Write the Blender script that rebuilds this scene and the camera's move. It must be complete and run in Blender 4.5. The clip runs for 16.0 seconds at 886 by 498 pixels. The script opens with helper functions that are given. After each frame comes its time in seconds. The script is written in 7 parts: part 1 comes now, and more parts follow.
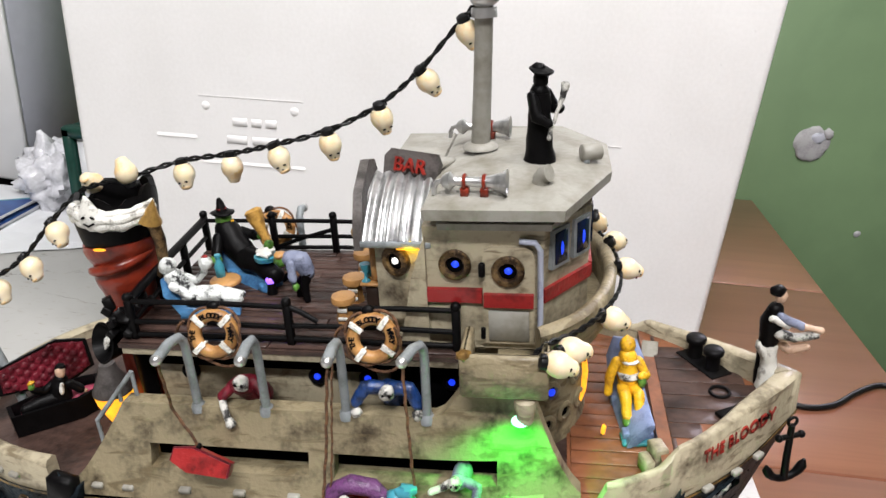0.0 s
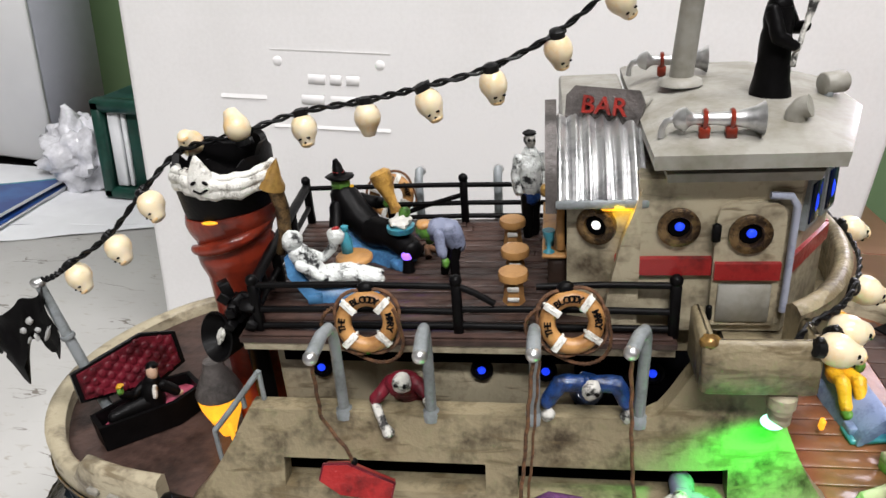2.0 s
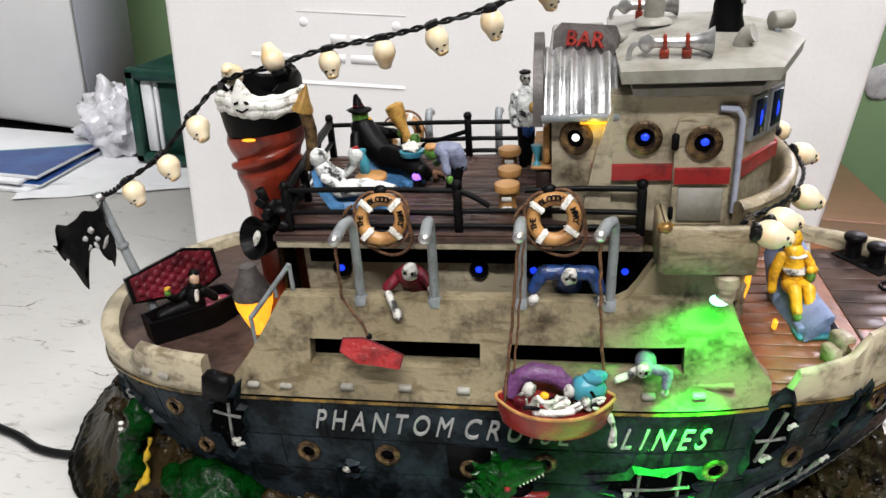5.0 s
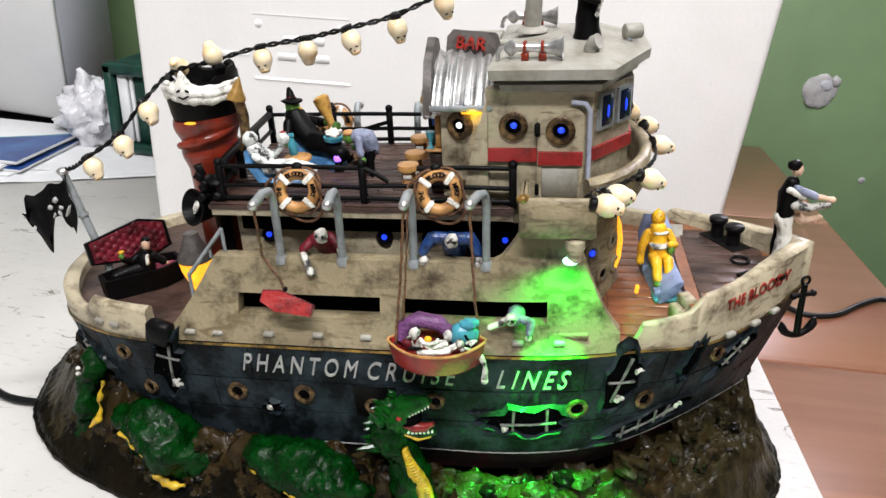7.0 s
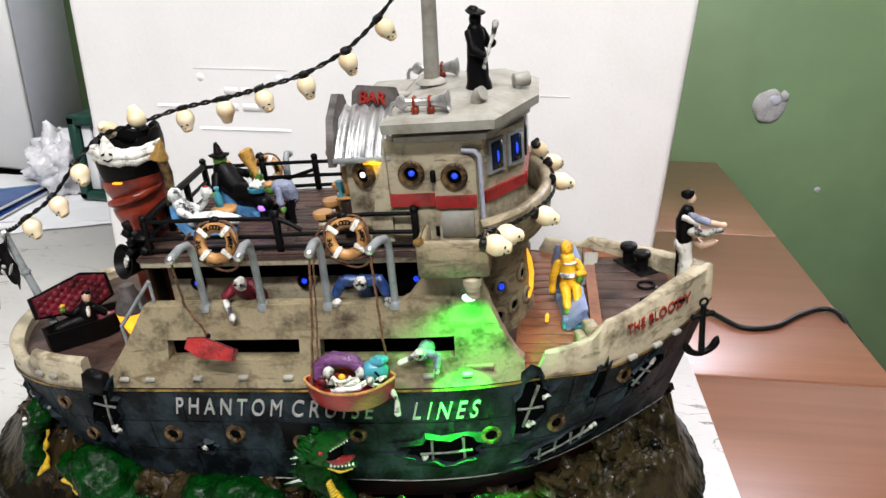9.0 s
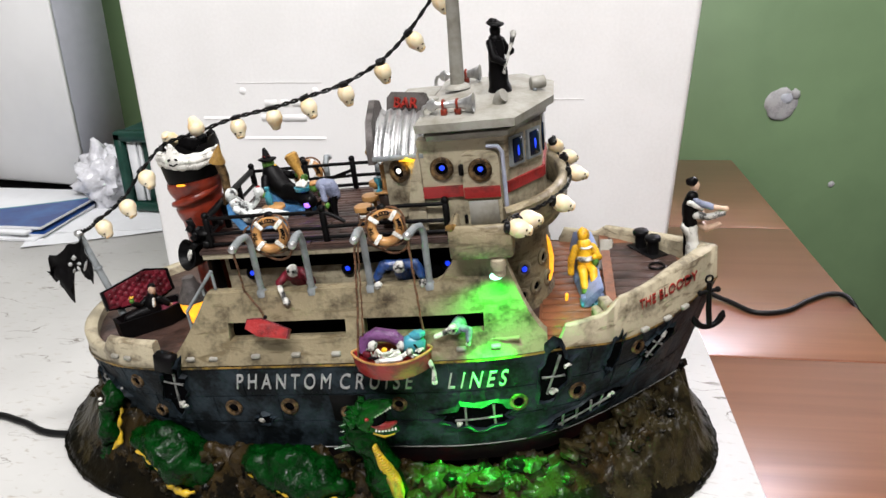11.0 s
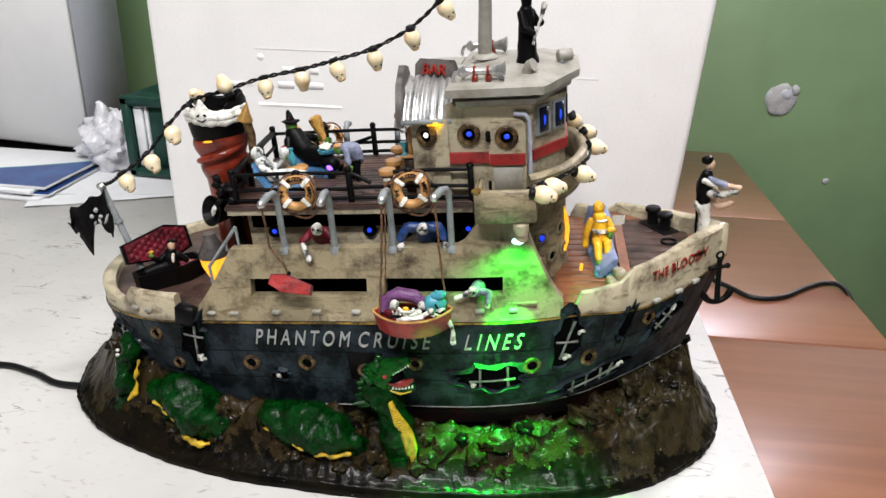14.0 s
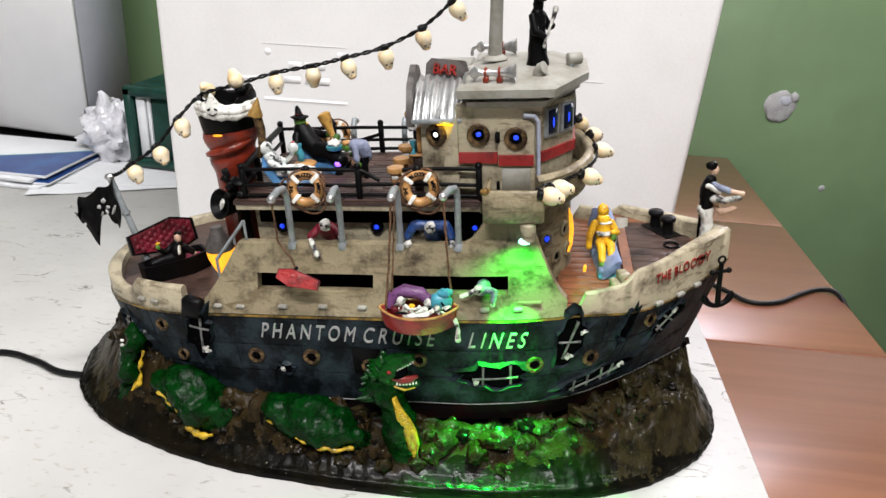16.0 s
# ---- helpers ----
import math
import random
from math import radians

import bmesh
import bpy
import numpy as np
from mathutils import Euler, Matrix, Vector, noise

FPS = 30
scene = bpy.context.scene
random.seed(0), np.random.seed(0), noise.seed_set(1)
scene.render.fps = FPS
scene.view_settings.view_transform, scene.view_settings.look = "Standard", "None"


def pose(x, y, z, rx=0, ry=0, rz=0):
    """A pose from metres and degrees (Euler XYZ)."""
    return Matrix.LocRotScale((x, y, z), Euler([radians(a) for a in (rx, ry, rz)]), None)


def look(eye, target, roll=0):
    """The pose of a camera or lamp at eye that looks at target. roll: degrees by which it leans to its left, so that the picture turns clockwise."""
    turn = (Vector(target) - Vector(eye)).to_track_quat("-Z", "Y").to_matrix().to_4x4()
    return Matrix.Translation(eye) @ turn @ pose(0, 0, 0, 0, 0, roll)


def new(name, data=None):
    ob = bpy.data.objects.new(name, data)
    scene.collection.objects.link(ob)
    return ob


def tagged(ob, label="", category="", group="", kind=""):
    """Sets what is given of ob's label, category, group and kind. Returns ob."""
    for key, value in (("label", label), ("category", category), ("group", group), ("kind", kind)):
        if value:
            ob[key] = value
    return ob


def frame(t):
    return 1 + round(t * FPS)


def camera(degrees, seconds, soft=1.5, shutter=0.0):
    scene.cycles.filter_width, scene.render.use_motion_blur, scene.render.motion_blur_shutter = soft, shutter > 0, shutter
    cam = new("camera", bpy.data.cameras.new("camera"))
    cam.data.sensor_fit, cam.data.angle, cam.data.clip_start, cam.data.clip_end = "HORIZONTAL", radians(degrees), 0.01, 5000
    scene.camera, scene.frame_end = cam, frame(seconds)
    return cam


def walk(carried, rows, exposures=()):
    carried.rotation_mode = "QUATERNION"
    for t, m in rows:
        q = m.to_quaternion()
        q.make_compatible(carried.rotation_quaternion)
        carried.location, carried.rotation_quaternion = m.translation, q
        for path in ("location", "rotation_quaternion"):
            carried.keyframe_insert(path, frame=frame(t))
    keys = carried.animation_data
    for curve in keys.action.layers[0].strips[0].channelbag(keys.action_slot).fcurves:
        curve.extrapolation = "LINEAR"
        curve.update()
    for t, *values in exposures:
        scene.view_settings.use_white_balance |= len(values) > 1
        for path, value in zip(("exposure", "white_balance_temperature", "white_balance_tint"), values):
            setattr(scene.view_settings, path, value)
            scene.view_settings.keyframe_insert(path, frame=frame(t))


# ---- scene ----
cam = camera(62.5, 16.0, soft=1.5)
PATH = [
    (0, 0.0810, -0.3298, 0.3566, 66.10, -2.74, 11.20),
    (0.5, 0.0526, -0.3178, 0.3500, 66.42, -2.40, 10.42),
    (1, 0.0367, -0.3238, 0.3490, 65.96, -1.97, 10.17),
    (1.5, 0.0123, -0.3127, 0.3375, 65.59, -1.92, 10.15),
    (2, -0.0029, -0.2878, 0.3224, 64.47, -1.47, 10.31),
    (2.5, -0.0100, -0.2665, 0.3140, 64.25, -1.35, 9.92),
    (3, -0.0124, -0.2624, 0.3105, 64.03, -1.22, 10.12),
    (3.5, -0.0095, -0.2777, 0.3111, 64.13, -1.11, 10.90),
    (4, -0.0015, -0.2957, 0.3101, 64.25, -0.62, 11.48),
    (6.5, 0.0484, -0.3969, 0.3118, 63.85, -3.60, 11.78),
    (7, 0.0671, -0.3967, 0.3221, 64.40, -3.03, 11.40),
    (7.5, 0.0794, -0.3973, 0.3342, 65.11, -2.65, 10.98),
    (8, 0.0944, -0.3950, 0.3381, 65.41, -1.99, 10.46),
    (10.5, 0.1253, -0.4430, 0.3487, 67.00, 1.28, 10.74),
    (11, 0.1209, -0.4551, 0.3490, 66.96, 1.46, 11.14),
    (11.5, 0.1182, -0.4636, 0.3441, 66.72, 1.13, 10.98),
    (12, 0.1186, -0.4667, 0.3415, 66.70, 1.08, 10.95),
    (12.5, 0.1160, -0.4709, 0.3392, 66.52, 0.95, 10.97),
    (13, 0.1103, -0.4741, 0.3391, 66.29, 0.22, 11.13),
    (13.5, 0.1053, -0.4758, 0.3396, 66.19, -0.55, 10.90),
    (14, 0.1016, -0.4752, 0.3397, 66.05, -1.21, 11.01),
    (14.5, 0.0977, -0.4767, 0.3412, 65.95, -1.90, 11.07),
    (15, 0.0958, -0.4781, 0.3446, 66.04, -2.36, 10.90),
    (15.5, 0.0962, -0.4798, 0.3441, 65.85, -2.64, 10.97),
    (16, 0.0939, -0.4810, 0.3420, 65.84, -2.64, 11.04),
]
walk(cam, [(t, pose(x, y, z, rx, ry, rz)) for t, x, y, z, rx, ry, rz in PATH], exposures=((0.0, -0.20), (1.5, -0.25), (2.5, -0.40), (3.5, -0.40), (4.2, -0.32), (6.4, -0.14), (8.0, -0.07), (10.4, -0.14), (16.0, -0.17)))

# ---- world, lights, exposure ----
scene.view_settings.exposure = 0.0
world = bpy.data.worlds.new("world")
world.use_nodes = True
world.node_tree.nodes["Background"].inputs[0].default_value = (0.92, 0.86, 1.0, 1)
world.node_tree.nodes["Background"].inputs[1].default_value = 15.0
scene.world = world


def area_lamp(name, eye, target, w, h, power, colour):
    data = bpy.data.lights.new(name, "AREA")
    data.shape, data.size, data.size_y, data.energy, data.color = "RECTANGLE", w, h, power, colour
    ob = new(name, data)
    ob.matrix_world = look(eye, target)
    return ob


def point_lamp(name, eye, power, colour, radius=0.004, m=None):
    data = bpy.data.lights.new(name, "POINT")
    data.energy, data.color, data.shadow_soft_size = power, colour, radius
    ob = new(name, data)
    ob.matrix_world = (m or Matrix()) @ Matrix.Translation(eye)
    return ob


def spot_lamp(name, eye, target, power, colour, angle, radius=0.003, m=None):
    data = bpy.data.lights.new(name, "SPOT")
    data.energy, data.color, data.shadow_soft_size = power, colour, radius
    data.spot_size, data.spot_blend = radians(angle), 0.6
    ob = new(name, data)
    ob.matrix_world = (m or Matrix()) @ look(eye, target)
    return ob


# where the ship stands on its resin sea: it leans a little, bow up
SHIP = pose(0.0059, 0.0003, 0.0144, 0.654, -5.451, 2.659)

area_lamp("ceiling_tube_lamp", (0.25, -0.25, 1.84), (0.15, -0.05, 0), 1.2, 0.12, 39, (1.0, 0.98, 0.98))
area_lamp("room_tube_lamp", (0.15, -1.35, 1.84), (0.1, -0.1, 0.1), 1.2, 0.12, 56, (1.0, 0.98, 0.99))

# ---- materials ----


def material(name, colour, rough=0.5, metal=0.0, spots=0.25, size=60.0, second=None, share=0.5, bump=0.15, coat=0.0, edge=0.12, glow=None, glow_power=0.0, fine=6.0, streak=None, spec=0.35):
    """A procedural surface: two noises mix the colour with a darker or second one; the finer one gives the relief."""
    m = bpy.data.materials.new(name)
    m.use_nodes = True
    n, l = m.node_tree.nodes, m.node_tree.links
    b = n["Principled BSDF"]
    co = n.new("ShaderNodeTexCoord")
    big, small = n.new("ShaderNodeTexNoise"), n.new("ShaderNodeTexNoise")
    big.inputs["Scale"].default_value, big.inputs["Detail"].default_value = size, 6
    small.inputs["Scale"].default_value, small.inputs["Detail"].default_value = size * fine, 4
    l.new(co.outputs["Object"], big.inputs["Vector"]), l.new(co.outputs["Object"], small.inputs["Vector"])
    add = n.new("ShaderNodeMath")
    add.operation = "MULTIPLY_ADD"
    add.inputs[1].default_value = 0.35
    l.new(small.outputs[0], add.inputs[0]), l.new(big.outputs[0], add.inputs[2])
    ramp = n.new("ShaderNodeMapRange")
    ramp.inputs[1].default_value, ramp.inputs[2].default_value = 0.675 + (0.5 - share) * 0.6 - edge, 0.675 + (0.5 - share) * 0.6 + edge
    l.new(add.outputs[0], ramp.inputs[0])
    mix = n.new("ShaderNodeMix")
    mix.data_type = "RGBA"
    dark = second or tuple(c * (1 - spots) for c in colour)
    mix.inputs[6].default_value, mix.inputs[7].default_value = (*colour, 1), (*dark, 1)
    l.new(ramp.outputs[0], mix.inputs[0])
    last = mix.outputs[2]
    if streak:
        mp, st, sr, sm = n.new("ShaderNodeMapping"), n.new("ShaderNodeTexNoise"), n.new("ShaderNodeMapRange"), n.new("ShaderNodeMix")
        mp.inputs["Scale"].default_value = (38, 60, 170)
        st.inputs["Scale"].default_value, st.inputs["Detail"].default_value, st.inputs["Distortion"].default_value = 1.3, 7, 0.8
        sr.inputs[1].default_value, sr.inputs[2].default_value = 0.55, 0.66
        sm.data_type = "RGBA"
        sm.inputs[7].default_value = (*streak, 1)
        l.new(co.outputs["Object"], mp.inputs[0]), l.new(mp.outputs[0], st.inputs["Vector"]), l.new(st.outputs[0], sr.inputs[0])
        l.new(sr.outputs[0], sm.inputs[0]), l.new(last, sm.inputs[6])
        last = sm.outputs[2]
    l.new(last, b.inputs["Base Color"])
    b.inputs["Roughness"].default_value, b.inputs["Metallic"].default_value = rough, metal
    b.inputs["Specular IOR Level"].default_value = spec
    b.inputs["Coat Weight"].default_value, b.inputs["Coat Roughness"].default_value = coat * 0.5, 0.12
    if bump:
        bp = n.new("ShaderNodeBump")
        bp.inputs["Strength"].default_value, bp.inputs["Distance"].default_value = bump, 0.002
        l.new(add.outputs[0], bp.inputs["Height"])
        l.new(bp.outputs[0], b.inputs["Normal"])
    if glow:
        b.inputs["Emission Color"].default_value, b.inputs["Emission Strength"].default_value = (*glow, 1), glow_power
    return m


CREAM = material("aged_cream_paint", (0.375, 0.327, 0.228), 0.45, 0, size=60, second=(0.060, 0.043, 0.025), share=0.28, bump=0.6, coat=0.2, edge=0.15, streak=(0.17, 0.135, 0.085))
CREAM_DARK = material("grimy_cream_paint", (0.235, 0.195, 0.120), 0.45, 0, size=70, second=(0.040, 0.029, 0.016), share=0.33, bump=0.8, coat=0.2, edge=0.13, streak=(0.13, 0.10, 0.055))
ROOF = material("pale_roof_paint", (0.29, 0.28, 0.248), 0.45, 0, size=55, second=(0.15, 0.135, 0.10), share=0.33, bump=0.3, coat=0.15, edge=0.2)
SLATE = material("slate_blue_paint", (0.022, 0.032, 0.040), 0.5, 0, size=55, second=(0.0035, 0.0048, 0.006), share=0.52, bump=0.8, coat=0.03, spec=0.08)
BOOT = material("black_boot_paint", (0.012, 0.009, 0.009), 0.35, 0, size=50, second=(0.05, 0.008, 0.008), share=0.25, coat=0.3)
BLACK = material("black_paint", (0.0032, 0.0029, 0.0032), 0.45, 0, spots=0.4, size=120, coat=0.03, spec=0.09)
# Near-black painted for shade in hollows; also dark glass and charred logs.
HOLE = material("hollow_shade_and_char", (0.003, 0.003, 0.0035), 0.9, 0, size=60, spec=0.0)
DECK = material("deck_brown_paint", (0.064, 0.038, 0.031), 0.38, 0, size=45, second=(0.020, 0.012, 0.010), share=0.45, bump=0.4, coat=0.1, spec=0.22)
FOREDECK = material("foredeck_brown_paint", (0.20, 0.075, 0.035), 0.28, 0, size=40, second=(0.10, 0.04, 0.022), share=0.4, bump=0.3, coat=0.5)
GOLD = material("old_gold_paint", (0.42, 0.25, 0.07), 0.3, 0.5, size=90, second=(0.16, 0.09, 0.03), share=0.4, coat=0.2)
BRONZE = material("bronze_paint", (0.20, 0.125, 0.055), 0.38, 0.5, size=200, second=(0.03, 0.018, 0.010), share=0.5)
SILVER = material("silver_paint", (0.62, 0.62, 0.62), 0.36, 0.9, size=90, second=(0.28, 0.28, 0.29), share=0.35, bump=0.2)
OLD_BRASS = material("worn_brass_paint", (0.26, 0.16, 0.035), 0.4, 0.2, size=110, second=(0.03, 0.022, 0.010), share=0.5, bump=0.5, coat=0.1)
PIPE = material("grey_metal_paint", (0.23, 0.25, 0.26), 0.42, 0.1, size=120, second=(0.15, 0.165, 0.165), share=0.4, coat=0.1, bump=0.3)
RED = material("red_paint", (0.27, 0.018, 0.018), 0.32, 0, size=80, second=(0.10, 0.008, 0.008), share=0.35, coat=0.3, bump=0.4)
RUST = material("rust_red_paint", (0.22, 0.026, 0.011), 0.28, 0, size=45, second=(0.07, 0.010, 0.006), share=0.42, bump=0.5, coat=0.5)
WHITE = material("white_paint", (0.68, 0.67, 0.62), 0.4, 0, size=190, second=(0.16, 0.145, 0.12), share=0.3, coat=0.15, bump=0.5, edge=0.09)
WORN_WHITE = material("worn_white_lettering", (0.36, 0.36, 0.35), 0.45, 0, size=220, second=(0.26, 0.27, 0.28), share=0.3, bump=0.2)
SIGNGREY = material("weathered_grey_paint", (0.105, 0.093, 0.088), 0.45, 0.2, size=130, second=(0.045, 0.04, 0.037), share=0.4, bump=0.4)
BEAM = material("grey_beam_paint", (0.20, 0.20, 0.19), 0.5, 0, size=200, second=(0.06, 0.06, 0.058), share=0.4, bump=0.4)
SIGNRED = material("dull_red_paint", (0.25, 0.018, 0.012), 0.4, 0, size=160, second=(0.10, 0.009, 0.007), share=0.4, bump=0.3)
DARK_GLASS = material("dark_blue_glass", (0.004, 0.010, 0.035), 0.15, 0, size=150, second=(0.002, 0.004, 0.012), share=0.4, spec=0.2, bump=0.1)
CORD = material("black_cable_plastic", (0.006, 0.006, 0.0065), 0.38, 0, spots=0.3, size=200, spec=0.2)
DARKWOOD = material("dark_stained_wood", (0.030, 0.017, 0.012), 0.45, 0, spots=0.4, size=90, bump=0.3, spec=0.2)
PALE_BLUE = material("pale_blue_paint", (0.33, 0.35, 0.43), 0.4, 0, size=120, second=(0.2, 0.22, 0.29), share=0.35, coat=0.1)
BONE = material("ivory_plastic", (0.68, 0.585, 0.41), 0.28, 0, size=90, second=(0.68, 0.47, 0.23), share=0.3, bump=0.05, coat=0.5)


def bulb_material():
    m = BONE
    b = m.node_tree.nodes["Principled BSDF"]
    b.inputs["Subsurface Weight"].default_value = 0.25
    b.inputs["Subsurface Radius"].default_value = (0.004, 0.003, 0.0015)
    b.inputs["Subsurface Scale"].default_value = 1.0


bulb_material()
ROPE = material("brown_rope", (0.16, 0.075, 0.035), 0.7, 0, size=400, second=(0.06, 0.03, 0.016), share=0.5, bump=0.6)
WOOD_TOY = material("tan_wood_paint", (0.42, 0.22, 0.075), 0.4, 0, size=120, second=(0.24, 0.11, 0.035), share=0.4, coat=0.2)
BLUE = material("blue_paint", (0.075, 0.22, 0.42), 0.4, 0, size=120, second=(0.03, 0.09, 0.2), share=0.35, coat=0.2)
NAVY = material("navy_paint", (0.012, 0.045, 0.17), 0.3, 0, size=170, second=(0.003, 0.010, 0.035), share=0.45, coat=0.5, bump=0.6)
GREYBLUE = material("grey_blue_paint", (0.18, 0.20, 0.28), 0.5, 0, size=170, second=(0.045, 0.05, 0.08), share=0.35)
GREEN = material("green_skin_paint", (0.09, 0.22, 0.035), 0.4, 0, size=190, second=(0.015, 0.045, 0.009), share=0.4, coat=0.2)
STRAW = material("straw_yellow_paint", (0.50, 0.28, 0.06), 0.45, 0, size=260, second=(0.24, 0.12, 0.025), share=0.45, bump=0.6)
YELLOW = material("yellow_paint", (0.76, 0.43, 0.02), 0.35, 0, size=110, second=(0.26, 0.11, 0.008), share=0.36, coat=0.2, bump=0.7)
PURPLE = material("purple_paint", (0.13, 0.045, 0.14), 0.35, 0, size=130, second=(0.03, 0.012, 0.035), share=0.42, coat=0.3, bump=0.9)
PINK = material("pink_satin_paint", (0.40, 0.07, 0.12), 0.4, 0, size=120, second=(0.2, 0.03, 0.05), share=0.4)
CRIMSON = material("crimson_lining_paint", (0.13, 0.009, 0.018), 0.45, 0, size=110, second=(0.045, 0.004, 0.007), share=0.45, coat=0.04, bump=0.6, spec=0.2)
SKIN = material("pale_skin_paint", (0.5, 0.34, 0.24), 0.45, 0, size=150, second=(0.3, 0.18, 0.12), share=0.3)
GREY = material("grey_flesh_paint", (0.50, 0.49, 0.45), 0.45, 0, size=230, second=(0.02, 0.019, 0.018), share=0.42, bump=0.6, edge=0.08)
MUMMY = material("white_wrap_paint", (0.62, 0.64, 0.62), 0.45, 0, size=170, second=(0.012, 0.012, 0.013), share=0.36, bump=1.0, edge=0.07)
LAVENDER = material("lavender_blue_paint", (0.20, 0.25, 0.42), 0.4, 0, size=120, second=(0.10, 0.13, 0.24), share=0.4, coat=0.2)
TEAL = material("teal_paint", (0.05, 0.25, 0.32), 0.35, 0, size=130, second=(0.02, 0.11, 0.15), share=0.35, coat=0.3)
DARKGREEN = material("dark_green_plastic", (0.012, 0.055, 0.04), 0.35, 0, spots=0.35, size=30)
GREEN_LED = material("green_led", (0.1, 0.8, 0.2), 0.3, glow=(0.40, 1.0, 0.75), glow_power=3.5, bump=0)
BLUE_LED = material("blue_led", (0.02, 0.06, 0.6), 0.3, glow=(0.012, 0.05, 1.0), glow_power=1.2, bump=0)
VIOLET_LED = material("violet_led", (0.2, 0.08, 0.7), 0.3, glow=(0.30, 0.12, 1.0), glow_power=2.5, bump=0)
WHITE_LED = material("white_led", (0.9, 0.9, 0.9), 0.3, glow=(1.0, 0.97, 0.9), glow_power=1.6, bump=0)
AMBER_GLOW = material("glowing_amber_plastic", (0.8, 0.3, 0.02), 0.35, size=220, second=(0.5, 0.12, 0.01), share=0.4, bump=0.4, glow=(1.0, 0.47, 0.03), glow_power=1.3)


def ground_material(name, base, streak, rough, stretch, scale, amount, coat=0.0):
    """Grain or scratches drawn out along x or y, over large soft stains."""
    m = material(name, base, rough, 0, size=3.0, second=tuple(c * 0.86 for c in base), share=0.5, bump=0.02, coat=coat)
    n, l = m.node_tree.nodes, m.node_tree.links
    b = n["Principled BSDF"]
    old = b.inputs["Base Color"].links[0].from_socket
    mp, tex = n.new("ShaderNodeMapping"), n.new("ShaderNodeTexNoise")
    mp.inputs["Scale"].default_value = stretch
    tex.inputs["Scale"].default_value, tex.inputs["Detail"].default_value, tex.inputs["Distortion"].default_value = scale, 8, 0.6
    co = n.new("ShaderNodeTexCoord")
    l.new(co.outputs["Object"], mp.inputs[0]), l.new(mp.outputs[0], tex.inputs["Vector"])
    rng, mix = n.new("ShaderNodeMapRange"), n.new("ShaderNodeMix")
    rng.inputs[1].default_value, rng.inputs[2].default_value = amount
    mix.data_type = "RGBA"
    mix.inputs[7].default_value = (*streak, 1)
    l.new(tex.outputs[0], rng.inputs[0]), l.new(rng.outputs[0], mix.inputs[0]), l.new(old, mix.inputs[6])
    l.new(mix.outputs[2], b.inputs["Base Color"])
    return m


BOARD = ground_material("worn_white_board", (0.50, 0.492, 0.475), (0.36, 0.33, 0.29), 0.45, (1.6, 4.0, 1.0), 55, (0.60, 0.74))


def add_cracks(m, dark):
    """Thin broken dark scratches."""
    n, l = m.node_tree.nodes, m.node_tree.links
    b = n["Principled BSDF"]
    old = b.inputs["Base Color"].links[0].from_socket
    co, line, mask = n.new("ShaderNodeTexCoord"), n.new("ShaderNodeTexNoise"), n.new("ShaderNodeTexNoise")
    mp = n.new("ShaderNodeMapping")
    mp.inputs["Scale"].default_value, mp.inputs["Rotation"].default_value = (1.0, 3.2, 1.0), (0, 0, 0.5)
    line.inputs["Scale"].default_value, line.inputs["Detail"].default_value = 7, 5
    mask.inputs["Scale"].default_value, mask.inputs["Detail"].default_value = 22, 4
    gap, part_of, both, mix = n.new("ShaderNodeMath"), n.new("ShaderNodeMapRange"), n.new("ShaderNodeMath"), n.new("ShaderNodeMix")
    gap.operation, both.operation = "COMPARE", "MULTIPLY"
    gap.inputs[1].default_value, gap.inputs[2].default_value = 0.5, 0.0045
    part_of.inputs[1].default_value, part_of.inputs[2].default_value = 0.50, 0.60
    mix.data_type = "RGBA"
    mix.inputs[7].default_value = (*dark, 1)
    l.new(co.outputs["Object"], mp.inputs[0]), l.new(mp.outputs[0], line.inputs["Vector"]), l.new(co.outputs["Object"], mask.inputs["Vector"])
    l.new(line.outputs[0], gap.inputs[0]), l.new(mask.outputs[0], part_of.inputs[0])
    l.new(gap.outputs[0], both.inputs[0]), l.new(part_of.outputs[0], both.inputs[1])
    l.new(both.outputs[0], mix.inputs[0]), l.new(old, mix.inputs[6]), l.new(mix.outputs[2], b.inputs["Base Color"])


add_cracks(BOARD, (0.16, 0.14, 0.12))
TABLE_WOOD = ground_material("varnished_red_wood", (0.250, 0.104, 0.060), (0.170, 0.062, 0.034), 0.24, (0.6, 16.0, 1.0), 4.0, (0.40, 0.70), coat=2.0)
TABLE_WOOD.node_tree.nodes["Principled BSDF"].inputs["Coat Roughness"].default_value = 0.3
GREEN_WALL = ground_material("green_wall_paint", (0.124, 0.192, 0.096), (0.095, 0.150, 0.075), 0.5, (1.0, 1.0, 1.0), 5, (0.5, 0.68))
FOAM = material("white_foam", (0.80, 0.79, 0.785), 0.5, 0, size=9, second=(0.745, 0.735, 0.725), share=0.4, bump=0.12, fine=40)
PLASTER = material("cream_plaster", (0.36, 0.35, 0.32), 0.7, 0, spots=0.08, size=4)
FLOOR_MAT = material("grey_floor_tile", (0.25, 0.24, 0.23), 0.4, 0, spots=0.2, size=5)

# ---- mesh helpers ----


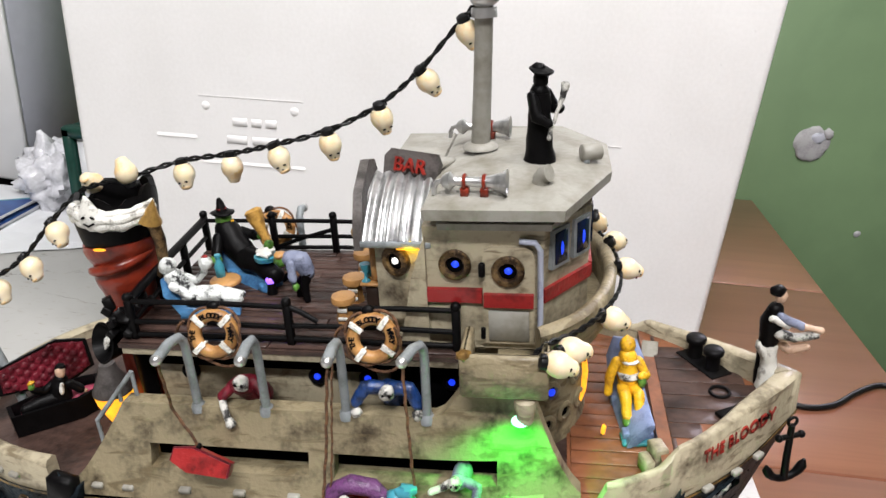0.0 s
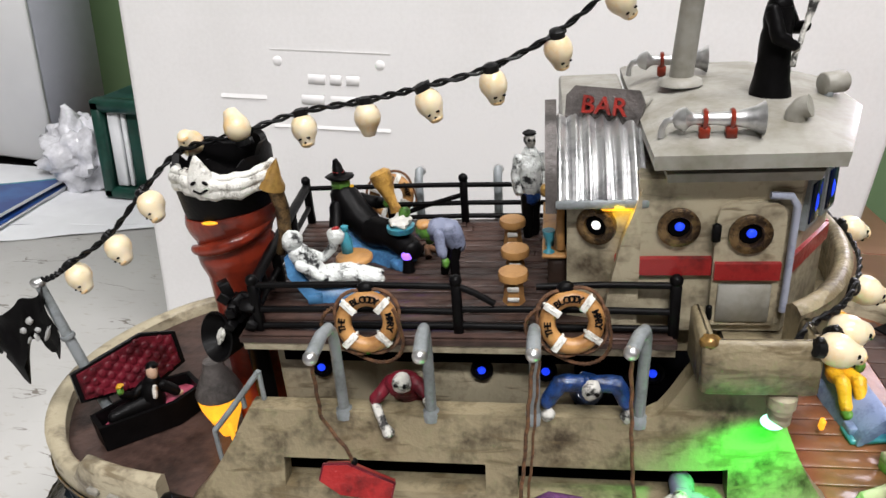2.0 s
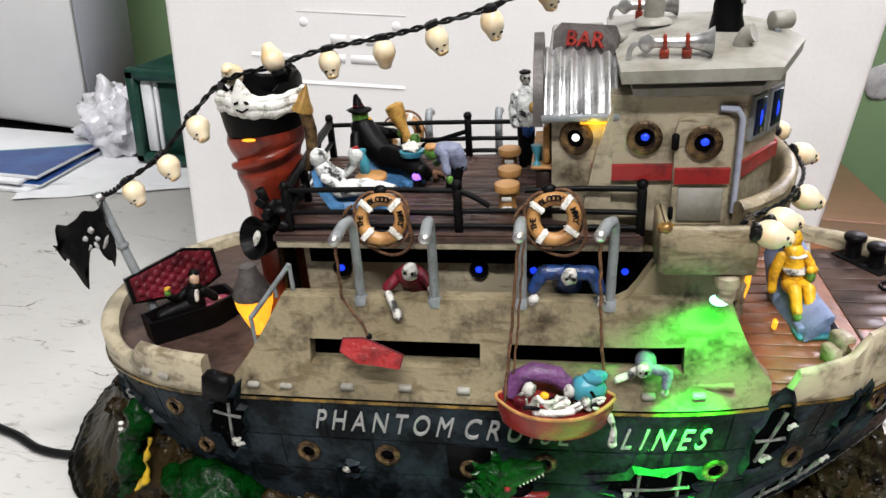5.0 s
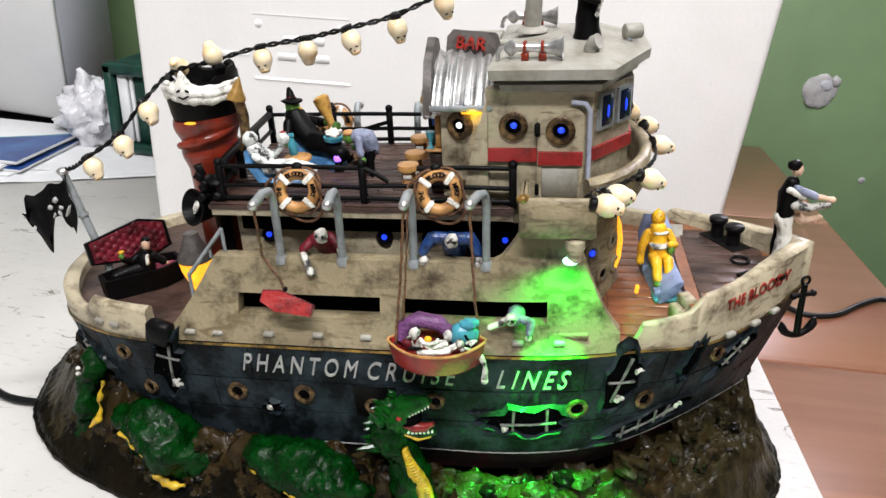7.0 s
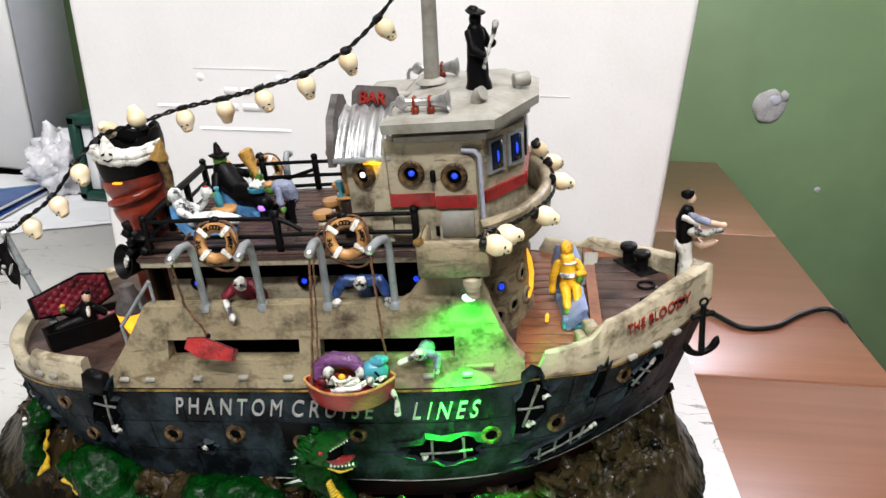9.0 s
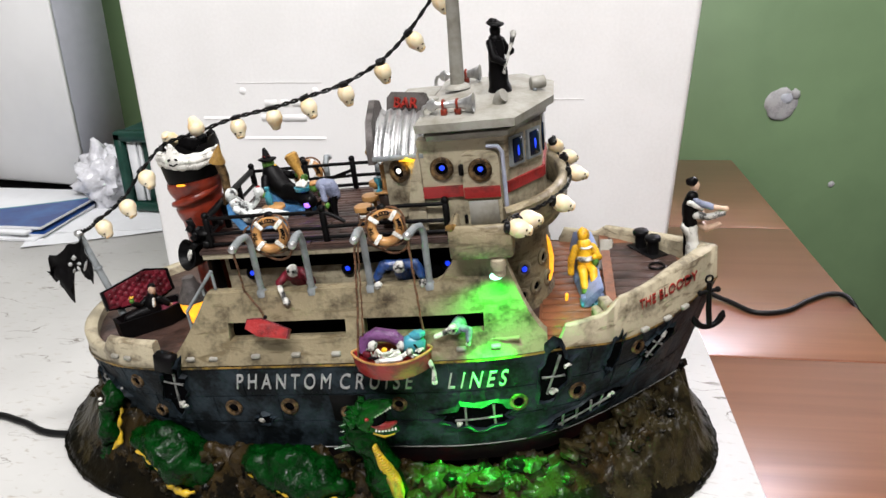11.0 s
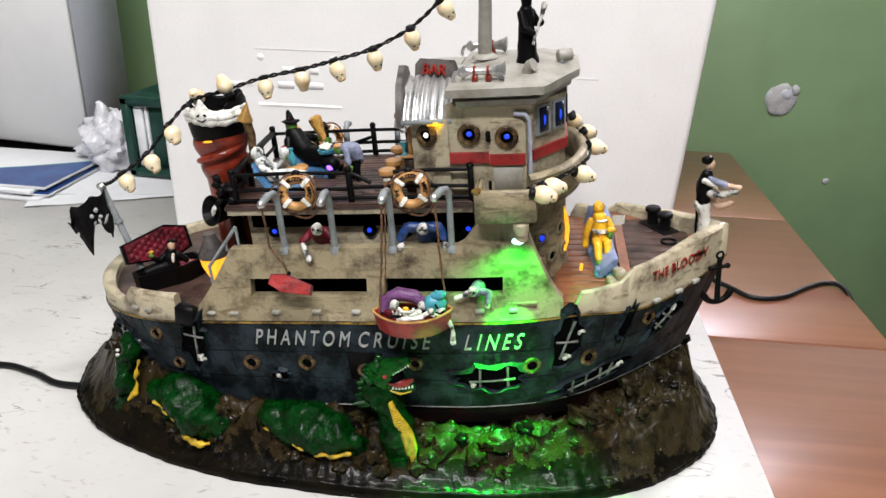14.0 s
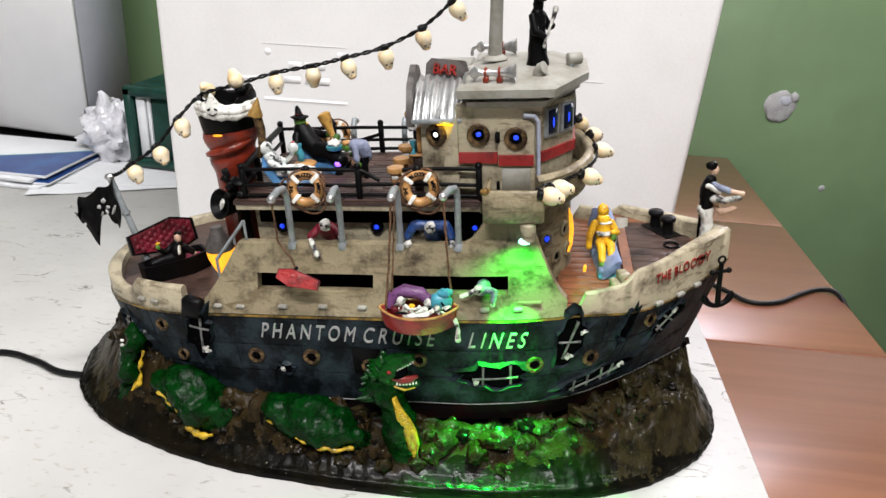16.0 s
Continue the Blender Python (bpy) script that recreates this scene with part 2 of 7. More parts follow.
class Mesh:
    """Collects faces of several materials for one mesh object."""

    def __init__(self, *mats):
        self.v, self.f, self.mi, self.sm, self.mats, self.k, self.smooth = [], [], [], [], list(mats), 0, True

    def use(self, mat, smooth=True):
        if mat not in self.mats:
            self.mats.append(mat)
        self.k, self.smooth = self.mats.index(mat), smooth
        return self

    def face(self, *idx):
        self.f.append(idx), self.mi.append(self.k), self.sm.append(self.smooth)

    def pts(self, pts):
        s = len(self.v)
        self.v.extend([tuple(p) for p in pts])
        return s

    def rings(self, rings, closed=True, cap0=True, cap1=True):
        """Skin between rings of points, all of one length."""
        n, first = len(rings[0]), self.pts([p for r in rings for p in r])
        for i in range(len(rings) - 1):
            for j in range(n if closed else n - 1):
                a, b = first + i * n + j, first + i * n + (j + 1) % n
                self.face(a, b, b + n, a + n)
        if closed and cap0:
            self.face(*[first + j for j in range(n)][::-1])
        if closed and cap1:
            self.face(*[first + (len(rings) - 1) * n + j for j in range(n)])
        return self

    def box(self, c, s, rot=(0, 0, 0), bevel=0.0):
        r, h = Euler([radians(a) for a in rot]).to_matrix(), [x / 2 for x in s]
        b = min([bevel or 0.08 * min(s)] + [x * 0.9 for x in h])
        old, self.smooth = self.smooth, False
        rings = []
        for z, i in ((-h[2], b), (-h[2] + b, 0), (h[2] - b, 0), (h[2], b)):
            x, y = h[0] - i, h[1] - i
            q = b * 0.7
            ring = [(x - q, -y), (x, -y + q), (x, y - q), (x - q, y), (-x + q, y), (-x, y - q), (-x, -y + q), (-x + q, -y)]
            rings.append([Vector(c) + r @ Vector((px, py, z)) for px, py in ring])
        self.rings(rings)
        self.smooth = old
        return self

    def tube(self, path, rad, n=10, flat=1.0, caps=True):
        path = [Vector(p) for p in path]
        rads = rad if isinstance(rad, (list, tuple)) else [rad] * len(path)
        rings, side = [], None
        for i, p in enumerate(path):
            d = (path[min(i + 1, len(path) - 1)] - path[max(i - 1, 0)]).normalized()
            if side is None:
                side = d.orthogonal().normalized()
            side = (side - d * side.dot(d)).normalized()
            up = d.cross(side)
            rings.append([p + rads[i] * (math.cos(a) * side + flat * math.sin(a) * up) for a in [2 * math.pi * j / n for j in range(n)]])
        return self.rings(rings, cap0=caps, cap1=caps)

    def ball(self, c, s, rot=(0, 0, 0), n=12, m=8, rough=0.0, seed=0):
        s = s if isinstance(s, (list, tuple)) else (s, s, s)
        r = Euler([radians(a) for a in rot]).to_matrix()
        rings = []
        for i in range(1, m):
            t = math.pi * i / m
            ring = []
            for j in range(n):
                a = 2 * math.pi * j / n
                v = Vector((math.sin(t) * math.cos(a), math.sin(t) * math.sin(a), -math.cos(t)))
                k = 1 + (rough * noise.noise(v * 2.1 + Vector((seed * 3.1, seed, 0))) if rough else 0)
                ring.append(Vector(c) + r @ Vector((v.x * s[0] * k, v.y * s[1] * k, v.z * s[2] * k)))
            rings.append(ring)
        return self.rings(rings)

    def spin(self, profile, c=(0, 0, 0), rot=(0, 0, 0), n=20, caps=(True, True)):
        """profile: (radius, height) pairs turned round the local z axis."""
        r = Euler([radians(a) for a in rot]).to_matrix()
        return self.rings([[Vector(c) + r @ Vector((max(q, 1e-5) * math.cos(2 * math.pi * j / n), max(q, 1e-5) * math.sin(2 * math.pi * j / n), h)) for j in range(n)] for q, h in profile], cap0=caps[0], cap1=caps[1])

    def ring(self, c, big, small, rot=(0, 0, 0), n=28, k=10, a0=0, a1=360):
        r = Euler([radians(a) for a in rot]).to_matrix()
        whole = abs(a1 - a0) >= 360
        steps = [radians(a0 + (a1 - a0) * i / n) for i in range(n + (0 if whole else 1))]
        rings = [[Vector(c) + r @ Vector(((big + small * math.cos(b)) * math.cos(a), (big + small * math.cos(b)) * math.sin(a), small * math.sin(b))) for b in [2 * math.pi * j / k for j in range(k)]] for a in steps]
        if whole:
            rings.append(rings[0])
        return self.rings(rings, cap0=not whole, cap1=not whole)

    def prism(self, poly, depth, m=None, bevel=0.0):
        """A flat polygon in local x and z, extruded along local y by depth."""
        m = m or Matrix()
        old, self.smooth = self.smooth, False
        self.rings([[m @ Vector((x, y, z)) for x, z in poly] for y in (0, depth)])
        self.smooth = old
        return self

    def data(self, name):
        me = bpy.data.meshes.new(name)
        me.from_pydata(self.v, [], self.f)
        for mat in self.mats:
            me.materials.append(mat)
        me.polygons.foreach_set("material_index", self.mi)
        me.polygons.foreach_set("use_smooth", self.sm)
        bm = bmesh.new()
        bm.from_mesh(me)
        bmesh.ops.remove_doubles(bm, verts=bm.verts, dist=1e-6)
        bmesh.ops.recalc_face_normals(bm, faces=bm.faces)
        bm.to_mesh(me)
        bm.free()
        me.set_sharp_from_angle(angle=radians(52))
        return me


def part(name, mesh, parent, label="", m=None):
    ob = new(name, mesh.data(name) if isinstance(mesh, Mesh) else mesh)
    ob.parent = parent
    ob.matrix_basis = m or Matrix()
    return tagged(ob, label)


def thing(name, label, category, mesh=None, m=None, group="", kind=""):
    ob = new(name, mesh.data(name) if mesh else None)
    if not mesh:
        ob.empty_display_size = 0.01
    ob.matrix_basis = m or Matrix()
    return tagged(ob, label, category, group, kind)


def at(x, y, z, rz=0.0, rx=0.0, ry=0.0):
    """A place on the ship."""
    return SHIP @ pose(x, y, z, rx, ry, rz)


def words(text, size, mat, depth=0.0006, shear=0.0, spacing=1.0, bold=0.0):
    cu = bpy.data.curves.new("words", "FONT")
    cu.body, cu.size, cu.extrude, cu.shear, cu.space_character, cu.offset = text, size, depth, shear, spacing, bold
    cu.align_x = "LEFT"
    ob = bpy.data.objects.new("words", cu)
    scene.collection.objects.link(ob)
    me = bpy.data.meshes.new_from_object(ob.evaluated_get(bpy.context.evaluated_depsgraph_get()))
    bpy.data.objects.remove(ob)
    bpy.data.curves.remove(cu)
    me.materials.clear()
    me.materials.append(mat)
    return me


def smooth(a, b, x):
    t = min(1, max(0, (x - a) / (b - a)))
    return t * t * (3 - 2 * t)

# ---- the room ----


# the room's own frame: its origin lies on the wall above the table's far corner
ROOM = pose(0.357, 0.795, 0.0, 0, 0, 4.1)


def slab(name, lo, hi, mat, label, bevel=0.004):
    me = Mesh().use(mat, False).box([(a + b) / 2 for a, b in zip(lo, hi)], [b - a for a, b in zip(lo, hi)], bevel=bevel)
    return thing(name, label, name.split("_")[0], me, ROOM, kind="structure")


# the north wall has a window above and to the right of the table
WX0, WX1, WZ0, WZ1 = 0.055, 0.50, 0.305, 1.15
me = Mesh().use(GREEN_WALL, False)
for lo, hi in (((-2.65, 0, -0.75), (1.95, 0.12, WZ0)), ((-2.65, 0, WZ1), (1.95, 0.12, 1.90)), ((-2.65, 0, WZ0), (WX0, 0.12, WZ1)), ((WX1, 0, WZ0), (1.95, 0.12, WZ1))):
    me.box([(a + b) / 2 for a, b in zip(lo, hi)], [b - a for a, b in zip(lo, hi)], bevel=0.0001)
thing("wall_north", "green painted wall with a few scuffs", "wall", me, ROOM, kind="structure")
window = thing("window_1", "plain window with a white frame in the green wall", "window", None, ROOM, kind="structure")
WXM, WZM = (WX0 + WX1) / 2, (WZ0 + WZ1) / 2
for c, s in (((WXM, 0.06, WZ0 + 0.012), (WX1 - WX0, 0.05, 0.024)), ((WXM, 0.06, WZ1 - 0.012), (WX1 - WX0, 0.05, 0.024)), ((WX0 + 0.012, 0.06, WZM), (0.024, 0.05, WZ1 - WZ0 - 0.049)), ((WX1 - 0.012, 0.06, WZM), (0.024, 0.05, WZ1 - WZ0 - 0.049))):
    part("window_frame", Mesh(PLASTER).box(c, s, bevel=0.002), window)
slab("wall_south", (-2.65, -3.60, -0.75), (1.95, -3.48, 1.90), PLASTER, "plain cream plaster wall")
slab("wall_east", (1.95, -3.60, -0.75), (2.07, 0.12, 1.90), PLASTER, "plain cream plaster wall")
slab("wall_west", (-2.77, -3.60, -0.75), (-2.65, 0.12, 1.90), PLASTER, "plain cream plaster wall")
slab("floor", (-2.77, -3.60, -0.85), (2.07, 0.12, -0.75), FLOOR_MAT, "plain grey floor")
slab("ceiling", (-2.77, -3.60, 1.90), (2.07, 0.12, 2.0), PLASTER, "plain cream ceiling")

table = thing("wooden_table", "varnished reddish brown wooden table against a green wall", "table", m=ROOM @ Matrix.Translation((0, 0, -0.75)))
seams = [-1.76, -1.58, -1.265, -0.938, -0.638, -0.315, -0.003]
for y0, y1 in zip(seams, seams[1:]):
    part("tabletop_board", Mesh().use(TABLE_WOOD, False).box((-0.8575, (y0 + y1) / 2, 0.732), (1.715, y1 - y0 - 0.0010, 0.030), bevel=0.0010), table)
for sx in (-1.665, -0.055):
    for sy in (-1.71, -0.06):
        part("leg", Mesh(TABLE_WOOD).box((sx, sy, 0.3585), (0.06, 0.06, 0.717), bevel=0.004), table)

thing("white_board", "worn white painted board lying on the wooden table", "board", Mesh().use(BOARD, False).box((0, 0, -0.0015), (1.4, 1.34, 0.003), bevel=0.0008), m=ROOM @ Matrix.Translation((-0.8662, -0.90, 0)))

# foam box that stands behind the ship
BOX = pose(-0.3035, 0.1680, 0.0002, 0, 0, 4.9)
foam_box = thing("foam_box", "white expanded foam box standing upright behind the ship", "box", m=BOX)
# the box widens a little towards its top
me = Mesh(FOAM)
me.rings([[(x, y, z) for x, y in ((0.006, 0), (w - 0.006, 0), (w - 0.002, 0.002), (w, 0.006), (w, 0.174), (w - 0.006, 0.18), (0.006, 0.18), (0, 0.174), (0, 0.006), (0.002, 0.002))] for z, w in ((0, 0.498), (0.006, 0.5015), (0.26, 0.5125), (0.514, 0.5235), (0.52, 0.519))])
part("body", me, foam_box)
FACE = 0.0


def foam_step(x0, x1, z0, z1, up):
    """Sloping edge of the sunk panel: its face looks up or down."""
    a, b = (0.0, 0.0006) if not up else (0.0009, 0.0)
    me = Mesh(FOAM).use(FOAM, False).rings([[(x, FACE + 0.0002 - a, z0), (x, FACE + 0.0002 - b, z1), (x, FACE + 0.002, z1), (x, FACE + 0.002, z0)] for x in (x0, x1)])
    part("embossed_strip", me, foam_box)


foam_step(0.102, 0.183, 0.2290, 0.2310, False)
foam_step(0.102, 0.183, 0.178, 0.1810, True)
foam_step(0.066, 0.098, 0.197, 0.2005, True)
foam_step(0.375, 0.420, 0.213, 0.2150, False)
for x0, x1, z in ((0.127, 0.139, 0.2120), (0.142, 0.150, 0.2120), (0.153, 0.162, 0.2120), (0.122, 0.138, 0.1980), (0.142, 0.166, 0.1980)):
    part("embossed_mark", Mesh(FOAM).box(((x0 + x1) / 2, 0.0, z), (x1 - x0, 0.0012, 0.0066), bevel=0.0005), foam_box)
for x, z in ((0.107, 0.2230), (0.176, 0.2230)):
    part("stud", Mesh(FOAM).spin([(0.0036, 0), (0.003, 0.0006), (0.001, 0.0009)], c=(x, 0.0002, z), rot=(90, 0, 0), n=14), foam_box)
random.seed(5)
for k in range(22):
    x, z, w = random.uniform(0.01, 0.49), random.uniform(0.02, 0.40), random.uniform(0.0010, 0.0030)
    if k < 14:
        x = random.uniform(0.470, 0.4985)
    part("dent_edge", Mesh(FOAM).ball((x, 0.0004, z), (w, 0.0005, w * random.uniform(0.3, 0.9)), rot=(0, random.uniform(0, 90), 0), n=8, m=6, rough=0.5, seed=k), foam_box)

# ---- things round the ship ----
BLUE_PRINT = material("blue_printed_cover", (0.008, 0.04, 0.19), 0.3, 0, size=14, second=(0.02, 0.10, 0.30), share=0.3, bump=0.03, coat=0.4)
PAPER = material("white_paper", (0.74, 0.75, 0.77), 0.6, 0, spots=0.08, size=12, bump=0.03)
GREYPLASTIC = material("grey_white_enamel", (0.70, 0.70, 0.70), 0.4, 0, spots=0.06, size=6, bump=0.02)
# White enamel darkened to lilac grey: the case's shaded side; also the wall patch.
SIDEGREY = material("side_shade_and_patch_grey", (0.40, 0.41, 0.46), 0.5, 0, spots=0.12, size=10, bump=0.05)
FILM = material("crumpled_clear_film", (0.72, 0.72, 0.76), 0.12, 0, spots=0.3, size=40, bump=0.6, coat=0.8)
PUTTY = material("white_wall_filler", (0.36, 0.355, 0.36), 0.6, 0, size=50, second=(0.24, 0.235, 0.24), share=0.4, bump=0.2)

cabinet = thing("appliance_case", "large white enamel case standing behind a pile of papers", "case", m=pose(-0.6144, 0.4654, 0.0, 0, 0.8, -3))
part("front_panel", Mesh(GREYPLASTIC).box((-0.30, 0.004, 0.335), (0.60, 0.008, 0.63), bevel=0.003), cabinet)
part("side_panel", Mesh(SIDEGREY).box((-0.004, 0.060, 0.335), (0.008, 0.103, 0.63), bevel=0.003), cabinet, "white side panel with its shade painted lilac grey")
part("body", Mesh(GREYPLASTIC).box((-0.304, 0.060, 0.335), (0.590, 0.102, 0.625), bevel=0.004), cabinet)
# Black strip paints the dark gap below the case.
part("gap_strip", Mesh(BLACK).box((-0.30, 0.06, 0.010), (0.57, 0.09, 0.020), bevel=0.002), cabinet, "black strip painting the shadow gap underneath")

crate = thing("green_crate", "dark green plastic box with papers showing in its open side", "box", m=pose(-0.517, 0.415, 0.0040) @ Matrix.Scale(0.904, 4))
part("shell", Mesh(DARKGREEN).box((0.075, 0.008, 0.119), (0.150, 0.018, 0.016), bevel=0.003).box((0.075, 0.008, 0.0065), (0.150, 0.018, 0.013), bevel=0.003).box((0.0065, 0.008, 0.0625), (0.013, 0.018, 0.125), bevel=0.003).box((0.1435, 0.008, 0.0625), (0.013, 0.018, 0.125), bevel=0.003).box((0.075, 0.11, 0.0625), (0.150, 0.19, 0.125), bevel=0.004), crate)
part("paper_edge", Mesh(PAPER).box((0.0225, 0.012, 0.0625), (0.014, 0.008, 0.095), bevel=0.001), crate, "white paper edge")
part("paper_edge", Mesh(PAPER).box((0.0345, 0.013, 0.0625), (0.005, 0.006, 0.095), bevel=0.001), crate, "white paper edge")
part("inner_panel", Mesh(DARKGREEN).box((0.087, 0.014, 0.0625), (0.095, 0.004, 0.098), bevel=0.001), crate)

random.seed(11)
for k, (x, y, a, w, h, mat, lab) in enumerate(((-0.712, 0.370, 1, 0.27, 0.15, PAPER, "white printed magazine in a pile"), (-0.708, 0.374, 4, 0.27, 0.15, BLUE_PRINT, "blue printed magazine in a pile"), (-0.715, 0.378, -2, 0.26, 0.15, PAPER, "white printed magazine in a pile"), (-0.710, 0.380, 2, 0.27, 0.15, PAPER, "glossy white and blue printed magazine lying on a pile"))):
    me = Mesh(mat)
    me.box((0, 0, 0.0021), (w, h, 0.0040), bevel=0.0006)
    mag = thing("magazine", lab, "magazine", m=pose(x, y, 0.0002 + 0.0042 * k, 0, 0, a), group="pile of magazines")
    part("page_block", Mesh(PAPER).box((0, 0, 0.0021), (w, h, 0.0032), bevel=0.0005), mag)
    part("cover", Mesh(mat).box((0, 0, 0.0039), (w + 0.001, h + 0.001, 0.0005), bevel=0.0002), mag)
    if k == 3:
        # white cover with a broad blue sweep towards its near corner
        me = Mesh(BLUE_PRINT)
        me.rings([[(0.135 - 0.27 * t, -0.074, 0.00405), (0.135 - 0.27 * t, -0.074 + 0.010 + 0.105 * (1 - t) ** 1.6, 0.00405), (0.135 - 0.27 * t, -0.074 + 0.010 + 0.105 * (1 - t) ** 1.6, 0.00455), (0.135 - 0.27 * t, -0.074, 0.00455)] for t in [i / 16 for i in range(17)]])
        part("printed_band", me, mag, "blue sweep on the cover")
        part("printed_band", Mesh(TEAL).rings([[(0.135 - 0.27 * t, -0.0638 + 0.105 * (1 - t) ** 1.6, 0.00405), (0.135 - 0.27 * t, -0.0598 + 0.107 * (1 - t) ** 1.6, 0.00405), (0.135 - 0.27 * t, -0.0598 + 0.107 * (1 - t) ** 1.6, 0.00450), (0.135 - 0.27 * t, -0.0638 + 0.105 * (1 - t) ** 1.6, 0.00450)] for t in [i / 16 for i in range(17)]]), mag, "light blue line on the cover")


def sheet(name, x, y, z, w, h, a, label):
    me, n = Mesh(PAPER), 10
    top = []
    for j in range(n + 1):
        top.append([((i / n - 0.5) * w, (j / n - 0.5) * h, 0.0006 + 0.004 * max(0, noise.noise((i * 0.35 + x * 9, j * 0.3, y * 7)))) for i in range(n + 1)])
    ring = [row + [(px, py, pz - 0.0005) for px, py, pz in row[::-1]] for row in top]
    me.rings(ring)
    return thing(name, label, "paper", me, m=pose(x, y, z, 0, 0, a))


sheet("paper_sheet", -0.520, 0.370, 0.0004, 0.19, 0.115, 27, "loose white paper sheet lying on the board")
sheet("paper_sheet", -0.50, 0.395, 0.0012, 0.17, 0.10, 14, "loose white paper sheet lying on another")
me = Mesh(FILM)
rings = []
for i in range(1, 34):
    t = math.pi * i / 34
    ring = []
    for j in range(48):
        a = 2 * math.pi * j / 48
        v = Vector((math.sin(t) * math.cos(a), math.sin(t) * math.sin(a), -math.cos(t)))
        k = 1 + 0.55 * noise.noise(v * 2.3) + 0.30 * abs(noise.noise(v * 6.5)) + 0.12 * abs(noise.noise(v * 15))
        ring.append((0.042 * v.x * k, 0.032 * v.y * k, 0.042 + 0.040 * v.z * k))
    rings.append(ring)
me.rings(rings)
thing("plastic_film", "crumpled clear plastic film beside the green box", "plastic film", me, m=pose(-0.560, 0.450, 0.0))

# patch of filler on the wall
me = Mesh(PUTTY)
me.ball((0, 0, 0), (0.031, 0.006, 0.033), n=24, m=16, rough=0.16, seed=3)
me.ball((0.024, -0.001, 0.020), (0.010, 0.007, 0.010), n=14, m=10, rough=0.3, seed=6)
me.use(SIDEGREY).ball((0.008, -0.0050, 0.013), (0.012, 0.0030, 0.010), rot=(0, 20, 0), n=14, m=8, rough=0.3, seed=2)
thing("wall_patch", "lumpy grey-white filler patch with a dark hole on the wall", "wall patch", me, m=ROOM @ Matrix.Translation((0.0644, -0.001, 0.090)) @ Matrix.Scale(0.80, 4))
thing("wall_spot", "small pale chip in the green paint", "paint chip", Mesh(PUTTY).ball((0, 0, 0), (0.006, 0.002, 0.006), rough=0.4), m=ROOM @ Matrix.Translation((0.1645, -0.0005, -0.0435)) @ Matrix.Scale(0.85, 4))

# cables
def cable(points, r, label):
    pts = [Vector(p) for p in points]
    out = []
    for i in range(len(pts) - 1):
        p0, p1, p2, p3 = pts[max(i - 1, 0)], pts[i], pts[i + 1], pts[min(i + 2, len(pts) - 1)]
        for k in range(8):
            t = k / 8
            out.append(0.5 * (2 * p1 + (p2 - p0) * t + (2 * p0 - 5 * p1 + 4 * p2 - p3) * t * t + (3 * p1 - p0 - 3 * p2 + p3) * t ** 3))
    return thing("power_cable", label, "cable", Mesh(CORD).tube(out + [pts[-1]], r, n=10))


cable([(-0.225, -0.052, 0.0035), (-0.261, -0.057, 0.0032), (-0.285, -0.057, 0.0028), (-0.313, -0.048, 0.0028), (-0.352, -0.046, 0.0028), (-0.43, -0.080, 0.0028), (-0.55, -0.18, 0.0028)], 0.0027, "black power cable lying on the white board")
cable([(0.12, 0.262, 0.0027), (0.230, 0.272, 0.0027), (0.267, 0.256, 0.0005), (0.292, 0.234, -0.0003), (0.322, 0.241, -0.0003), (0.350, 0.268, -0.0003), (0.374, 0.286, -0.0002), (0.389, 0.280, 0.0008), (0.398, 0.262, -0.010), (0.420, 0.272, -0.045), (0.46, 0.30, -0.2), (0.48, 0.32, -0.45), (0.50, 0.36, -0.746)], 0.0026, "black power cable hanging over the table edge")

# ---- the ship's hull ----
MID, XS, XB = 0.005, -0.245, 0.220


def breadth(x):
    if x < -0.12:
        q = (-0.12 - x) / (-0.12 - XS)
        return 0.093 * max(0.0, 1 - q ** 2.5) ** 0.5
    q = max(0.0, (x - 0.02) / (XB - 0.02))
    return 0.093 * (1 - q ** 2.8)


def hull_point(x, z, side, out=0.0):
    """A point of the hull's skin; side -1 is near the viewer. The hull narrows downwards, most at bow and stern."""
    zz = min(1.0, max(0.0, (z - 0.015) / 0.10))
    low = 1 - zz
    bow, stern = smooth(0.03, XB, x), smooth(-0.09, XS, x)
    b = breadth(x) * (1 - low ** 1.4 * (0.07 + 0.22 * bow + 0.18 * stern)) + out
    return Vector((x - 0.036 * low * bow + 0.012 * low * stern, MID + side * b, z))


XSTEPS = [XS + (XB - XS) * (0.5 - 0.5 * math.cos(math.pi * i / 56)) for i in range(57)]


def skin(mesh, zs, out=0.0, offs=None, cap0=False):
    rings = []
    for k, z in enumerate(zs):
        o = offs[k] if offs else out
        zf = z if callable(z) else (lambda x, z=z: z)
        rings.append([hull_point(x, zf(x), -1, o) for x in XSTEPS] + [hull_point(x, zf(x), 1, o) for x in XSTEPS[-2:0:-1]])
    return mesh.rings(rings, cap0=cap0, cap1=False)


def sheer(x):
    """Height of the gold line."""
    return 0.0985 - 0.008 * smooth(0.11, 0.165, x) + 0.0115 * smooth(0.185, 0.222, x) - 0.002 * smooth(-0.12, -0.2, x) - 0.006 * smooth(-0.195, -0.24, x)


def water(x):
    return 0.0325 - 0.004 * smooth(0.06, 0.14, x)


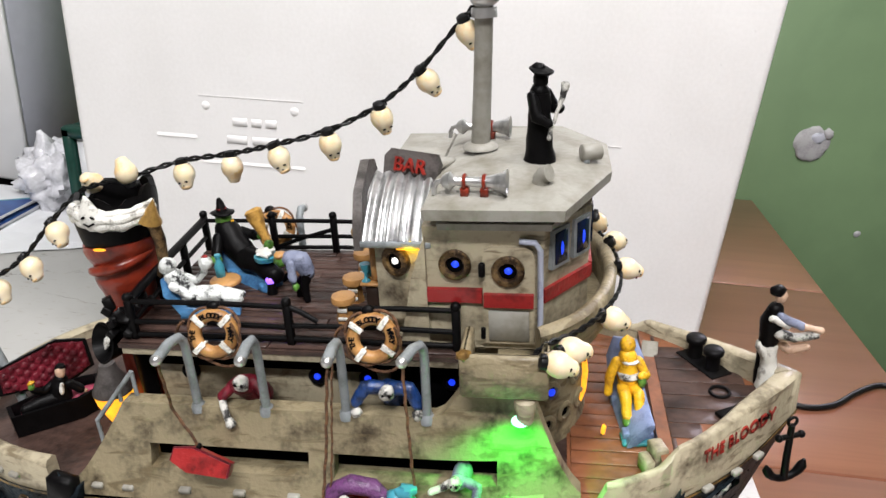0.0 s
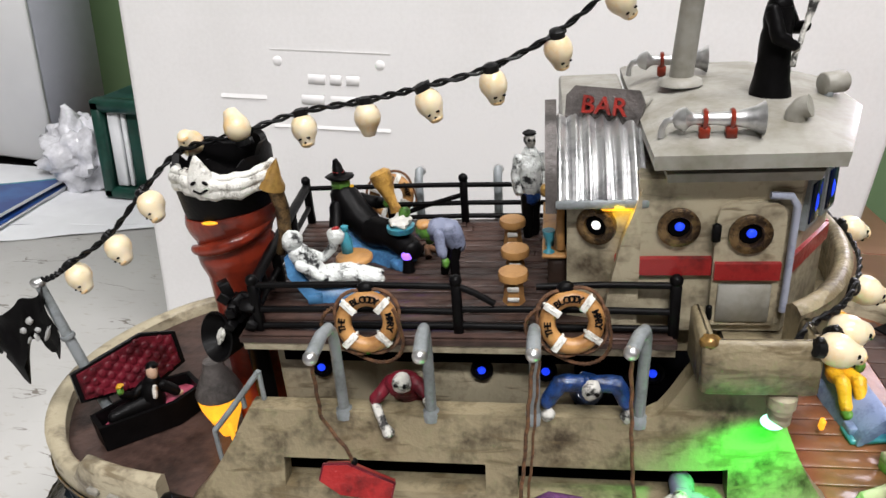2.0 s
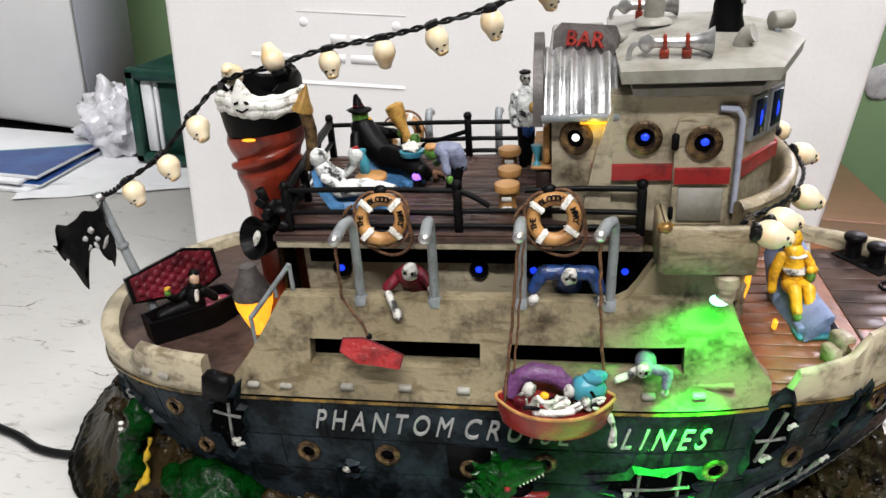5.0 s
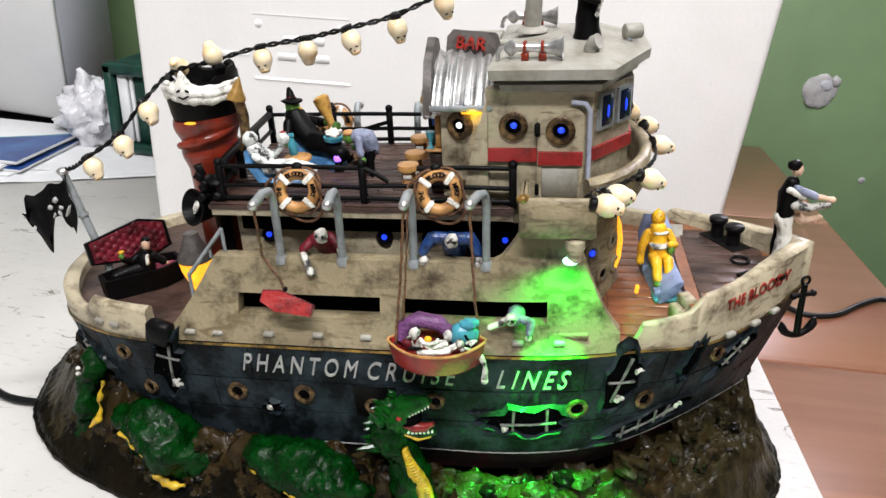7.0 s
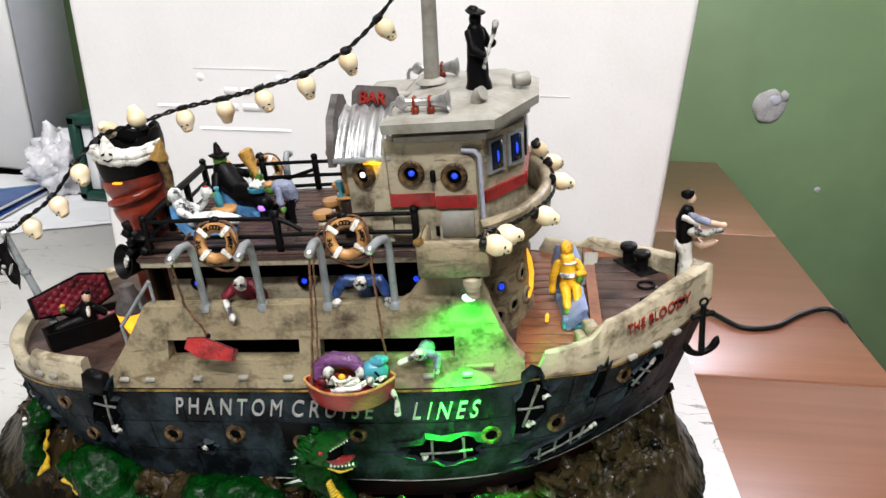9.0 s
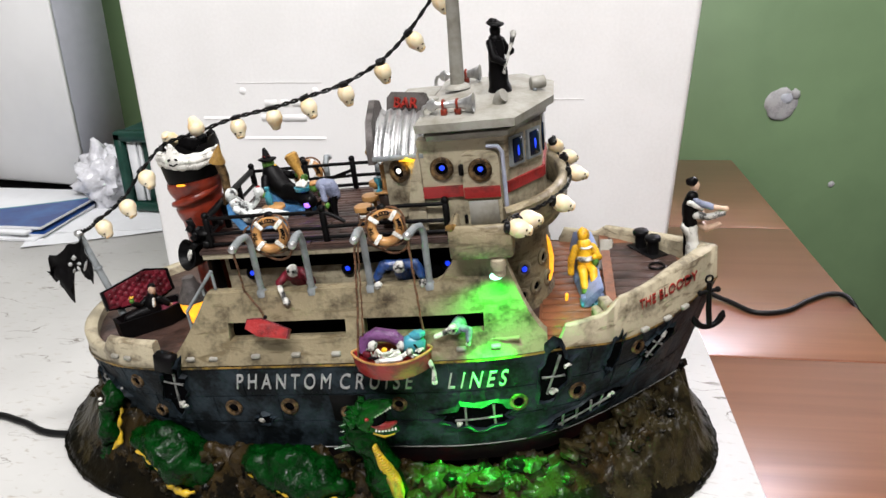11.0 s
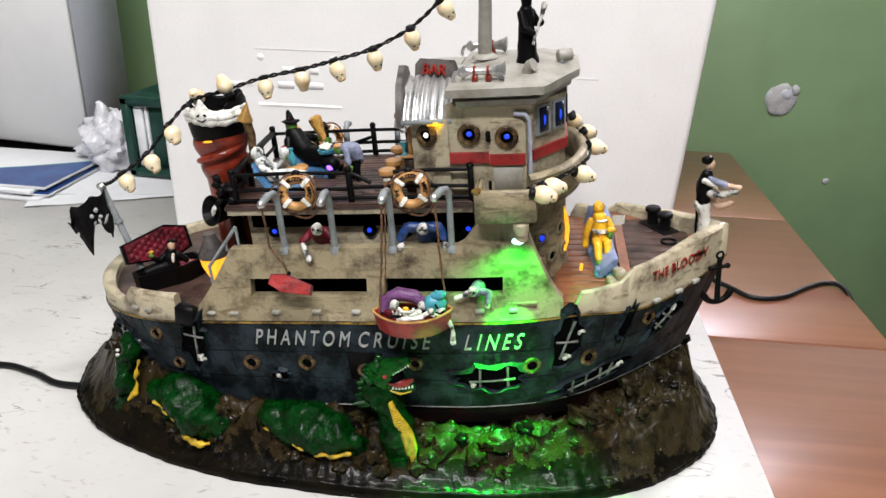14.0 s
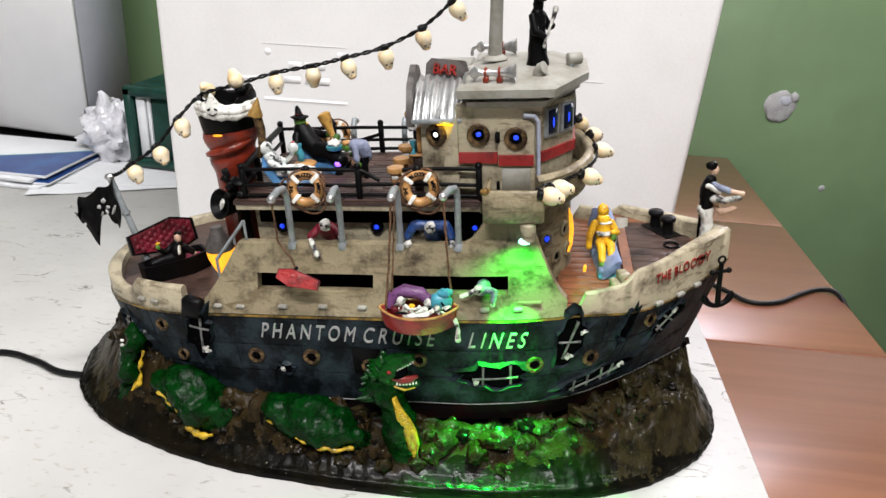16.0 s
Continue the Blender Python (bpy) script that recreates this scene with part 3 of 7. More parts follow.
ship = thing("model_ship", "painted resin model steamship, grimy cream above and slate blue below", "model ship", m=SHIP)
part("hull", skin(Mesh(SLATE), [lambda x: water(x), lambda x: 0.6 * water(x) + 0.4 * sheer(x), lambda x: 0.3 * water(x) + 0.7 * sheer(x), lambda x: sheer(x)]), ship, "slate blue riveted hull")
part("keel", skin(Mesh(BOOT), [lambda x: water(x) - 0.018, lambda x: water(x) - 0.009, lambda x: water(x) - 0.0006], offs=[-0.006, -0.003, -0.0012], cap0=True), ship, "black and dark red bottom")
part("waterline", skin(Mesh(BEAM), [lambda x: water(x) - 0.0006, lambda x: water(x), lambda x: water(x) + 0.0005], offs=[0.0, 0.0006, 0.0]), ship, "thin pale line")
part("gold_line", skin(Mesh(OLD_BRASS), [lambda x: sheer(x) - 0.0009, lambda x: sheer(x) - 0.0005, lambda x: sheer(x) + 0.0009], offs=[0.0004, 0.0016, 0.0012]), ship, "worn gold rubbing strip")


def wall_strip(x0, x1, top, steps, thick=0.0055, side=-1, mat=CREAM, lean=0.0):
    """A bulwark that follows the hull from the gold line up to top(x)."""
    me = Mesh(mat)
    rings = []
    for i in range(steps + 1):
        x = x0 + (x1 - x0) * i / steps
        s, t = sheer(x), top(x)
        o, inn = hull_point(x, s, side), hull_point(x, s, side, -thick)
        oy, iy = o.y - side * lean, inn.y - side * lean
        r = 0.0015
        rings.append([(o.x, o.y, s), (o.x, oy, t - r), (o.x, oy - side * r, t), (inn.x, iy + side * r, t), (inn.x, iy, t - r), (inn.x, inn.y, s)])
    return me.rings(rings)


def loop_wall(xs, sides, top, thick, mat):
    me, rings = Mesh(mat), []
    for x, side in zip(xs, sides):
        s, t = sheer(x), top(x)
        o, inn = hull_point(x, s, side), hull_point(x, s, side, -thick)
        ix = o.x + thick * smooth(-0.19, XS, x) - thick * 1.3 * smooth(0.16, XB, x)
        iy = inn.y if abs(o.y - MID) > thick else MID
        r = 0.0015
        ny, nx = (iy - o.y), (ix - o.x)
        rings.append([(o.x, o.y, s), (o.x, o.y, t - r), (o.x + 0.25 * nx, o.y + 0.25 * ny, t), (o.x + 0.75 * nx, o.y + 0.75 * ny, t), (ix, iy, t - r), (ix, iy, s - 0.002)])
    return me.rings(rings)


xs = [x for x in XSTEPS if x < -0.146]
stern_xs, stern_sides = xs[::-1] + xs[1:], [-1] * len(xs) + [1] * (len(xs) - 1)
part("stern_bulwark", loop_wall(stern_xs, stern_sides, lambda x: 0.1065 + 0.0095 * smooth(-0.192, -0.186, x), 0.0075, CREAM), ship)
xs = [0.1535] + [x for x in XSTEPS if x > 0.156]
part("bow_bulwark", loop_wall(xs + xs[-2::-1], [-1] * len(xs) + [1] * (len(xs) - 1), lambda x: 0.1195 + 0.006 * smooth(0.15, 0.22, x), 0.006, CREAM), ship, "cream bow bulwark with red lettering")
for side in (-1, 1):
    part("fore_bulwark", wall_strip(0.1125, 0.1545, lambda x: 0.1125 + 0.007 * smooth(0.142, 0.1545, x) - 0.010 * smooth(0.118, 0.1125, x), 16, side=side), ship)



def deck_plate(name, x0, x1, z, mat, inset=0.004, n=24, thick=0.003, label=""):
    me = Mesh(mat)
    near, far = [], []
    for i in range(n + 1):
        x = x0 + (x1 - x0) * i / n
        p = hull_point(x, sheer(x), -1, -inset)
        b = max(0.0015, MID - p.y)
        near.append((p.x, MID - b)), far.append((p.x, MID + b))
    poly = near + far[::-1]
    me.use(mat, False).rings([[(x, y, z - thick) for x, y in poly], [(x, y, z) for x, y in poly]])
    return part(name, me, ship, label)


deck_plate("stern_deck", XS + 0.010, -0.100, 0.099, DECK, 0.008)
deck_plate("main_deck", -0.100, 0.100, 0.1005, DECK, 0.012)
deck_plate("fore_deck", 0.100, 0.160, 0.1015, FOREDECK, 0.006)
me = Mesh(FOREDECK)
fx = [0.146 + (0.212 - 0.146) * i / 14 for i in range(15)]
half = [hull_point(x, sheer(x), 1, -0.0050) for x in fx]
poly = [(p.x, MID - max(0.001, p.y - MID)) for p in half] + [(p.x, MID + max(0.001, p.y - MID)) for p in half[::-1]]
me.use(FOREDECK, False).rings([[(x, y, 0.101) for x, y in poly], [(x, y, 0.1115) for x, y in poly]])
part("forecastle", me, ship, "raised brown forecastle deck")


def mid_top(x):
    """Top of the midship wall: level, then up under the bridge wing, then down to the fore deck."""
    z = 0.143 + 0.021 * smooth(0.040, 0.061, x)
    if x < -0.108:
        z = 0.1035 + 0.0395 * (max(0.0, x + 0.137) / 0.029) ** 1.25
    if x > 0.079:
        z = 0.1045 + 0.0595 * (max(0.0, 0.110 - x) / 0.031) ** 1.8
    return z


SLOTS = ((-0.0955, -0.0180), (-0.0062, 0.0675))


def mid_wall(side):
    xs = sorted(set([-0.136 + i * 0.004 for i in range(61)] + [a for s in SLOTS for a in s]))
    xs = [x for x in xs if x <= 0.110]
    me = Mesh(CREAM_DARK)
    lo, hi = 0.1130, 0.1243

    def col(x, z):
        h = (z - sheer(x)) / 0.0455
        y = hull_point(x, sheer(x), -1).y + 0.0013 + 0.0145 * h ** 0.8
        return y

    def ends(x0, x1, z0, z1):
        if z1(x0) - z0(x0) < 1e-4 and z1(x1) - z0(x1) < 1e-4:
            return
        rings, n = [], 4
        for x in (x0, x1):
            out = [(x, col(x, z0(x) + (z1(x) - z0(x)) * k / n), z0(x) + (z1(x) - z0(x)) * k / n) for k in range(n + 1)]
            inn = [(px, py + 0.0075, pz) for px, py, pz in out[::-1]]
            rings.append([(px, MID * 2 - py if side > 0 else py, pz) for px, py, pz in out + inn])
        me.use(CREAM_DARK).rings(rings, cap0=abs(x0 - xs[0]) < 1e-9 or any(abs(x0 - b) < 1e-9 for s in SLOTS for b in s), cap1=abs(x1 - xs[-1]) < 1e-9 or any(abs(x1 - b) < 1e-9 for s in SLOTS for b in s))

    for x0, x1 in zip(xs, xs[1:]):
        xm = (x0 + x1) / 2
        if any(a < xm < b for a, b in SLOTS):
            ends(x0, x1, sheer, lambda x: lo)
            ends(x0, x1, lambda x: hi, mid_top)
        else:
            ends(x0, x1, sheer, mid_top)
    return me


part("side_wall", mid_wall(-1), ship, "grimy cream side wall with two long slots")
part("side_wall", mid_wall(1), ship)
# Added near-black sheet paints the slots' inner shade in place of depth.
part("slot_backing", Mesh(HOLE).box((-0.0130, -0.0655, 0.1180), (0.172, 0.0012, 0.0175), bevel=0.0003), ship, "near-black sheet painting the shade inside the slots")
# floor strip seen through the slots
part("gallery_floor", Mesh(CREAM_DARK).box((-0.012, -0.068, 0.1075), (0.20, 0.024, 0.003)), ship)

# ---- lower cabin, upper deck ----
me = Mesh(CREAM)
me.box((-0.027, MID, 0.1315), (0.157, 0.098, 0.062), bevel=0.002)
part("lower_cabin", me, ship, "cream lower cabin wall with round ports")
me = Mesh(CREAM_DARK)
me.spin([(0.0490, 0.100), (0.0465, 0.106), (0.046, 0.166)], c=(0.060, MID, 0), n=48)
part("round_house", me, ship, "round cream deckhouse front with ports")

UP = 0.1665
me = Mesh(DECK)
deck_poly = [(-0.1125, -0.0590), (0.050, -0.0600), (0.050, 0.053), (-0.1185, 0.053)]
me.use(DECK, False).rings([[(x, y, UP - 0.0022) for x, y in deck_poly], [(x, y, UP) for x, y in deck_poly]])
part("upper_deck", me, ship, "dark brown planked upper deck")
me = Mesh(CREAM)
me.use(CREAM, False).rings([[(x * 0.992, y * 0.985, UP - 0.0058) for x, y in deck_poly], [(x * 0.992, y * 0.985, UP - 0.0022) for x, y in deck_poly]])
part("deck_beam", me, ship, "cream deck edge")

# ---- hull details ----


def on_hull(x, z, out=0.0):
    return hull_point(x, z, -1, out)


def hull_turn(x, z):
    """Turn that lays local x along the hull and local -y outwards."""
    d = on_hull(x + 0.002, z) - on_hull(x - 0.002, z)
    return math.degrees(math.atan2(d.y, d.x))


random.seed(21)
for r in range(3):
    xs = [min(0.212, -0.225 + 0.021 * (r % 2) + 0.045 * i) for i in range(11 - r % 2)]
    for x0, x1 in zip(xs, xs[1:]):
        me = Mesh(SLATE)
        a, b = x0 + 0.0005, x1 - 0.0005
        def zc(x, k):
            w0, w1 = water(x) + 0.0012, sheer(x) - 0.0012
            z0, z1 = w0 + (w1 - w0) * r / 3, w0 + (w1 - w0) * (r + 1) / 3
            return z0 + 0.0004 + (z1 - z0 - 0.0008) * k
        n, o = 6, random.uniform(0.0004, 0.0008)
        rings = []
        for i in range(n + 1):
            x = a + (b - a) * i / n
            rings.append([on_hull(x, zc(x, 0), -0.001), on_hull(x, zc(x, 0), o), on_hull(x, zc(x, 0.33), o), on_hull(x, zc(x, 0.66), o), on_hull(x, zc(x, 1), o), on_hull(x, zc(x, 1), -0.001)])
        me.rings(rings)
        for i in range(7):
            for k in (0.07, 0.93):
                x = a + (b - a) * (i + 0.5) / 7
                me.ball(on_hull(x, zc(x, k), o), (0.00065, 0.0005, 0.00065), n=6, m=4)
        part("hull_plate", me, ship)


def porthole(p, r, turn, parent, lens=HOLE, rim=BRONZE, tilt=0.0):
    m = Matrix.Translation(p) @ pose(0, 0, 0, 90 + tilt, 0, turn)
    me = Mesh(rim)
    me.spin([(r * 1.02, -0.002), (r * 1.04, 0.0008), (r * 0.86, 0.0016), (r * 0.62, 0.0014), (r * 0.55, 0.0003), (r * 0.55, -0.001)], rot=(0, 0, 0), n=22, caps=(False, False))
    me.use(HOLE).spin([(r * 0.57, -0.0006), (r * 0.5, 0.0001)], n=16)
    me.use(rim)
    for k in range(8):
        a = 2 * math.pi * k / 8
        me.ball((r * 0.84 * math.cos(a), r * 0.84 * math.sin(a), 0.0015), 0.0004, n=6, m=4)
    ob = part("porthole", me, parent, "bronze porthole", m)
    if lens:
        part("lens", Mesh(lens).spin([(r * 0.5, -0.0002), (r * 0.4, 0.0004), (r * 0.1, 0.0006)], n=16), ob)
    return ob


for x, z, r in ((-0.1012, 0.0672, 0.0056), (-0.0625, 0.0676, 0.0058), (-0.0238, 0.0622, 0.0052), (0.0100, 0.0682, 0.0050), (0.0880, 0.0640, 0.0058), (0.1300, 0.0618, 0.0058), (0.1690, 0.0800, 0.0050), (-0.1695, 0.0862, 0.0050), (-0.1595, 0.0625, 0.0045)):
    porthole(on_hull(x, z, 0.0008), r, hull_turn(x, z), ship)


def breach(x, z, w, h, seed, turn=0.0, posts=(), bar=None, skulls=()):
    """Torn hole: near-black patch painting its shade, bent plate rim, pale bones in it."""
    random.seed(seed)
    n = 22
    c, s = math.cos(radians(turn)), math.sin(radians(turn))
    def pt(u, v, o):
        return on_hull(x + u * c - v * s, z + u * s + v * c, o)
    rad = [1 + random.uniform(-0.28, 0.22) for _ in range(n)]
    ring = [(0.5 * w * rad[i] * math.cos(2 * math.pi * i / n), 0.5 * h * rad[i] * math.sin(2 * math.pi * i / n)) for i in range(n)]
    me = Mesh(HOLE)
    first = me.pts([pt(0, 0, 0.0010)] + [pt(u, v, 0.0010) for u, v in ring])
    for i in range(n):
        me.face(first, first + 1 + i, first + 1 + (i + 1) % n)
    hole = part("torn_hole", me, ship, "near-black patch painted as a torn hole, with pale bones")
    me = Mesh(SLATE)
    lip = [random.uniform(1.12, 1.35) + (random.random() < 0.25) * random.uniform(0.2, 0.6) for _ in range(n)]
    me.rings([[pt(u * k, v * k, o) for (u, v), k, o in zip(ring, ks, os)] for ks, os in (([1.0] * n, [0.0008] * n), ([1.06] * n, [0.0022 + 0.0030 * random.random() for _ in range(n)]), (lip, [0.0008] * n))], cap0=False, cap1=False)
    part("bent_rim", me, hole)
    # bent frames of the ship showing inside, and a few pale bones
    for u, tilt in posts:
        u *= w
        part("frame_beam", Mesh(BEAM).tube([pt(u - 0.30 * h * tilt, -0.40 * h, 0.0014), pt(u, 0, 0.0018), pt(u + 0.30 * h * tilt, 0.40 * h, 0.0014)], [0.0009, 0.0007, 0.0010], n=8), hole)
    if bar is not None:
        part("frame_beam", Mesh(BEAM).tube([pt(-0.36 * w, bar * h - 0.0006, 0.0020), pt(0, bar * h, 0.0024), pt(0.34 * w, bar * h + 0.0004, 0.0020)], [0.0008, 0.0006, 0.0009], n=8), hole)
    for u, v in skulls:
        for _ in range(4):
            part("bone", Mesh(WHITE).ball(pt(u * w + random.uniform(-0.0016, 0.0016), v * h + random.uniform(-0.0016, 0.0016), 0.0022), (random.uniform(0.0009, 0.0018), 0.0009, random.uniform(0.0009, 0.0016)), rot=(0, random.uniform(0, 90), 0), rough=0.6, n=8, m=6), hole)
    return hole


breach(0.0610, 0.0575, 0.046, 0.019, 3, posts=((-0.20, 0.05), (0.22, -0.05)), bar=-0.12, skulls=((-0.32, -0.25),))
breach(0.1115, 0.0800, 0.022, 0.036, 4, turn=-10, posts=((-0.02, 0.06),), bar=-0.02, skulls=((0.34, 0.18), (0.16, -0.34)))
breach(0.1390, 0.0420, 0.056, 0.013, 5, turn=9, posts=((-0.30, 0.1), (-0.10, 0.05), (0.10, -0.05), (0.24, 0.3)), bar=-0.12, skulls=((0.38, 0.0),))
breach(-0.2050, 0.0700, 0.030, 0.024, 6, turn=-30, posts=((-0.30, 0.2), (-0.12, 0.1), (0.06, 0.1), (0.24, 0.2)), bar=0.1)
breach(-0.1395, 0.0830, 0.020, 0.040, 7, turn=-14, posts=((0.05, -0.1),), bar=0.12, skulls=((0.30, -0.32), (0.22, -0.25)))
breach(-0.0820, 0.0575, 0.012, 0.008, 8, skulls=((-0.2, 0.1),))
breach(0.1520, 0.0830, 0.008, 0.028, 9, turn=-5)
breach(0.1850, 0.0730, 0.024, 0.016, 10, turn=50, posts=((-0.25, 0.1), (0.05, 0.0)), bar=0.0, skulls=((0.3, 0.1),))
# Flat black patch on the skin paints the dark of a recess.
part("recess_dark_patch", Mesh(BLACK).rings([[on_hull(x, z, o) for x, z, o in ((-0.0345, 0.0560, 0.0004), (-0.0345, 0.0760, 0.0012), (-0.0110, 0.0760, 0.0012), (-0.0110, 0.0440, 0.0004))], [on_hull(x, z, 0.0014) for x, z in ((-0.0338, 0.0568), (-0.0338, 0.0753), (-0.0117, 0.0752), (-0.0117, 0.0450))]]), ship, "black patch painting the dark of a recess")
# black block paints the dark of a bulwark notch, over the torn hole
part("notch_dark_block", Mesh(BLACK).box(on_hull(-0.1395, 0.1035, 0.0005), (0.014, 0.008, 0.015), (0, 12, hull_turn(-0.14, 0.1)), bevel=0.002), ship, "black block painting the dark of a notch")


def hull_words(name, text, size, mat, x0, z0, label, shear=0.25, width=None, up=lambda x: 0.0, depth=0.0005, spacing=1.05, thin=0.0):
    me = words(text, size, mat, depth, 0.0, spacing, thin)
    for v in me.vertices:
        v.co.x += shear * v.co.y
    xs = [v.co.x for v in me.vertices]
    k = width / (max(xs) - min(xs)) if width else 1
    for v in me.vertices:
        x = x0 + (v.co.x - min(xs)) * k
        z = z0 + v.co.y + up(x)
        v.co = on_hull(x, z, 0.0010 + v.co.z)
    return part(name, me, ship, label)


for text, x0, wide in (("PHANTOM", -0.0950, 0.0655), ("CRUISE", -0.0252, 0.0480), ("LINES", 0.0425, 0.0395)):
    hull_words("lettering", text, 0.0165, WORN_WHITE, x0, 0.0822, "raised white ship's line name", width=wide, spacing=1.5, shear=0.42, up=lambda x: -0.022 * (x + 0.094))
me = words("THE BLOODY", 0.0107, SIGNRED, 0.0010, 0.0, 1.05, 0.0)
xs = [v.co.x for v in me.vertices]
for v in me.vertices:
    x = 0.1675 + 0.0385 * (v.co.x - min(xs)) / (max(xs) - min(xs))
    p = hull_point(x, sheer(x), -1, 0.0006 + v.co.z)
    v.co = (p.x, p.y, 0.1070 + 0.85 * v.co.y + 0.06 * (x - 0.168))
part("lettering", me, ship, "raised red ship's name")

for x, z in ((-0.1800, 0.1050), (-0.1690, 0.1050), (-0.1235, 0.1035), (-0.1076, 0.1035), (-0.0785, 0.1045), (-0.0515, 0.105), (-0.0253, 0.105), (0.0532, 0.1055), (0.0738, 0.1055), (0.163, 0.0955), (0.178, 0.0965), (0.190, 0.0985)):
    y = hull_point(x, sheer(x), -1).y + (0.0035 if -0.13 < x < 0.1 else 0.0)
    part("scupper", Mesh(ROOF).box((x, y, z - 0.001), (0.0058, 0.003, 0.0030), (12 if -0.13 < x < 0.1 else 0, 0, hull_turn(x, sheer(x))), bevel=0.0006), ship, "small pale scupper block")

# ---- bridge ----
CAB = [(0.0365, -0.0500), (0.086, -0.0500), (0.106, -0.022), (0.106, 0.032), (0.086, 0.060), (0.0365, 0.060)]
BARH = [(0.012, -0.0420), (0.0370, -0.0490), (0.0370, 0.060), (0.012, 0.060)]
BARTOP = [(0.010, -0.0160), (0.0370, -0.0160), (0.0370, 0.060), (0.010, 0.060)]
ROOFP = [(0.0385, -0.0625), (0.0945, -0.0625), (0.1150, -0.0120), (0.1150, 0.0300), (0.0945, 0.0640), (0.0385, 0.0640)]


def prism_z(me, poly, zs, grow):
    cx, cy = sum(p[0] for p in poly) / len(poly), sum(p[1] for p in poly) / len(poly)
    old, me.smooth = me.smooth, False
    me.rings([[(x + g * (1 if x > cx else -1), y + g * (1 if y > cy else -1), z) for x, y in poly] for z, g in zip(zs, grow)])
    me.smooth = old
    return me


part("bridge_cabin", prism_z(Mesh(CREAM), CAB, (UP, 0.200, 0.2250), (0, 0, 0.0010)), ship, "cream bridge cabin")
part("bar_house", prism_z(Mesh(CREAM), BARH, (UP, 0.190, 0.2160), (0, 0, 0)), ship, "cream bar house wall")
part("bar_roof", prism_z(Mesh(ROOF), BARTOP, (0.2160, 0.2340, 0.2355), (0, 0, -0.001)), ship, "pale bar roof")
me = prism_z(Mesh(ROOF), ROOFP, (0.2243, 0.2260, 0.2290, 0.2294, 0.2314, 0.2320, 0.2368, 0.2380), (-0.0095, -0.0050, -0.0045, -0.0085, -0.0085, 0.0, 0.0005, -0.0015))
me.rings([[(0.0740 + (x - 0.0740) * k, 0.0045 + (y - 0.0045) * k, z) for x, y in ROOFP] for k, z in ((0.97, 0.2376), (0.75, 0.2402), (0.45, 0.2420), (0.05, 0.2427))], cap0=False)
part("bridge_roof", me, ship, "pale overhanging bridge roof")
# slanted edge of the cabin wall under the awning
part("slanted_edge", Mesh(CREAM).use(CREAM, False).rings([[(x, y, z) for x, z in ((0.0230, UP), (0.0365, UP), (0.0365, 0.2215), (0.0300, 0.2020))] for y in (-0.0525, -0.0485)]), ship)
for (xa, ya), (xb, yb), za, zb in (((0.0285, -0.0484), (0.0363, -0.0504), 0.1895, 0.1962), ((0.036, -0.0513), (0.0605, -0.0513), 0.1895, 0.1965), ((0.0612, -0.0533), (0.0825, -0.0533), 0.1885, 0.1955), ((0.0865, -0.0500), (0.1065, -0.022), 0.1895, 0.1965), ((0.1068, -0.0205), (0.1068, 0.031), 0.1895, 0.1965)):
    me = Mesh(RED)
    d = Vector((xb - xa, yb - ya, 0)).normalized()
    nrm = Vector((d.y, -d.x, 0)) * 0.0009
    me.use(RED, False).rings([[Vector((x, y, z)) + k * nrm for k, z in ((-1, za), (1, za + 0.0004), (1, zb - 0.0004), (-1, zb))] for x, y in ((xa, ya), (xb, yb))])
    part("red_band", me, ship, "worn red painted band")
me = Mesh(CREAM)
arch = [(-0.011, 0), (0.011, 0), (0.011, 0.040)] + [(0.011 - 0.004 * (1 - math.cos(a)), 0.040 + 0.006 * math.sin(a)) for a in (0.5, 1.0, 1.57)] + [(-0.007, 0.046), (-0.010, 0.0445), (-0.011, 0.040)]
me.prism(arch, 0.0025, pose(0.0718, -0.0527, 0.1705))
door = part("cabin_door", me, ship, "cream cabin door with a porthole")
part("handle", Mesh(BLACK).box((0.0607, -0.0537, 0.2065), (0.0028, 0.0025, 0.007), bevel=0.0008), door, "black latch")
part("hinge", Mesh(BLACK).box((0.0607, -0.0537, 0.1760), (0.002, 0.002, 0.006), bevel=0.0006), door, "black hinge")
part("door_panel", Mesh(ROOF).box((0.0718, -0.0531, 0.1795), (0.0175, 0.0012, 0.0150), bevel=0.0005), door, "pale lower panel")
part("drain_pipe", Mesh(PALE_BLUE).tube([(0.0765, -0.0530, 0.2195), (0.083, -0.0530, 0.2190), (0.0852, -0.0528, 0.2155), (0.0853, -0.0525, 0.176)], 0.0013, n=10), ship, "pale blue-grey drain pipe")
for x, y, z, lens in ((0.0219, -0.0460, 0.2062, WHITE_LED), (0.049, -0.0510, 0.2075, BLUE_LED), (0.0717, -0.0532, 0.2058, BLUE_LED)):
    turn = -25 if x < 0.03 else 0
    ob = porthole(Vector((x, y, z)), 0.0068, turn, ship, None)
    part("lens", Mesh(lens).ball((0.0002, 0.0004, 0.0004), (0.0017, 0.0016, 0.0010)), ob, "lit lens")
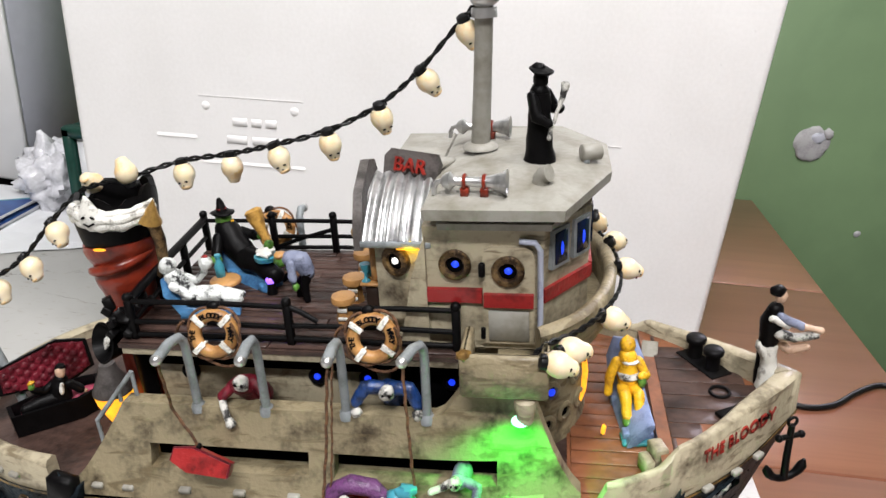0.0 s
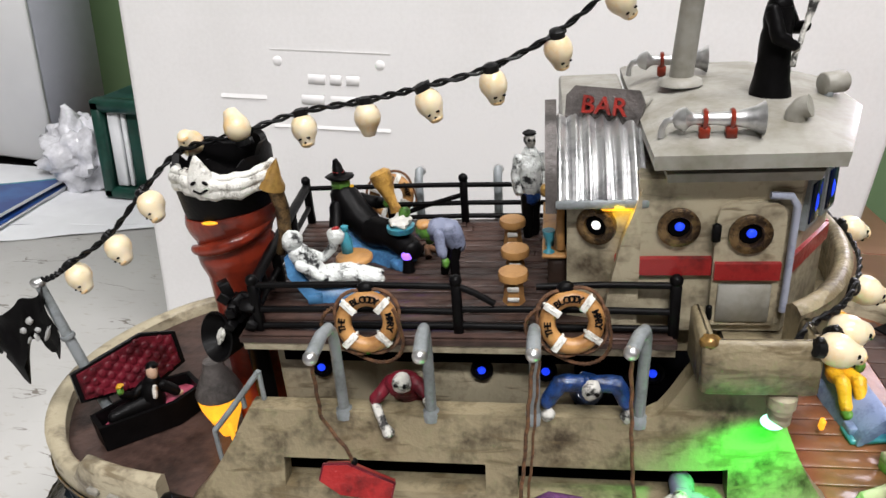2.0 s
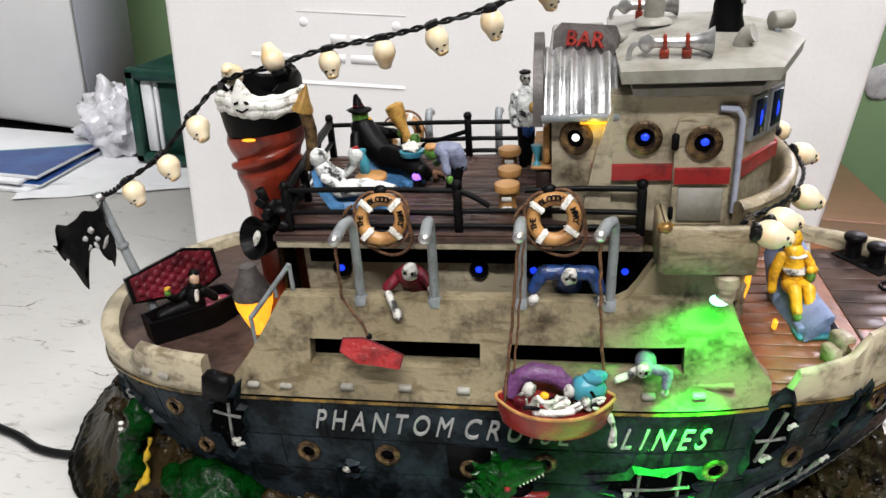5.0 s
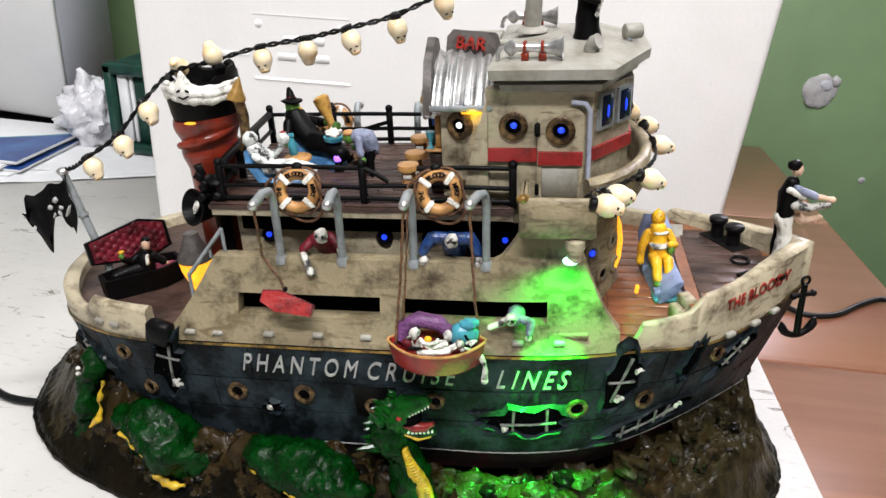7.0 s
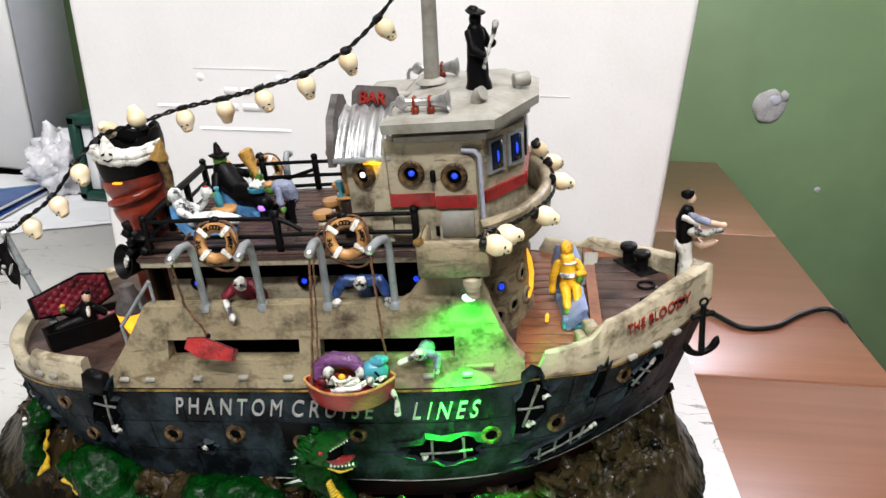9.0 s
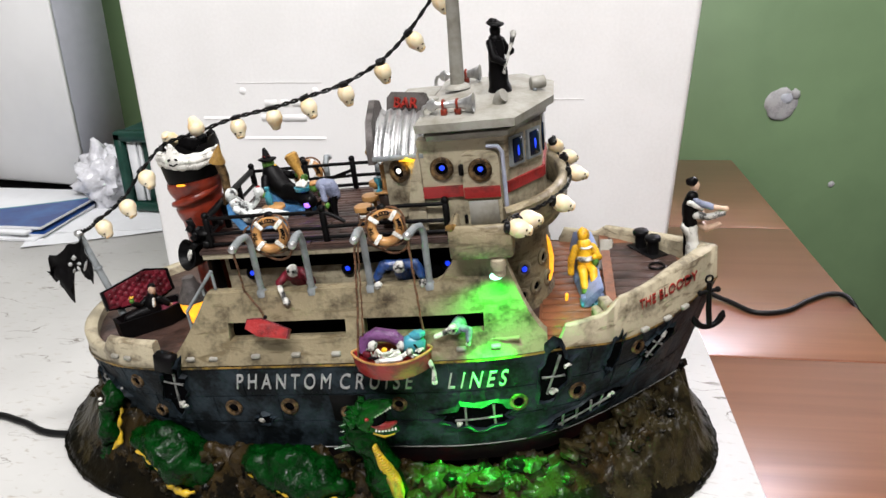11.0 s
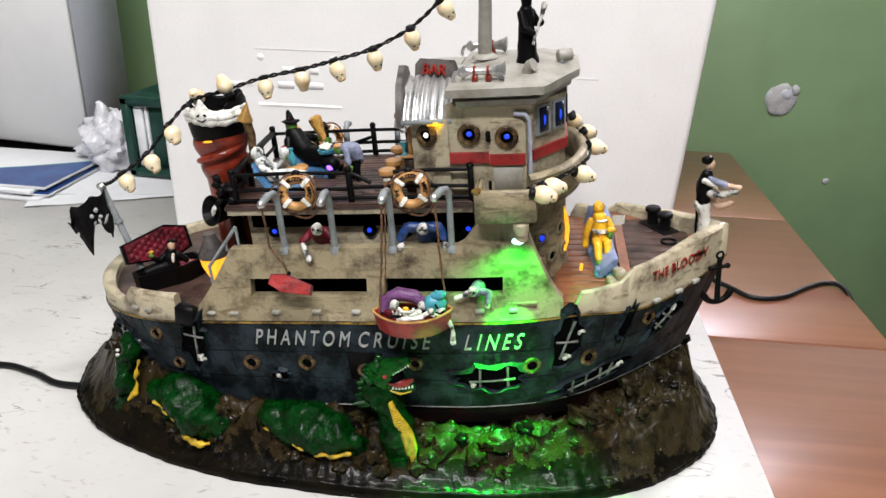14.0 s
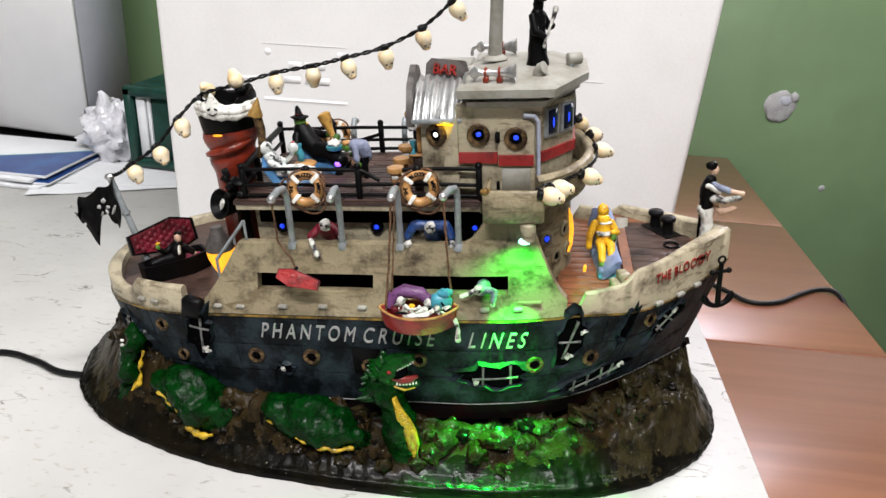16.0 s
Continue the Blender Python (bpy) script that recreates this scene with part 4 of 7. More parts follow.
# front windows
for t0, t1 in ((0.10, 0.46), (0.56, 0.92)):
    me = Mesh(PIPE)
    pts = [Vector((0.086 + 0.020 * t, -0.0500 + 0.028 * t, 0)) for t in (t0, t1)]
    nrm = Vector((0.028, -0.020, 0)).normalized()
    me.use(PIPE, False).rings([[pts[0] + nrm * k + Vector((0, 0, z)) for k, z in ((-0.001, 0.2045), (0.0024, 0.2045), (0.0024, 0.2222), (-0.001, 0.2222))], [pts[1] + nrm * k + Vector((0, 0, z)) for k, z in ((-0.001, 0.2045), (0.0024, 0.2045), (0.0024, 0.2222), (-0.001, 0.2222))]])
    win = part("bridge_window", me, ship, "dark blue-lit bridge window")
    mid = pts[0].lerp(pts[1], 0.5) + nrm * 0.0026
    part("pane", Mesh(DARK_GLASS).box((mid.x, mid.y, 0.2134), (0.0085, 0.0008, 0.0145), (0, 0, math.degrees(math.atan2(0.028, 0.020))), bevel=0.0003), win)
    part("blue_glow", Mesh(BLUE_LED).ball((mid.x, mid.y, 0.2130), (0.0011, 0.0008, 0.0036)), win, "blue lamp behind the pane")
part("bridge_window", Mesh(DARK_GLASS).box((0.1072, 0.005, 0.2125), (0.0012, 0.040, 0.018), bevel=0.0004), ship)

# bridge wing and balcony
wing = part("bridge_wing", None, ship, "cream boxed balcony under the bridge door")
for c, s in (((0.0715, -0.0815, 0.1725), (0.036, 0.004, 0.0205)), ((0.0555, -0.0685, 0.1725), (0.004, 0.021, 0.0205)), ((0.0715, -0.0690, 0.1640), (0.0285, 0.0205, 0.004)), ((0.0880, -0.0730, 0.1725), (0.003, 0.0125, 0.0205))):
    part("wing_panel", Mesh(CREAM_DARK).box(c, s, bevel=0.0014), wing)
part("worn_patch", Mesh(GOLD).ball((0.0555, -0.0815, 0.1820), (0.0032, 0.0028, 0.0022), rough=0.4), wing, "chipped ochre corner")
me = Mesh(CREAM_DARK)
rings = []
for i in range(21):
    a = radians(-66 + 148 * i / 20)
    r0, r1, cx = 0.058, 0.053, 0.062
    rings.append([(cx + q * math.cos(a), MID + 1.36 * q * math.sin(a), z) for q, z in ((r0 - 0.005, 0.1625), (r0, 0.168), (r0 + 0.001, 0.1835), (r0 - 0.001, 0.1855), (r1 + 0.002, 0.1855), (r1, 0.1835), (r1, 0.1625))])
me.rings(rings)
part("bridge_balcony", me, ship, "curved cream balcony rail round the bridge")
me = Mesh(CREAM_DARK)
poly = [(0.062 + 0.055 * math.cos(radians(-85 + 170 * i / 18)), MID + 1.33 * 0.055 * math.sin(radians(-85 + 170 * i / 18))) for i in range(19)]
me.use(CREAM_DARK, False).rings([[(x, y, z) for x, y in poly] for z in (0.1615, 0.1655)])
part("balcony_floor", me, ship)

# green lamp under the wing
me = Mesh(CREAM)
me.spin([(0.0036, 0.0), (0.0039, 0.0062), (0.0046, 0.0064), (0.0046, 0.0105), (0.003, 0.0115)], c=(0.0800, -0.0800, 0.1505), n=18)
lamp = part("deck_lamp", me, ship, "small cream lamp housing with a green light")
part("lens", Mesh(GREEN_LED).ball((0.0780, -0.0805, 0.1503), (0.0038, 0.0036, 0.0018), n=16, m=10), lamp, "glowing green lens")
spot_lamp("green_lamp", (0.0765, -0.0950, 0.1490), (0.0700, -0.1130, 0.02), 14.0, (0.002, 1.0, 0.03), 54, 0.003, SHIP)
spot_lamp("green_lamp_near", (0.0775, -0.0875, 0.1475), (0.0760, -0.0860, 0.02), 0.27, (0.0005, 1.0, 0.02), 150, 0.003, SHIP)

# blue lamps in the gallery; near-black sheets paint the shade under the deck
for x in (-0.0866, -0.0211, 0.0039, 0.0443):
    ob = porthole(Vector((x, -0.0452, 0.1440)), 0.0043, 0, ship, None, rim=BLACK)
    part("lens", Mesh(BLUE_LED).ball((0, 0.0004, 0.0010), (0.0017, 0.0017, 0.0012)), ob, "lit blue lens")
part("gallery_shade_sheet", Mesh(HOLE).box((-0.027, -0.0442, 0.1535), (0.150, 0.0012, 0.0135), bevel=0.0004), ship, "near-black sheet painting the gallery's shade")
part("gallery_shade_sheet", Mesh(HOLE).box((0.040, -0.0442, 0.1385), (0.050, 0.0014, 0.030), bevel=0.0004), ship, "near-black sheet painting the gallery's shade")
for x, z, lit in ((0.0900, 0.1306, True), (0.0965, 0.1150, False), (0.0880, 0.1120, False), (0.1015, 0.1320, False), (0.0780, 0.1300, False), (0.1035, 0.1150, False)):
    a = math.asin((x - 0.060) / 0.0463)
    ob = porthole(Vector((x, MID - 0.0463 * math.cos(a), z)), 0.0054, math.degrees(a), ship, None if lit else HOLE, rim=CREAM_DARK)
    if lit:
        part("lens", Mesh(BLUE_LED).ball((0, 0, 0.0008), (0.0020, 0.0020, 0.0012)), ob, "lit blue lens")
part("amber_lamp", Mesh(AMBER_GLOW).tube([(0.1040, -0.005, 0.144), (0.1062, -0.005, 0.137), (0.1072, -0.005, 0.127), (0.1065, -0.007, 0.117), (0.1045, -0.010, 0.110)], [0.0007, 0.0013, 0.0016, 0.0014, 0.0006], n=10), ship, "glowing amber strip on the deckhouse")

# mast
me = Mesh(ROOF)
me.tube([(0.0553, 0.0043, 0.242), (0.0575, 0.001, 0.275), (0.0596, -0.004, 0.309)], [0.0046, 0.0042, 0.0040], n=16)
mast = part("mast", me, ship, "grey metal mast")
part("mast_cap", Mesh(SILVER).ball((0.0597, -0.004, 0.3105), (0.0066, 0.0066, 0.0034)).spin([(0.0056, 0.0), (0.0056, 0.004)], c=(0.0595, -0.004, 0.303)), mast)
part("mast_foot", Mesh(ROOF).spin([(0.0085, 0.2430), (0.0080, 0.2445), (0.0052, 0.2460)], c=(0.0553, 0.0043, 0)), mast)


def horn(x, y, z, turn, length):
    h = thing("ship_horn", "polished silver horn on red brackets on the bridge roof", "horn", m=at(x, y, z, turn), group="roof horns")
    prof = [(0.0012, -0.46), (0.0030, -0.43), (0.0040, -0.38), (0.0046, -0.33), (0.0030, -0.28), (0.0022, -0.24), (0.0024, 0.0), (0.0030, 0.22), (0.0044, 0.38), (0.0060, 0.46), (0.0064, 0.48), (0.0052, 0.47), (0.0030, 0.36)]
    part("trumpet", Mesh(SILVER).spin([(r * 0.85, q * length) for r, q in prof], rot=(0, 90, 0), c=(0, 0, 0.0062), n=22), h)
    part("inlet_pipe", Mesh(SILVER).tube([(-0.44 * length, 0, 0.0062), (-0.52 * length, 0, 0.0056), (-0.56 * length, 0, 0.0035), (-0.57 * length, 0, 0.0003)], 0.0011, n=10), h)
    for q in (-0.12, 0.16):
        part("bracket", Mesh(RUST).box((q * length, 0, 0.0020), (0.0034, 0.0044, 0.0044), bevel=0.0006).ring((q * length, 0, 0.0062), 0.0027, 0.0008, rot=(0, 90, 0), n=16, k=6), h, "red bracket")


horn(0.0580, -0.0510, 0.2385, -4, 0.029)
horn(0.0545, 0.0240, 0.2418, -4, 0.029)
sl = thing("search_light", "small pale grey searchlight on the bridge roof", "searchlight", m=at(0.1060, -0.0080, 0.2385, 20) @ Matrix.Scale(0.85, 4))
part("drum", Mesh(ROOF).spin([(0.0040, -0.005), (0.0046, -0.0045), (0.0046, 0.005), (0.0040, 0.0056), (0.0034, 0.0045)], c=(0, 0, 0.0068), rot=(0, 90, 0)), sl)
part("yoke", Mesh(PIPE).box((-0.003, 0, 0.0022), (0.003, 0.007, 0.0044), bevel=0.0008), sl)
rv = thing("roof_vent", "small pale roof ventilator on the bridge", "ventilator", m=at(0.0850, -0.0400, 0.2392, 0) @ Matrix.Scale(0.78, 4))
part("cowl", Mesh(ROOF).tube([(0, 0, 0), (0, 0, 0.004), (0.0015, -0.001, 0.0068), (0.0042, -0.0025, 0.0080)], [0.0048, 0.0046, 0.0046, 0.0048], n=14), rv)

# ---- bar at the aft end of the bridge ----
me = Mesh(DARKWOOD)
me.box((0.0085, -0.014, 0.1785), (0.007, 0.050, 0.024), bevel=0.001)
bar = part("bar_counter", me, ship, "dark brown bar counter")
part("counter_top", Mesh(WOOD_TOY).box((0.0075, -0.014, 0.1912), (0.0090, 0.053, 0.0016), bevel=0.0005), bar, "tan counter top")
# The wall is solid here; a near-black sheet paints the opening's shade.
part("bar_opening_dark", Mesh(HOLE).box((0.0115, -0.004, 0.204), (0.0012, 0.056, 0.024), bevel=0.0003), ship, "near-black sheet painting the dark of the bar opening")
part("bar_shelf", Mesh(WOOD_TOY).box((0.0098, -0.0335, 0.2010), (0.0030, 0.0105, 0.0165), bevel=0.0006), bar, "tan shelf panel")
cup = thing("teal_cup", "small teal cup on the bar counter", "cup", m=at(0.0058, -0.0315, 0.1921))
part("bowl", Mesh(TEAL).spin([(0.0016, 0), (0.0018, 0.004), (0.0022, 0.0055), (0.0018, 0.0050)], n=14), cup)
glass = thing("blue_goblet", "small pale blue goblet on the bar counter", "goblet", m=at(0.0055, -0.0375, 0.1921))
part("stem", Mesh(TEAL).spin([(0.0022, 0), (0.0008, 0.0012), (0.0007, 0.004), (0.0020, 0.0062), (0.0024, 0.0088)], n=14), glass)
# awning: corrugated sheet
me = Mesh(SILVER)
rings = []
for i in range(57):
    x = 0.0085 + 0.0300 * i / 56
    w = 0.0008 * math.sin(i * 2 * math.pi / 9.4) + 0.0008 * noise.noise((i * 0.4, 0, 3))
    prof = []
    for t in [k / 9 for k in range(10)]:
        y = -0.0160 - 0.0345 * t
        z = 0.2375 - 0.0085 * t - 0.0120 * t ** 2.2
        prof.append((x, y - 0.35 * w, z + w))
    rings.append(prof + [(px, py + 0.0006, pz - 0.0012) for px, py, pz in prof[::-1]])
me.rings(rings)
aw = part("awning", me, ship, "corrugated silver awning")
part("awning_trim", Mesh(PIPE).box((0.0235, -0.0502, 0.2160), (0.0310, 0.0016, 0.0032), bevel=0.0005), aw)
part("yellow_lamp", Mesh(AMBER_GLOW).box((0.0295, -0.0485, 0.2135), (0.012, 0.0016, 0.0012), bevel=0.0004), aw, "yellow strip lamp")
point_lamp("awning_lamp", (0.0295, -0.0515, 0.2132), 0.0045, (1.0, 0.66, 0.03), 0.002, SHIP)
me = Mesh(SIGNGREY)
side = [(-0.010, 0.2405), (-0.014, 0.2465), (-0.024, 0.2490), (-0.040, 0.2395), (-0.047, 0.2250), (-0.0475, 0.2150), (-0.0440, 0.2150), (-0.0400, 0.2270), (-0.030, 0.2365), (-0.018, 0.2395)]
me.use(SIGNGREY, False).rings([[(x, y - 0.001, z - 0.003) for y, z in side] for x in (0.0045, 0.0085)])
part("awning_gable", me, ship, "grey curved gable")
part("knob", Mesh(GOLD).ball((0.0042, -0.044, 0.2190), (0.0016, 0.0022, 0.0024)), ship)
sign = part("bar_sign", None, ship, "grey sign board with red letters", Matrix.Translation((0.0125, -0.0145, 0.2345)) @ pose(0, 0, 0, 0, 2, -20) @ pose(0, 0, 0, -22, 0, 0))
part("board", Mesh(SIGNGREY).prism([(-0.001, 0.000), (0.0260, -0.001), (0.0272, 0.0095), (0.0248, 0.0138), (0.0010, 0.0138), (-0.0020, 0.0100)], 0.0032), sign)
me = words("BAR", 0.0090, SIGNRED, 0.0008, 0.0, 1.05, 0.00012)
part("letters", me, sign, "red letters", pose(0.0050, -0.0022, 0.0040, 90, 0, 0))
part("sign_back", Mesh(ROOF).box((0.0135, 0.010, 0.0105), (0.026, 0.016, 0.003), (18, 0, 0), bevel=0.001), sign)

# ---- funnel ----
me = Mesh(RUST)
prof = [(0.0118, 0.100), (0.0118, 0.118), (0.0124, 0.150), (0.0140, 0.166), (0.0164, 0.1715), (0.0168, 0.1750), (0.0150, 0.1785), (0.0160, 0.1825), (0.0182, 0.1870), (0.0192, 0.1905), (0.0188, 0.1935)]
F0, FLEAN = Vector((-0.1275, -0.0180, 0.0)), 0.03
FUP = 0.0112


def funnel_ring(r, z, n=36, rag=0.0, wob=0.05):
    out = []
    for j in range(n):
        a = 2 * math.pi * j / n
        rr = r * (1 + wob * noise.noise((1.6 * math.cos(a), 1.6 * math.sin(a), z * 45)))
        zz = z + rag * noise.noise((2.5 * math.cos(a), 2.5 * math.sin(a), 7.0))
        out.append((F0.x + FLEAN * (zz - 0.13) + rr * math.cos(a), F0.y + rr * math.sin(a), zz + 0.0016 * math.sin(a * 1.0 + 2) * (z > 0.165)))
    return out


me.rings([funnel_ring(r, z + FUP * smooth(0.140, 0.172, z)) for r, z in prof])
funnel = part("funnel", me, ship, "rusty red dented funnel")
me = Mesh(BLACK)
me.rings([funnel_ring(0.0175, 0.1915 + FUP), funnel_ring(0.0190, 0.1975 + FUP), funnel_ring(0.0202, 0.2060 + FUP), funnel_ring(0.0206, 0.2110 + FUP, rag=0.003), funnel_ring(0.0204, 0.2160 + FUP, rag=0.009), funnel_ring(0.0178, 0.2150 + FUP, rag=0.009), funnel_ring(0.0165, 0.2050 + FUP)], cap1=True)
FSHIFT = Matrix.Translation((0.0065, -0.0140, FUP))
part("burnt_rim", me, funnel, "black burnt ragged rim")
part("fold", Mesh(RUST).tube([(F0.x + 0.002 + 0.0172 * math.cos(radians(a)), F0.y + 0.0172 * math.sin(radians(a)), 0.1765 + FUP + 0.012 * (a + 170) / 170) for a in range(-170, 10, 10)], [0.0008 + 0.0022 * math.sin(math.pi * k / 17) for k in range(18)], n=10), funnel)
part("rivet_strip", Mesh(RUST).box((-0.1350, -0.0158, 0.142), (0.0040, 0.0020, 0.036), (4, 0, -5), bevel=0.0006), funnel, m=FSHIFT)
part("ember", Mesh(AMBER_GLOW).ball((-0.1325, -0.0225, 0.1985), (0.0035, 0.0010, 0.0008)), funnel, "amber light gap", FSHIFT @ Matrix.Translation((0, 0, -0.0050)))
me = Mesh(GOLD)
me.spin([(0.0001, 0.010), (0.0035, 0.002), (0.0055, -0.001), (0.0058, -0.0025), (0.0045, -0.003)], c=(-0.1095, -0.014, 0.2180), rot=(0, 20, 0), n=12)
bell = part("steam_whistle", me, funnel, "gold steam whistle", FSHIFT @ Matrix.Translation((0.002, 0, -0.0105)))
part("whistle_pipe", Mesh(BRONZE).tube([(-0.1090, -0.014, 0.216), (-0.1075, -0.0135, 0.206), (-0.1085, -0.0130, 0.194), (-0.1120, -0.012, 0.186)], [0.0032, 0.0030, 0.0026, 0.002], n=10), bell)
# painted ghost mask on the funnel rim, a plain pale shape
ghost = Mesh(WHITE)
for dz, r in ((0.0, 0.0034), (-0.0032, 0.0030), (0.0024, 0.0022)):
    pts = [(-0.1305 + 0.0208 * math.cos(q), -0.0040 + 0.0208 * math.sin(q), 0.2152 + dz + 0.0012 * math.cos(3 * q)) for q in [radians(-172 + 8 * k) for k in range(21)]]
    ghost.tube(pts, [r * (0.55 + 0.45 * math.sin(math.pi * k / 20)) * (1 + 0.25 * math.sin(k * 1.9)) for k in range(21)], n=10)
# pointed head
ghost.rings([[(-0.1318 + (h - 0.2100) * -0.06 + r * math.cos(q), -0.0258 + 0.45 * r * math.sin(q), h) for q in [2 * math.pi * j / 16 for j in range(16)]] for r, h in ((0.0030, 0.2095), (0.0056, 0.2120), (0.0062, 0.2150), (0.0054, 0.2185), (0.0036, 0.2220), (0.0018, 0.2250), (0.0006, 0.2268))])
for sx in (-1, 1):
    ghost.use(BLACK).ball((-0.1321 + sx * 0.0024, -0.0284, 0.2168), (0.0013, 0.0006, 0.0007), rot=(0, sx * 25, 0))
ghost.use(BLACK).tube([(-0.1350, -0.0282, 0.2138), (-0.1321, -0.0290, 0.2128), (-0.1292, -0.0282, 0.2142)], 0.0005, n=6)
part("ghost_mask", ghost, funnel, "white painted ghost mask", FSHIFT @ Matrix.Translation((0.002, 0, -0.0045)))

# ---- rails, davits, ropes on the upper deck ----
UPZ = UP


def rail_post(parent, x, y, h=0.0225):
    part("post", Mesh(BLACK).box((x, y, UPZ + h / 2 - 0.001), (0.0036, 0.0036, h), bevel=0.0008).ball((x, y, UPZ + h), 0.0024, n=10, m=7), parent)


def rail_bar(parent, a, b, r=0.0013):
    mid = [(a[i] + b[i]) / 2 + (0.0006 if i == 2 else 0) for i in range(3)]
    part("bar", Mesh(BLACK).tube([a, mid, b], r, n=8), parent)


near = thing("deck_railing", "black broken iron railing along the upper deck", "railing", m=SHIP, group="deck railings")
for x in (-0.1050, -0.0277, 0.0490):
    rail_post(near, x, -0.0545)
for a, b in (((-0.105, 0.187), (-0.0277, 0.1865)), ((-0.105, 0.1765), (-0.0277, 0.176)), ((-0.105, 0.1695), (0.0490, 0.1695)), ((0.001, 0.1865), (0.0490, 0.187)), ((-0.0277, 0.177), (0.0490, 0.1765)), ((-0.0277, 0.187), (-0.014, 0.1795))):
    rail_bar(near, (a[0], -0.0545, a[1]), (b[0], -0.0545, b[1]))
far = thing("deck_railing", "black broken iron railing along the far deck edge", "railing", m=SHIP, group="deck railings")
for x in (-0.1155, -0.0730, -0.0360, -0.0020):
    rail_post(far, x, 0.048, 0.024)
for za in (0.1865, 0.177, 0.170):
    rail_bar(far, (-0.1155 if za > 0.18 else -0.073, 0.048, za), (0.012, 0.048, za))
rail_bar(far, (-0.073, 0.048, 0.170), (-0.036, 0.048, 0.182))
rail_bar(far, (-0.1155, 0.048, 0.1865), (-0.1155, 0.048, 0.170))
aft = thing("deck_railing", "black iron railing across the aft deck edge", "railing", m=SHIP, group="deck railings")
for z in (0.187, 0.1765):
    rail_bar(aft, (-0.105, -0.0525, z), (-0.1155, 0.046, z), 0.0022 if z > 0.18 else 0.0013)
for t in (0.34, 0.66):
    rail_post(aft, -0.105 - 0.0105 * t, -0.0545 + 0.1025 * t, 0.020)
random.seed(4)
heap = thing("scrap_heap", "heap of black scrap iron beside the funnel", "scrap heap", m=SHIP)
for k in range(16):
    part("scrap_piece", Mesh(BLACK).box((-0.1125 + random.uniform(-0.006, 0.006), -0.045 + random.uniform(-0.012, 0.012), UP + random.uniform(0.003, 0.017)), (random.uniform(0.003, 0.007), random.uniform(0.003, 0.006), random.uniform(0.003, 0.007)), (random.uniform(0, 90), random.uniform(0, 90), 0)), heap)

# planks of the upper deck and the fore deck
random.seed(9)
y = -0.0585
while y < 0.047:
    w = 0.0056
    x0 = -0.1120 - 0.0060 * (y + 0.059) / 0.112
    cut = random.uniform(-0.08, 0.01)
    for a, b in ((x0, cut), (cut, 0.0490)):
        part("deck_plank", Mesh(DECK).box(((a + b) / 2, y + w / 2, UP + 0.0004 + random.uniform(0, 0.0004)), (b - a - 0.0005, w - 0.0006, 0.0012), bevel=0.0003), ship)
    y += w
for k in range(14):
    y = -0.062 + 0.0098 * k
    x1 = 0.1465 if abs(y - MID) < 0.078 else 0.125
    inside = [x for x in [0.100 + 0.0025 * i for i in range(19)] if MID - hull_point(x, sheer(x), -1, -0.0055).y > abs(y - MID) + 0.0046]
    if inside and max(inside) > 0.105:
        x1 = min(x1, max(inside))
        part("deck_plank", Mesh(FOREDECK).box(((0.100 + x1) / 2, y, 0.1020), (x1 - 0.100, 0.0090, 0.0014), bevel=0.0003), ship)
for k in range(9):
    y = -0.042 + 0.0118 * k
    ends_x = max([p.x for p in half if p.y - MID - 0.007 > abs(y - MID)] or [0.15])
    part("deck_plank", Mesh(DECK).box(((0.147 + ends_x) / 2, y, 0.1115), (ends_x - 0.147, 0.0110, 0.0014), bevel=0.0003), ship)


def davit(x, tip_x, tip_y):
    d = thing("boat_davit", "curved grey metal boat davit on the ship's side", "davit", m=SHIP, group="boat davits")
    d_x, d_y = tip_x - x, tip_y + 0.0725
    path = [(x - 0.0010, -0.0700, 0.1385), (x, -0.0722, 0.1740), (x + 0.02 * d_x, -0.0725 + 0.03 * d_y, 0.1785), (x + 0.15 * d_x, -0.0725 + 0.15 * d_y, 0.1815), (x + 0.50 * d_x, -0.0725 + 0.50 * d_y, 0.1826), (tip_x, tip_y, 0.1806)]
    part("arm", Mesh(PIPE).tube(path, [0.0021, 0.0020, 0.0020, 0.0021, 0.0023, 0.0025], n=12), d)
    part("knob", Mesh(SILVER).ball(path[-1], (0.0026, 0.0027, 0.0026)), d)
    part("foot", Mesh(PIPE).spin([(0.0036, 0.1395), (0.0034, 0.1425), (0.0024, 0.1440)], c=(x - 0.0010, -0.0700, 0)), d)
    return path[-1]


hooks = [davit(-0.0700, -0.0716, -0.0925), davit(-0.0368, -0.0356, -0.0905), davit(0.0008, 0.0007, -0.0885), davit(0.0375, 0.0312, -0.0865)]


def rope(label, pts, r=0.0007):
    out = []
    pts = [Vector(p) for p in pts]
    for a, b in zip(pts, pts[1:]):
        n = max(2, int((b - a).length / 0.0035))
        for i in range(n):
            out.append(a.lerp(b, i / n) + Vector((0.00025 * math.sin(i * 2.1), 0, 0.00025 * math.cos(i * 2.1))))
    return thing("rope", label, "rope", Mesh(ROPE).tube(out + [pts[-1]], r, n=7), m=SHIP, group="boat ropes")


